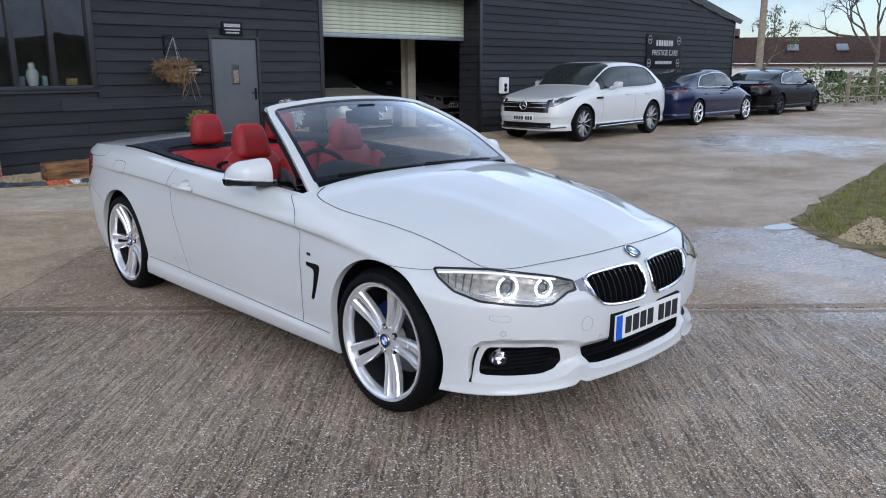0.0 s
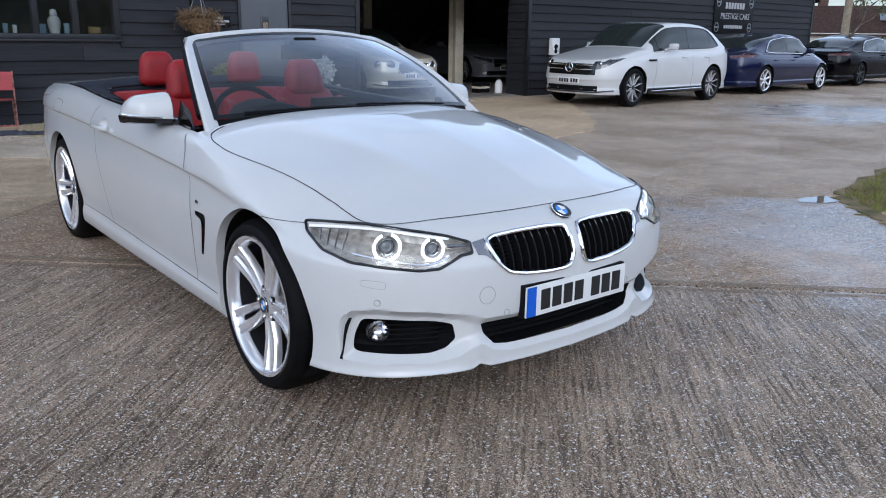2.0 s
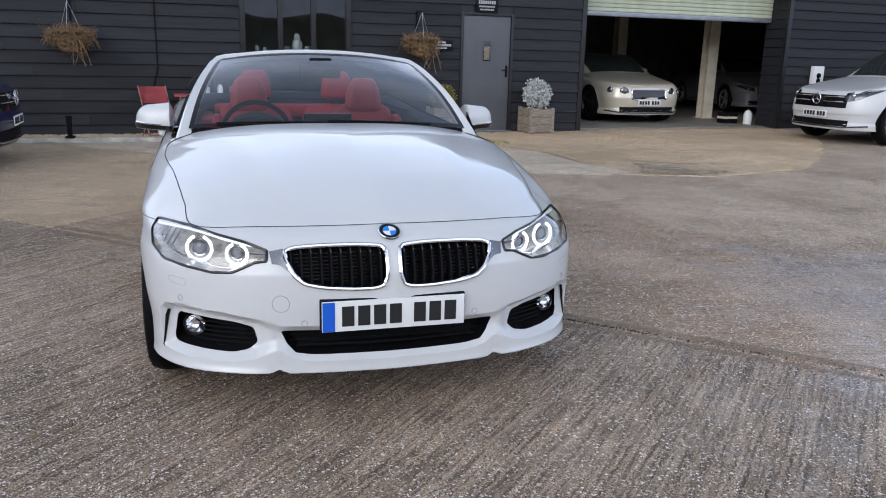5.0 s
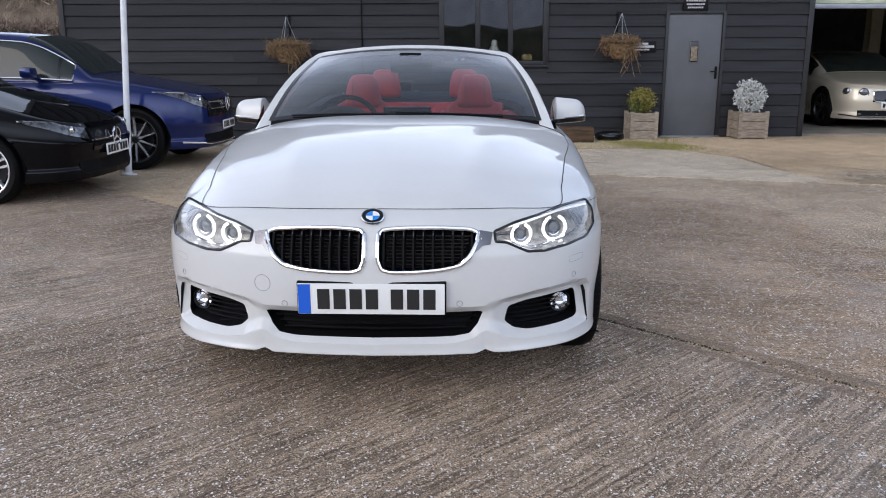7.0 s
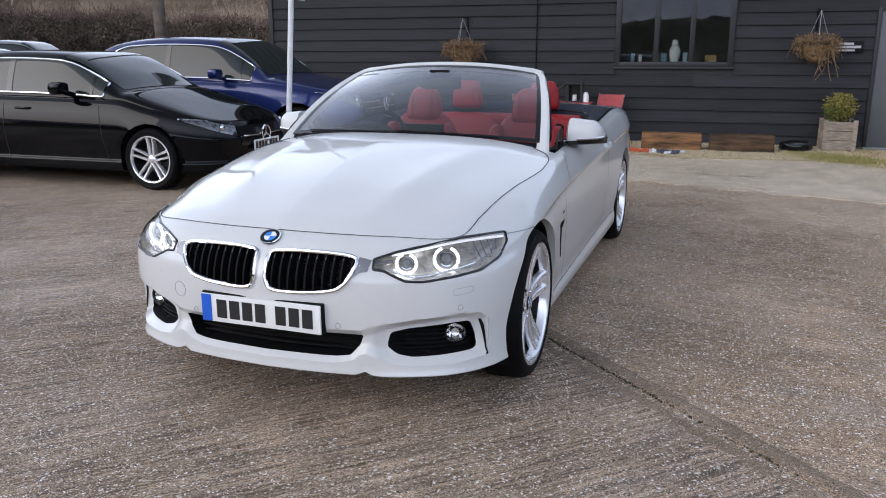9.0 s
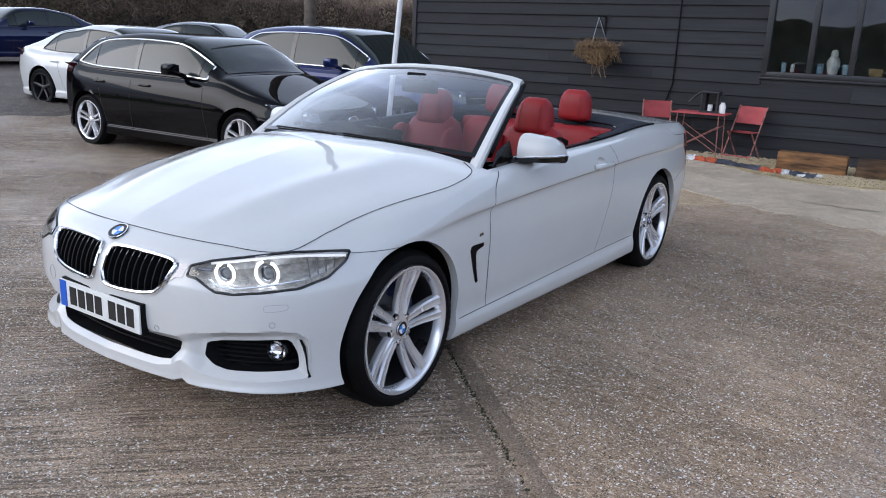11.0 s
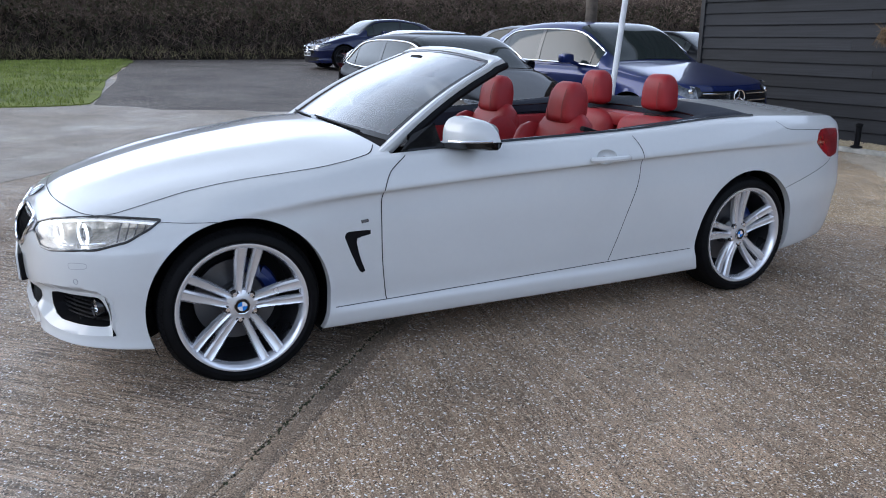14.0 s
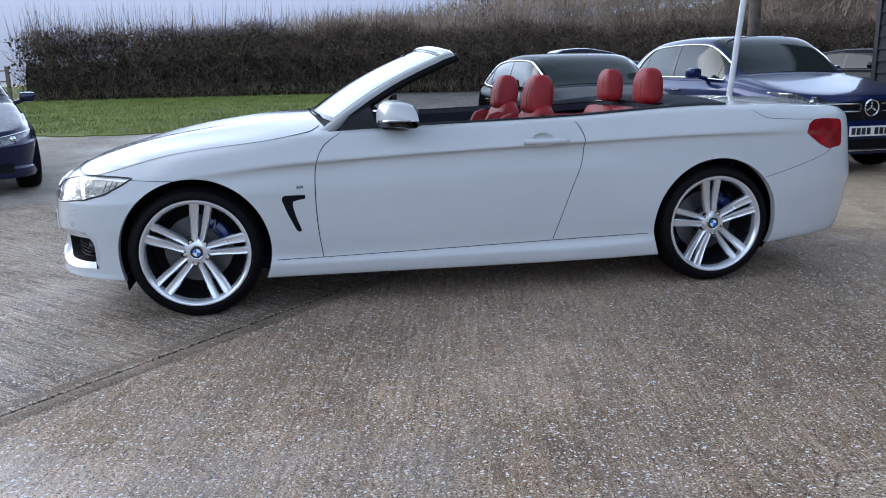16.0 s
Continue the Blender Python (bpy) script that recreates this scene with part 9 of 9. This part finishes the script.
vs, fs, st, sf = [], [], [], []
for _ in range(52000):
    x, y = 4.0 + 14 * rnd.random() ** 1.6, rnd.uniform(-3, 2.4)
    if not inside_poly((x, y), BANK):
        continue
    gravel = noise.noise(Vector((x * 0.9, y * 1.6, 5))) > -0.05 and y < 0.12 * x - 0.55
    c = Vector((x, y, 0.009))
    if gravel:
        r = rnd.uniform(0.008, 0.022)
        b = len(st)
        st += [c + Vector((r, 0, 0)), c + Vector((-r * 0.6, r * 0.8, 0)), c + Vector((-r * 0.6, -r * 0.8, 0)), c + Vector((0, 0, r))]
        sf += [(b, b + 1, b + 3), (b + 1, b + 2, b + 3), (b + 2, b, b + 3)]
    else:
        d = Vector((rnd.gauss(0, 0.5), rnd.gauss(0, 0.5), 1)).normalized() * rnd.uniform(0.02, 0.075)
        s = Vector((rnd.gauss(0, 1), rnd.gauss(0, 1), 0)).normalized() * 0.006
        b = len(vs)
        vs += [c - s, c + s, c + d]
        fs.append((b, b + 1, b + 2))
tagged(raw_part("verge_grass", vs, fs, M["verge"], kind="stuff"), "tufted verge grass beside the lane", "grass")
tagged(raw_part("verge_gravel", st, sf, M["pebble"], kind="stuff"), "tan gravel among the verge grass", "gravel")
# puddle
bm = bmesh.new()
pts = [(4.53 + 0.19 * math.cos(a) * (1 + 0.25 * math.sin(3 * a)), 0.55 + 0.13 * math.sin(a) * (1 + 0.2 * math.cos(2 * a + 1))) for a in [k * math.tau / 28 for k in range(28)]]
bm.faces.new([bm.verts.new((x, y, 0.0045)) for x, y in pts])
M["water"] = mat("puddle_water", (0.05, 0.05, 0.05), rough=0.02, vary=0.02, rough_vary=0.01, spec=1.0)
structure(part("water_puddle", bm, M["water"], smooth=False), "small puddle at the slab's edge", "puddle")

# wooden post at the lane's edge
gp = empty("gate_post", pose(9.75, 1.0, 0.0), "weathered square timber post on the verge", "post")
part("post", box((-0.09, -0.09, -0.05), (0.09, 0.09, 0.78), 0.012), M["planter_wood"], gp)
part("rail", box((0.09, -0.03, 0.42), (2.2, 0.03, 0.54), 0.006), M["planter_wood"], gp)


def rail_fence(a, b, label, n):
    f = empty("rail_fence", pose(a[0], a[1], ground_z(*a[:2])), label, "fence", "field fences")
    d = Vector((b[0] - a[0], b[1] - a[1], 0))
    post_me = bm_mesh("post", box((-0.06, -0.06, -0.05), (0.06, 0.06, 1.25), 0.008), M["post_wood"], False)
    for k in range(n + 1):
        share("post", post_me, f, Matrix.Translation(d * k / n))
    for k in range(n):
        for z in (0.35, 0.72, 1.10):
            p, q = d * k / n, d * (k + 1) / n
            part("rail", tube([p + Vector((0, -0.07, z)), q + Vector((0, -0.07, z))], 0.05, 4, 0.5), M["post_wood"], f, smooth=False)
    return f


rail_fence((29.0, 8.8), (64.0, 6.0), "pale timber post and rail fence beside the lane", 14)
rail_fence((-26.2, -9.6), (-28.0, -24.0), "weathered timber fence beyond the hedge's end", 6)

# low shrubs behind the fence
rnd = random.Random(44)
vs, fs = [], []
for k in range(26):
    c = (28 + k * 1.25 + rnd.uniform(-0.5, 0.5), 10.2 - k * 0.06 + rnd.uniform(-0.4, 0.6), rnd.uniform(0.4, 0.8))
    v2, f2 = leaf_clump(420, c, (0.9, 0.7, rnd.uniform(0.6, 1.1)), 0.13, rnd, 0.1, 0.3)
    fs += [tuple(i + len(vs) for i in f) for f in f2]
    vs += v2
tagged(raw_part("shrub_row", vs, fs, M["leaf"], kind="stuff"), "green shrubs behind the rail fence", "shrubs")


def bungalow(m, ln, dp, eave, ridge, label, lights=2):
    """A low house: walls, a pitched tiled roof with skylights, windows."""
    h = empty("house", m, label, "house", "houses beyond the lane")
    part("wall", box((-ln / 2, -dp / 2, -0.5), (ln / 2, dp / 2, eave)), M["render_white"], h, smooth=False)
    g = bmesh.new()
    for sx in (-1, 1):
        v = [g.verts.new(p) for p in ((sx * ln / 2, -dp / 2, eave), (sx * ln / 2, dp / 2, eave), (sx * ln / 2, 0, ridge))]
        g.faces.new(v)
    part("gable", g, M["render_white"], h, smooth=False)
    for sy in (-1, 1):
        r = bmesh.new()
        o = 0.35
        v = [r.verts.new(p) for p in ((-ln / 2 - o, sy * (dp / 2 + o), eave - 0.22), (ln / 2 + o, sy * (dp / 2 + o), eave - 0.22), (ln / 2 + o, 0, ridge), (-ln / 2 - o, 0, ridge))]
        f = r.faces.new(v)
        bmesh.ops.solidify(r, geom=[f], thickness=0.12)
        part("roof", r, M["roof_tile"], h, smooth=False)
    for k in range(lights):
        x = -ln * 0.18 + k * ln * 0.2
        t = 0.5
        p = Vector((x, -dp / 2 * (1 - t), eave + (ridge - eave) * t + 0.10))
        part("skylight", box((-0.4, -0.55, 0.0), (0.4, 0.55, 0.10), 0.02), M["sheet_metal"], h, at=Matrix.Translation(p) @ pose(0, 0, 0, math.degrees(math.atan2(ridge - eave, dp / 2))))
    for k in range(3):
        x = -ln * 0.32 + k * ln * 0.3
        w = part("window", box((x - 0.7, -dp / 2 - 0.03, eave - 1.5), (x + 0.7, -dp / 2 + 0.02, eave - 0.45), 0.02), M["white_plastic"], h)
        part("pane", box((x - 0.6, -dp / 2 - 0.04, eave - 1.4), (x + 0.6, -dp / 2 - 0.025, eave - 0.55)), M["dark_glass"], w, smooth=False)
    part("chimney", box((ln * 0.3, -0.35, ridge - 0.5), (ln * 0.3 + 0.6, 0.35, ridge + 0.8), 0.02), M["roof_tile"], h, smooth=False)
    return h


bungalow(pose(62, 22, 0, 0, 0, -62), 17, 9, 1.7, 3.7, "low house with a brown tiled roof and skylights", 2)
bungalow(pose(58, 33, 0, 0, 0, -75), 14, 8, 1.7, 3.6, "low house with a brown tiled roof")


def bare_tree(m, h, seed, label, spread=0.55, levels=5, leaf=None):
    """A winter tree: trunk, forking limbs and fine twigs."""
    rnd = random.Random(seed)
    t = empty("tree", m, label, "tree", "trees beyond the lane")
    tr, br, tw = bmesh.new(), bmesh.new(), []
    tips = []

    def grow(p, d, ln, r, lv):
        q = p + d * ln
        mid = p + d * ln * 0.5 + Vector((rnd.gauss(0, 0.05), rnd.gauss(0, 0.05), 0)) * ln
        add_tube(tr if lv == 0 else br, [p, mid, q], [r, r * 0.85, r * 0.68], 6 if lv < 2 else 4, False)
        if lv >= levels:
            tips.append((q, d))
            return
        for _ in range(2 if lv else 3):
            nd = (d + Vector((rnd.gauss(0, spread), rnd.gauss(0, spread), rnd.gauss(0.12, spread * 0.5)))).normalized()
            grow(q, nd, ln * rnd.uniform(0.62, 0.85), r * 0.66, lv + 1)

    grow(Vector((0, 0, -0.1)), Vector((0.03, 0, 1)), h * 0.30, h * 0.022, 0)
    part("trunk", tr, M["trunk"], t)
    part("bough_frame", br, M["trunk"], t)
    vs, fs = [], []
    for q, d in tips:
        for _ in range(9):
            nd = (d + Vector((rnd.gauss(0, 0.6), rnd.gauss(0, 0.6), rnd.gauss(0, 0.5)))).normalized()
            s = nd.cross(Vector((rnd.gauss(0, 1), rnd.gauss(0, 1), 1))).normalized() * h * 0.0022
            b = len(vs)
            vs += [q - s, q + s, q + nd * h * rnd.uniform(0.05, 0.13)]
            fs.append((b, b + 1, b + 2))
    raw_part("twig_crown", vs, fs, M["trunk"], t)
    if leaf:
        lv, lf = [], []
        for q, d in tips:
            v2, f2 = leaf_clump(16, q, (h * 0.07, h * 0.07, h * 0.07), h * 0.03, rnd, 0.4, 0.3)
            lf += [tuple(i + len(lv) for i in f) for f in f2]
            lv += v2
        raw_part("crown", lv, lf, M[leaf], t)
    return t


bare_tree(pose(46, 13.5, 0), 7.5, 3, "bare spreading winter tree beside the lane")
bare_tree(pose(52, 11.0, 0), 8.5, 8, "bare winter tree by the houses")
bare_tree(pose(38, 16.5, 0), 4.6, 5, "young tree with thin green leaves", 0.35, 4, "leaf")
bare_tree(pose(30, 24, 0), 6.0, 6, "young tree with thin green leaves by the houses", 0.4, 4, "leaf")
tp2 = empty("telegraph_pole", pose(36.8, 16.0, 0), "tall pale wooden telegraph pole beside the lane", "pole")
part("shaft", lathe([(0.0, -0.05), (0.19, -0.05), (0.17, 4.0), (0.14, 9.0), (0.0, 9.02)], 14, "z"), M["post_wood"], tp2)

# unseen dense hedge, added to close the yard's south side and darken reflections
rnd = random.Random(88)
SOUTH = [(-17, -24), (-5, -25), (8, -25), (20, -22), (31, -14), (33, -4)]
rows = []
for j in range(121):
    t = j / 120
    c = along(SOUTH, t)
    h = 3.2 + 0.5 * noise.noise(Vector((t * 25, 3, 1))) + 0.3 * noise.noise(Vector((t * 80, 0, 9)))
    k = lambda s: Vector((0.25 * noise.noise(Vector((t * 90, s, 3))), 0.3 * noise.noise(Vector((t * 90, s, 7))), 0))
    rows.append([Vector((c.x * f, c.y * f, h * z)) + k(z * 5) for f, z in ((0.95, 0.0), (0.945, 0.3), (0.95, 0.65), (0.97, 0.92), (1.0, 1.0), (1.03, 0.9), (1.05, 0.0))])
structure(part("hedge_south", grid_bm(rows), M["hedge_leaf"], smooth=False), "dense dark hedge, unseen, added to close the yard", "hedge")
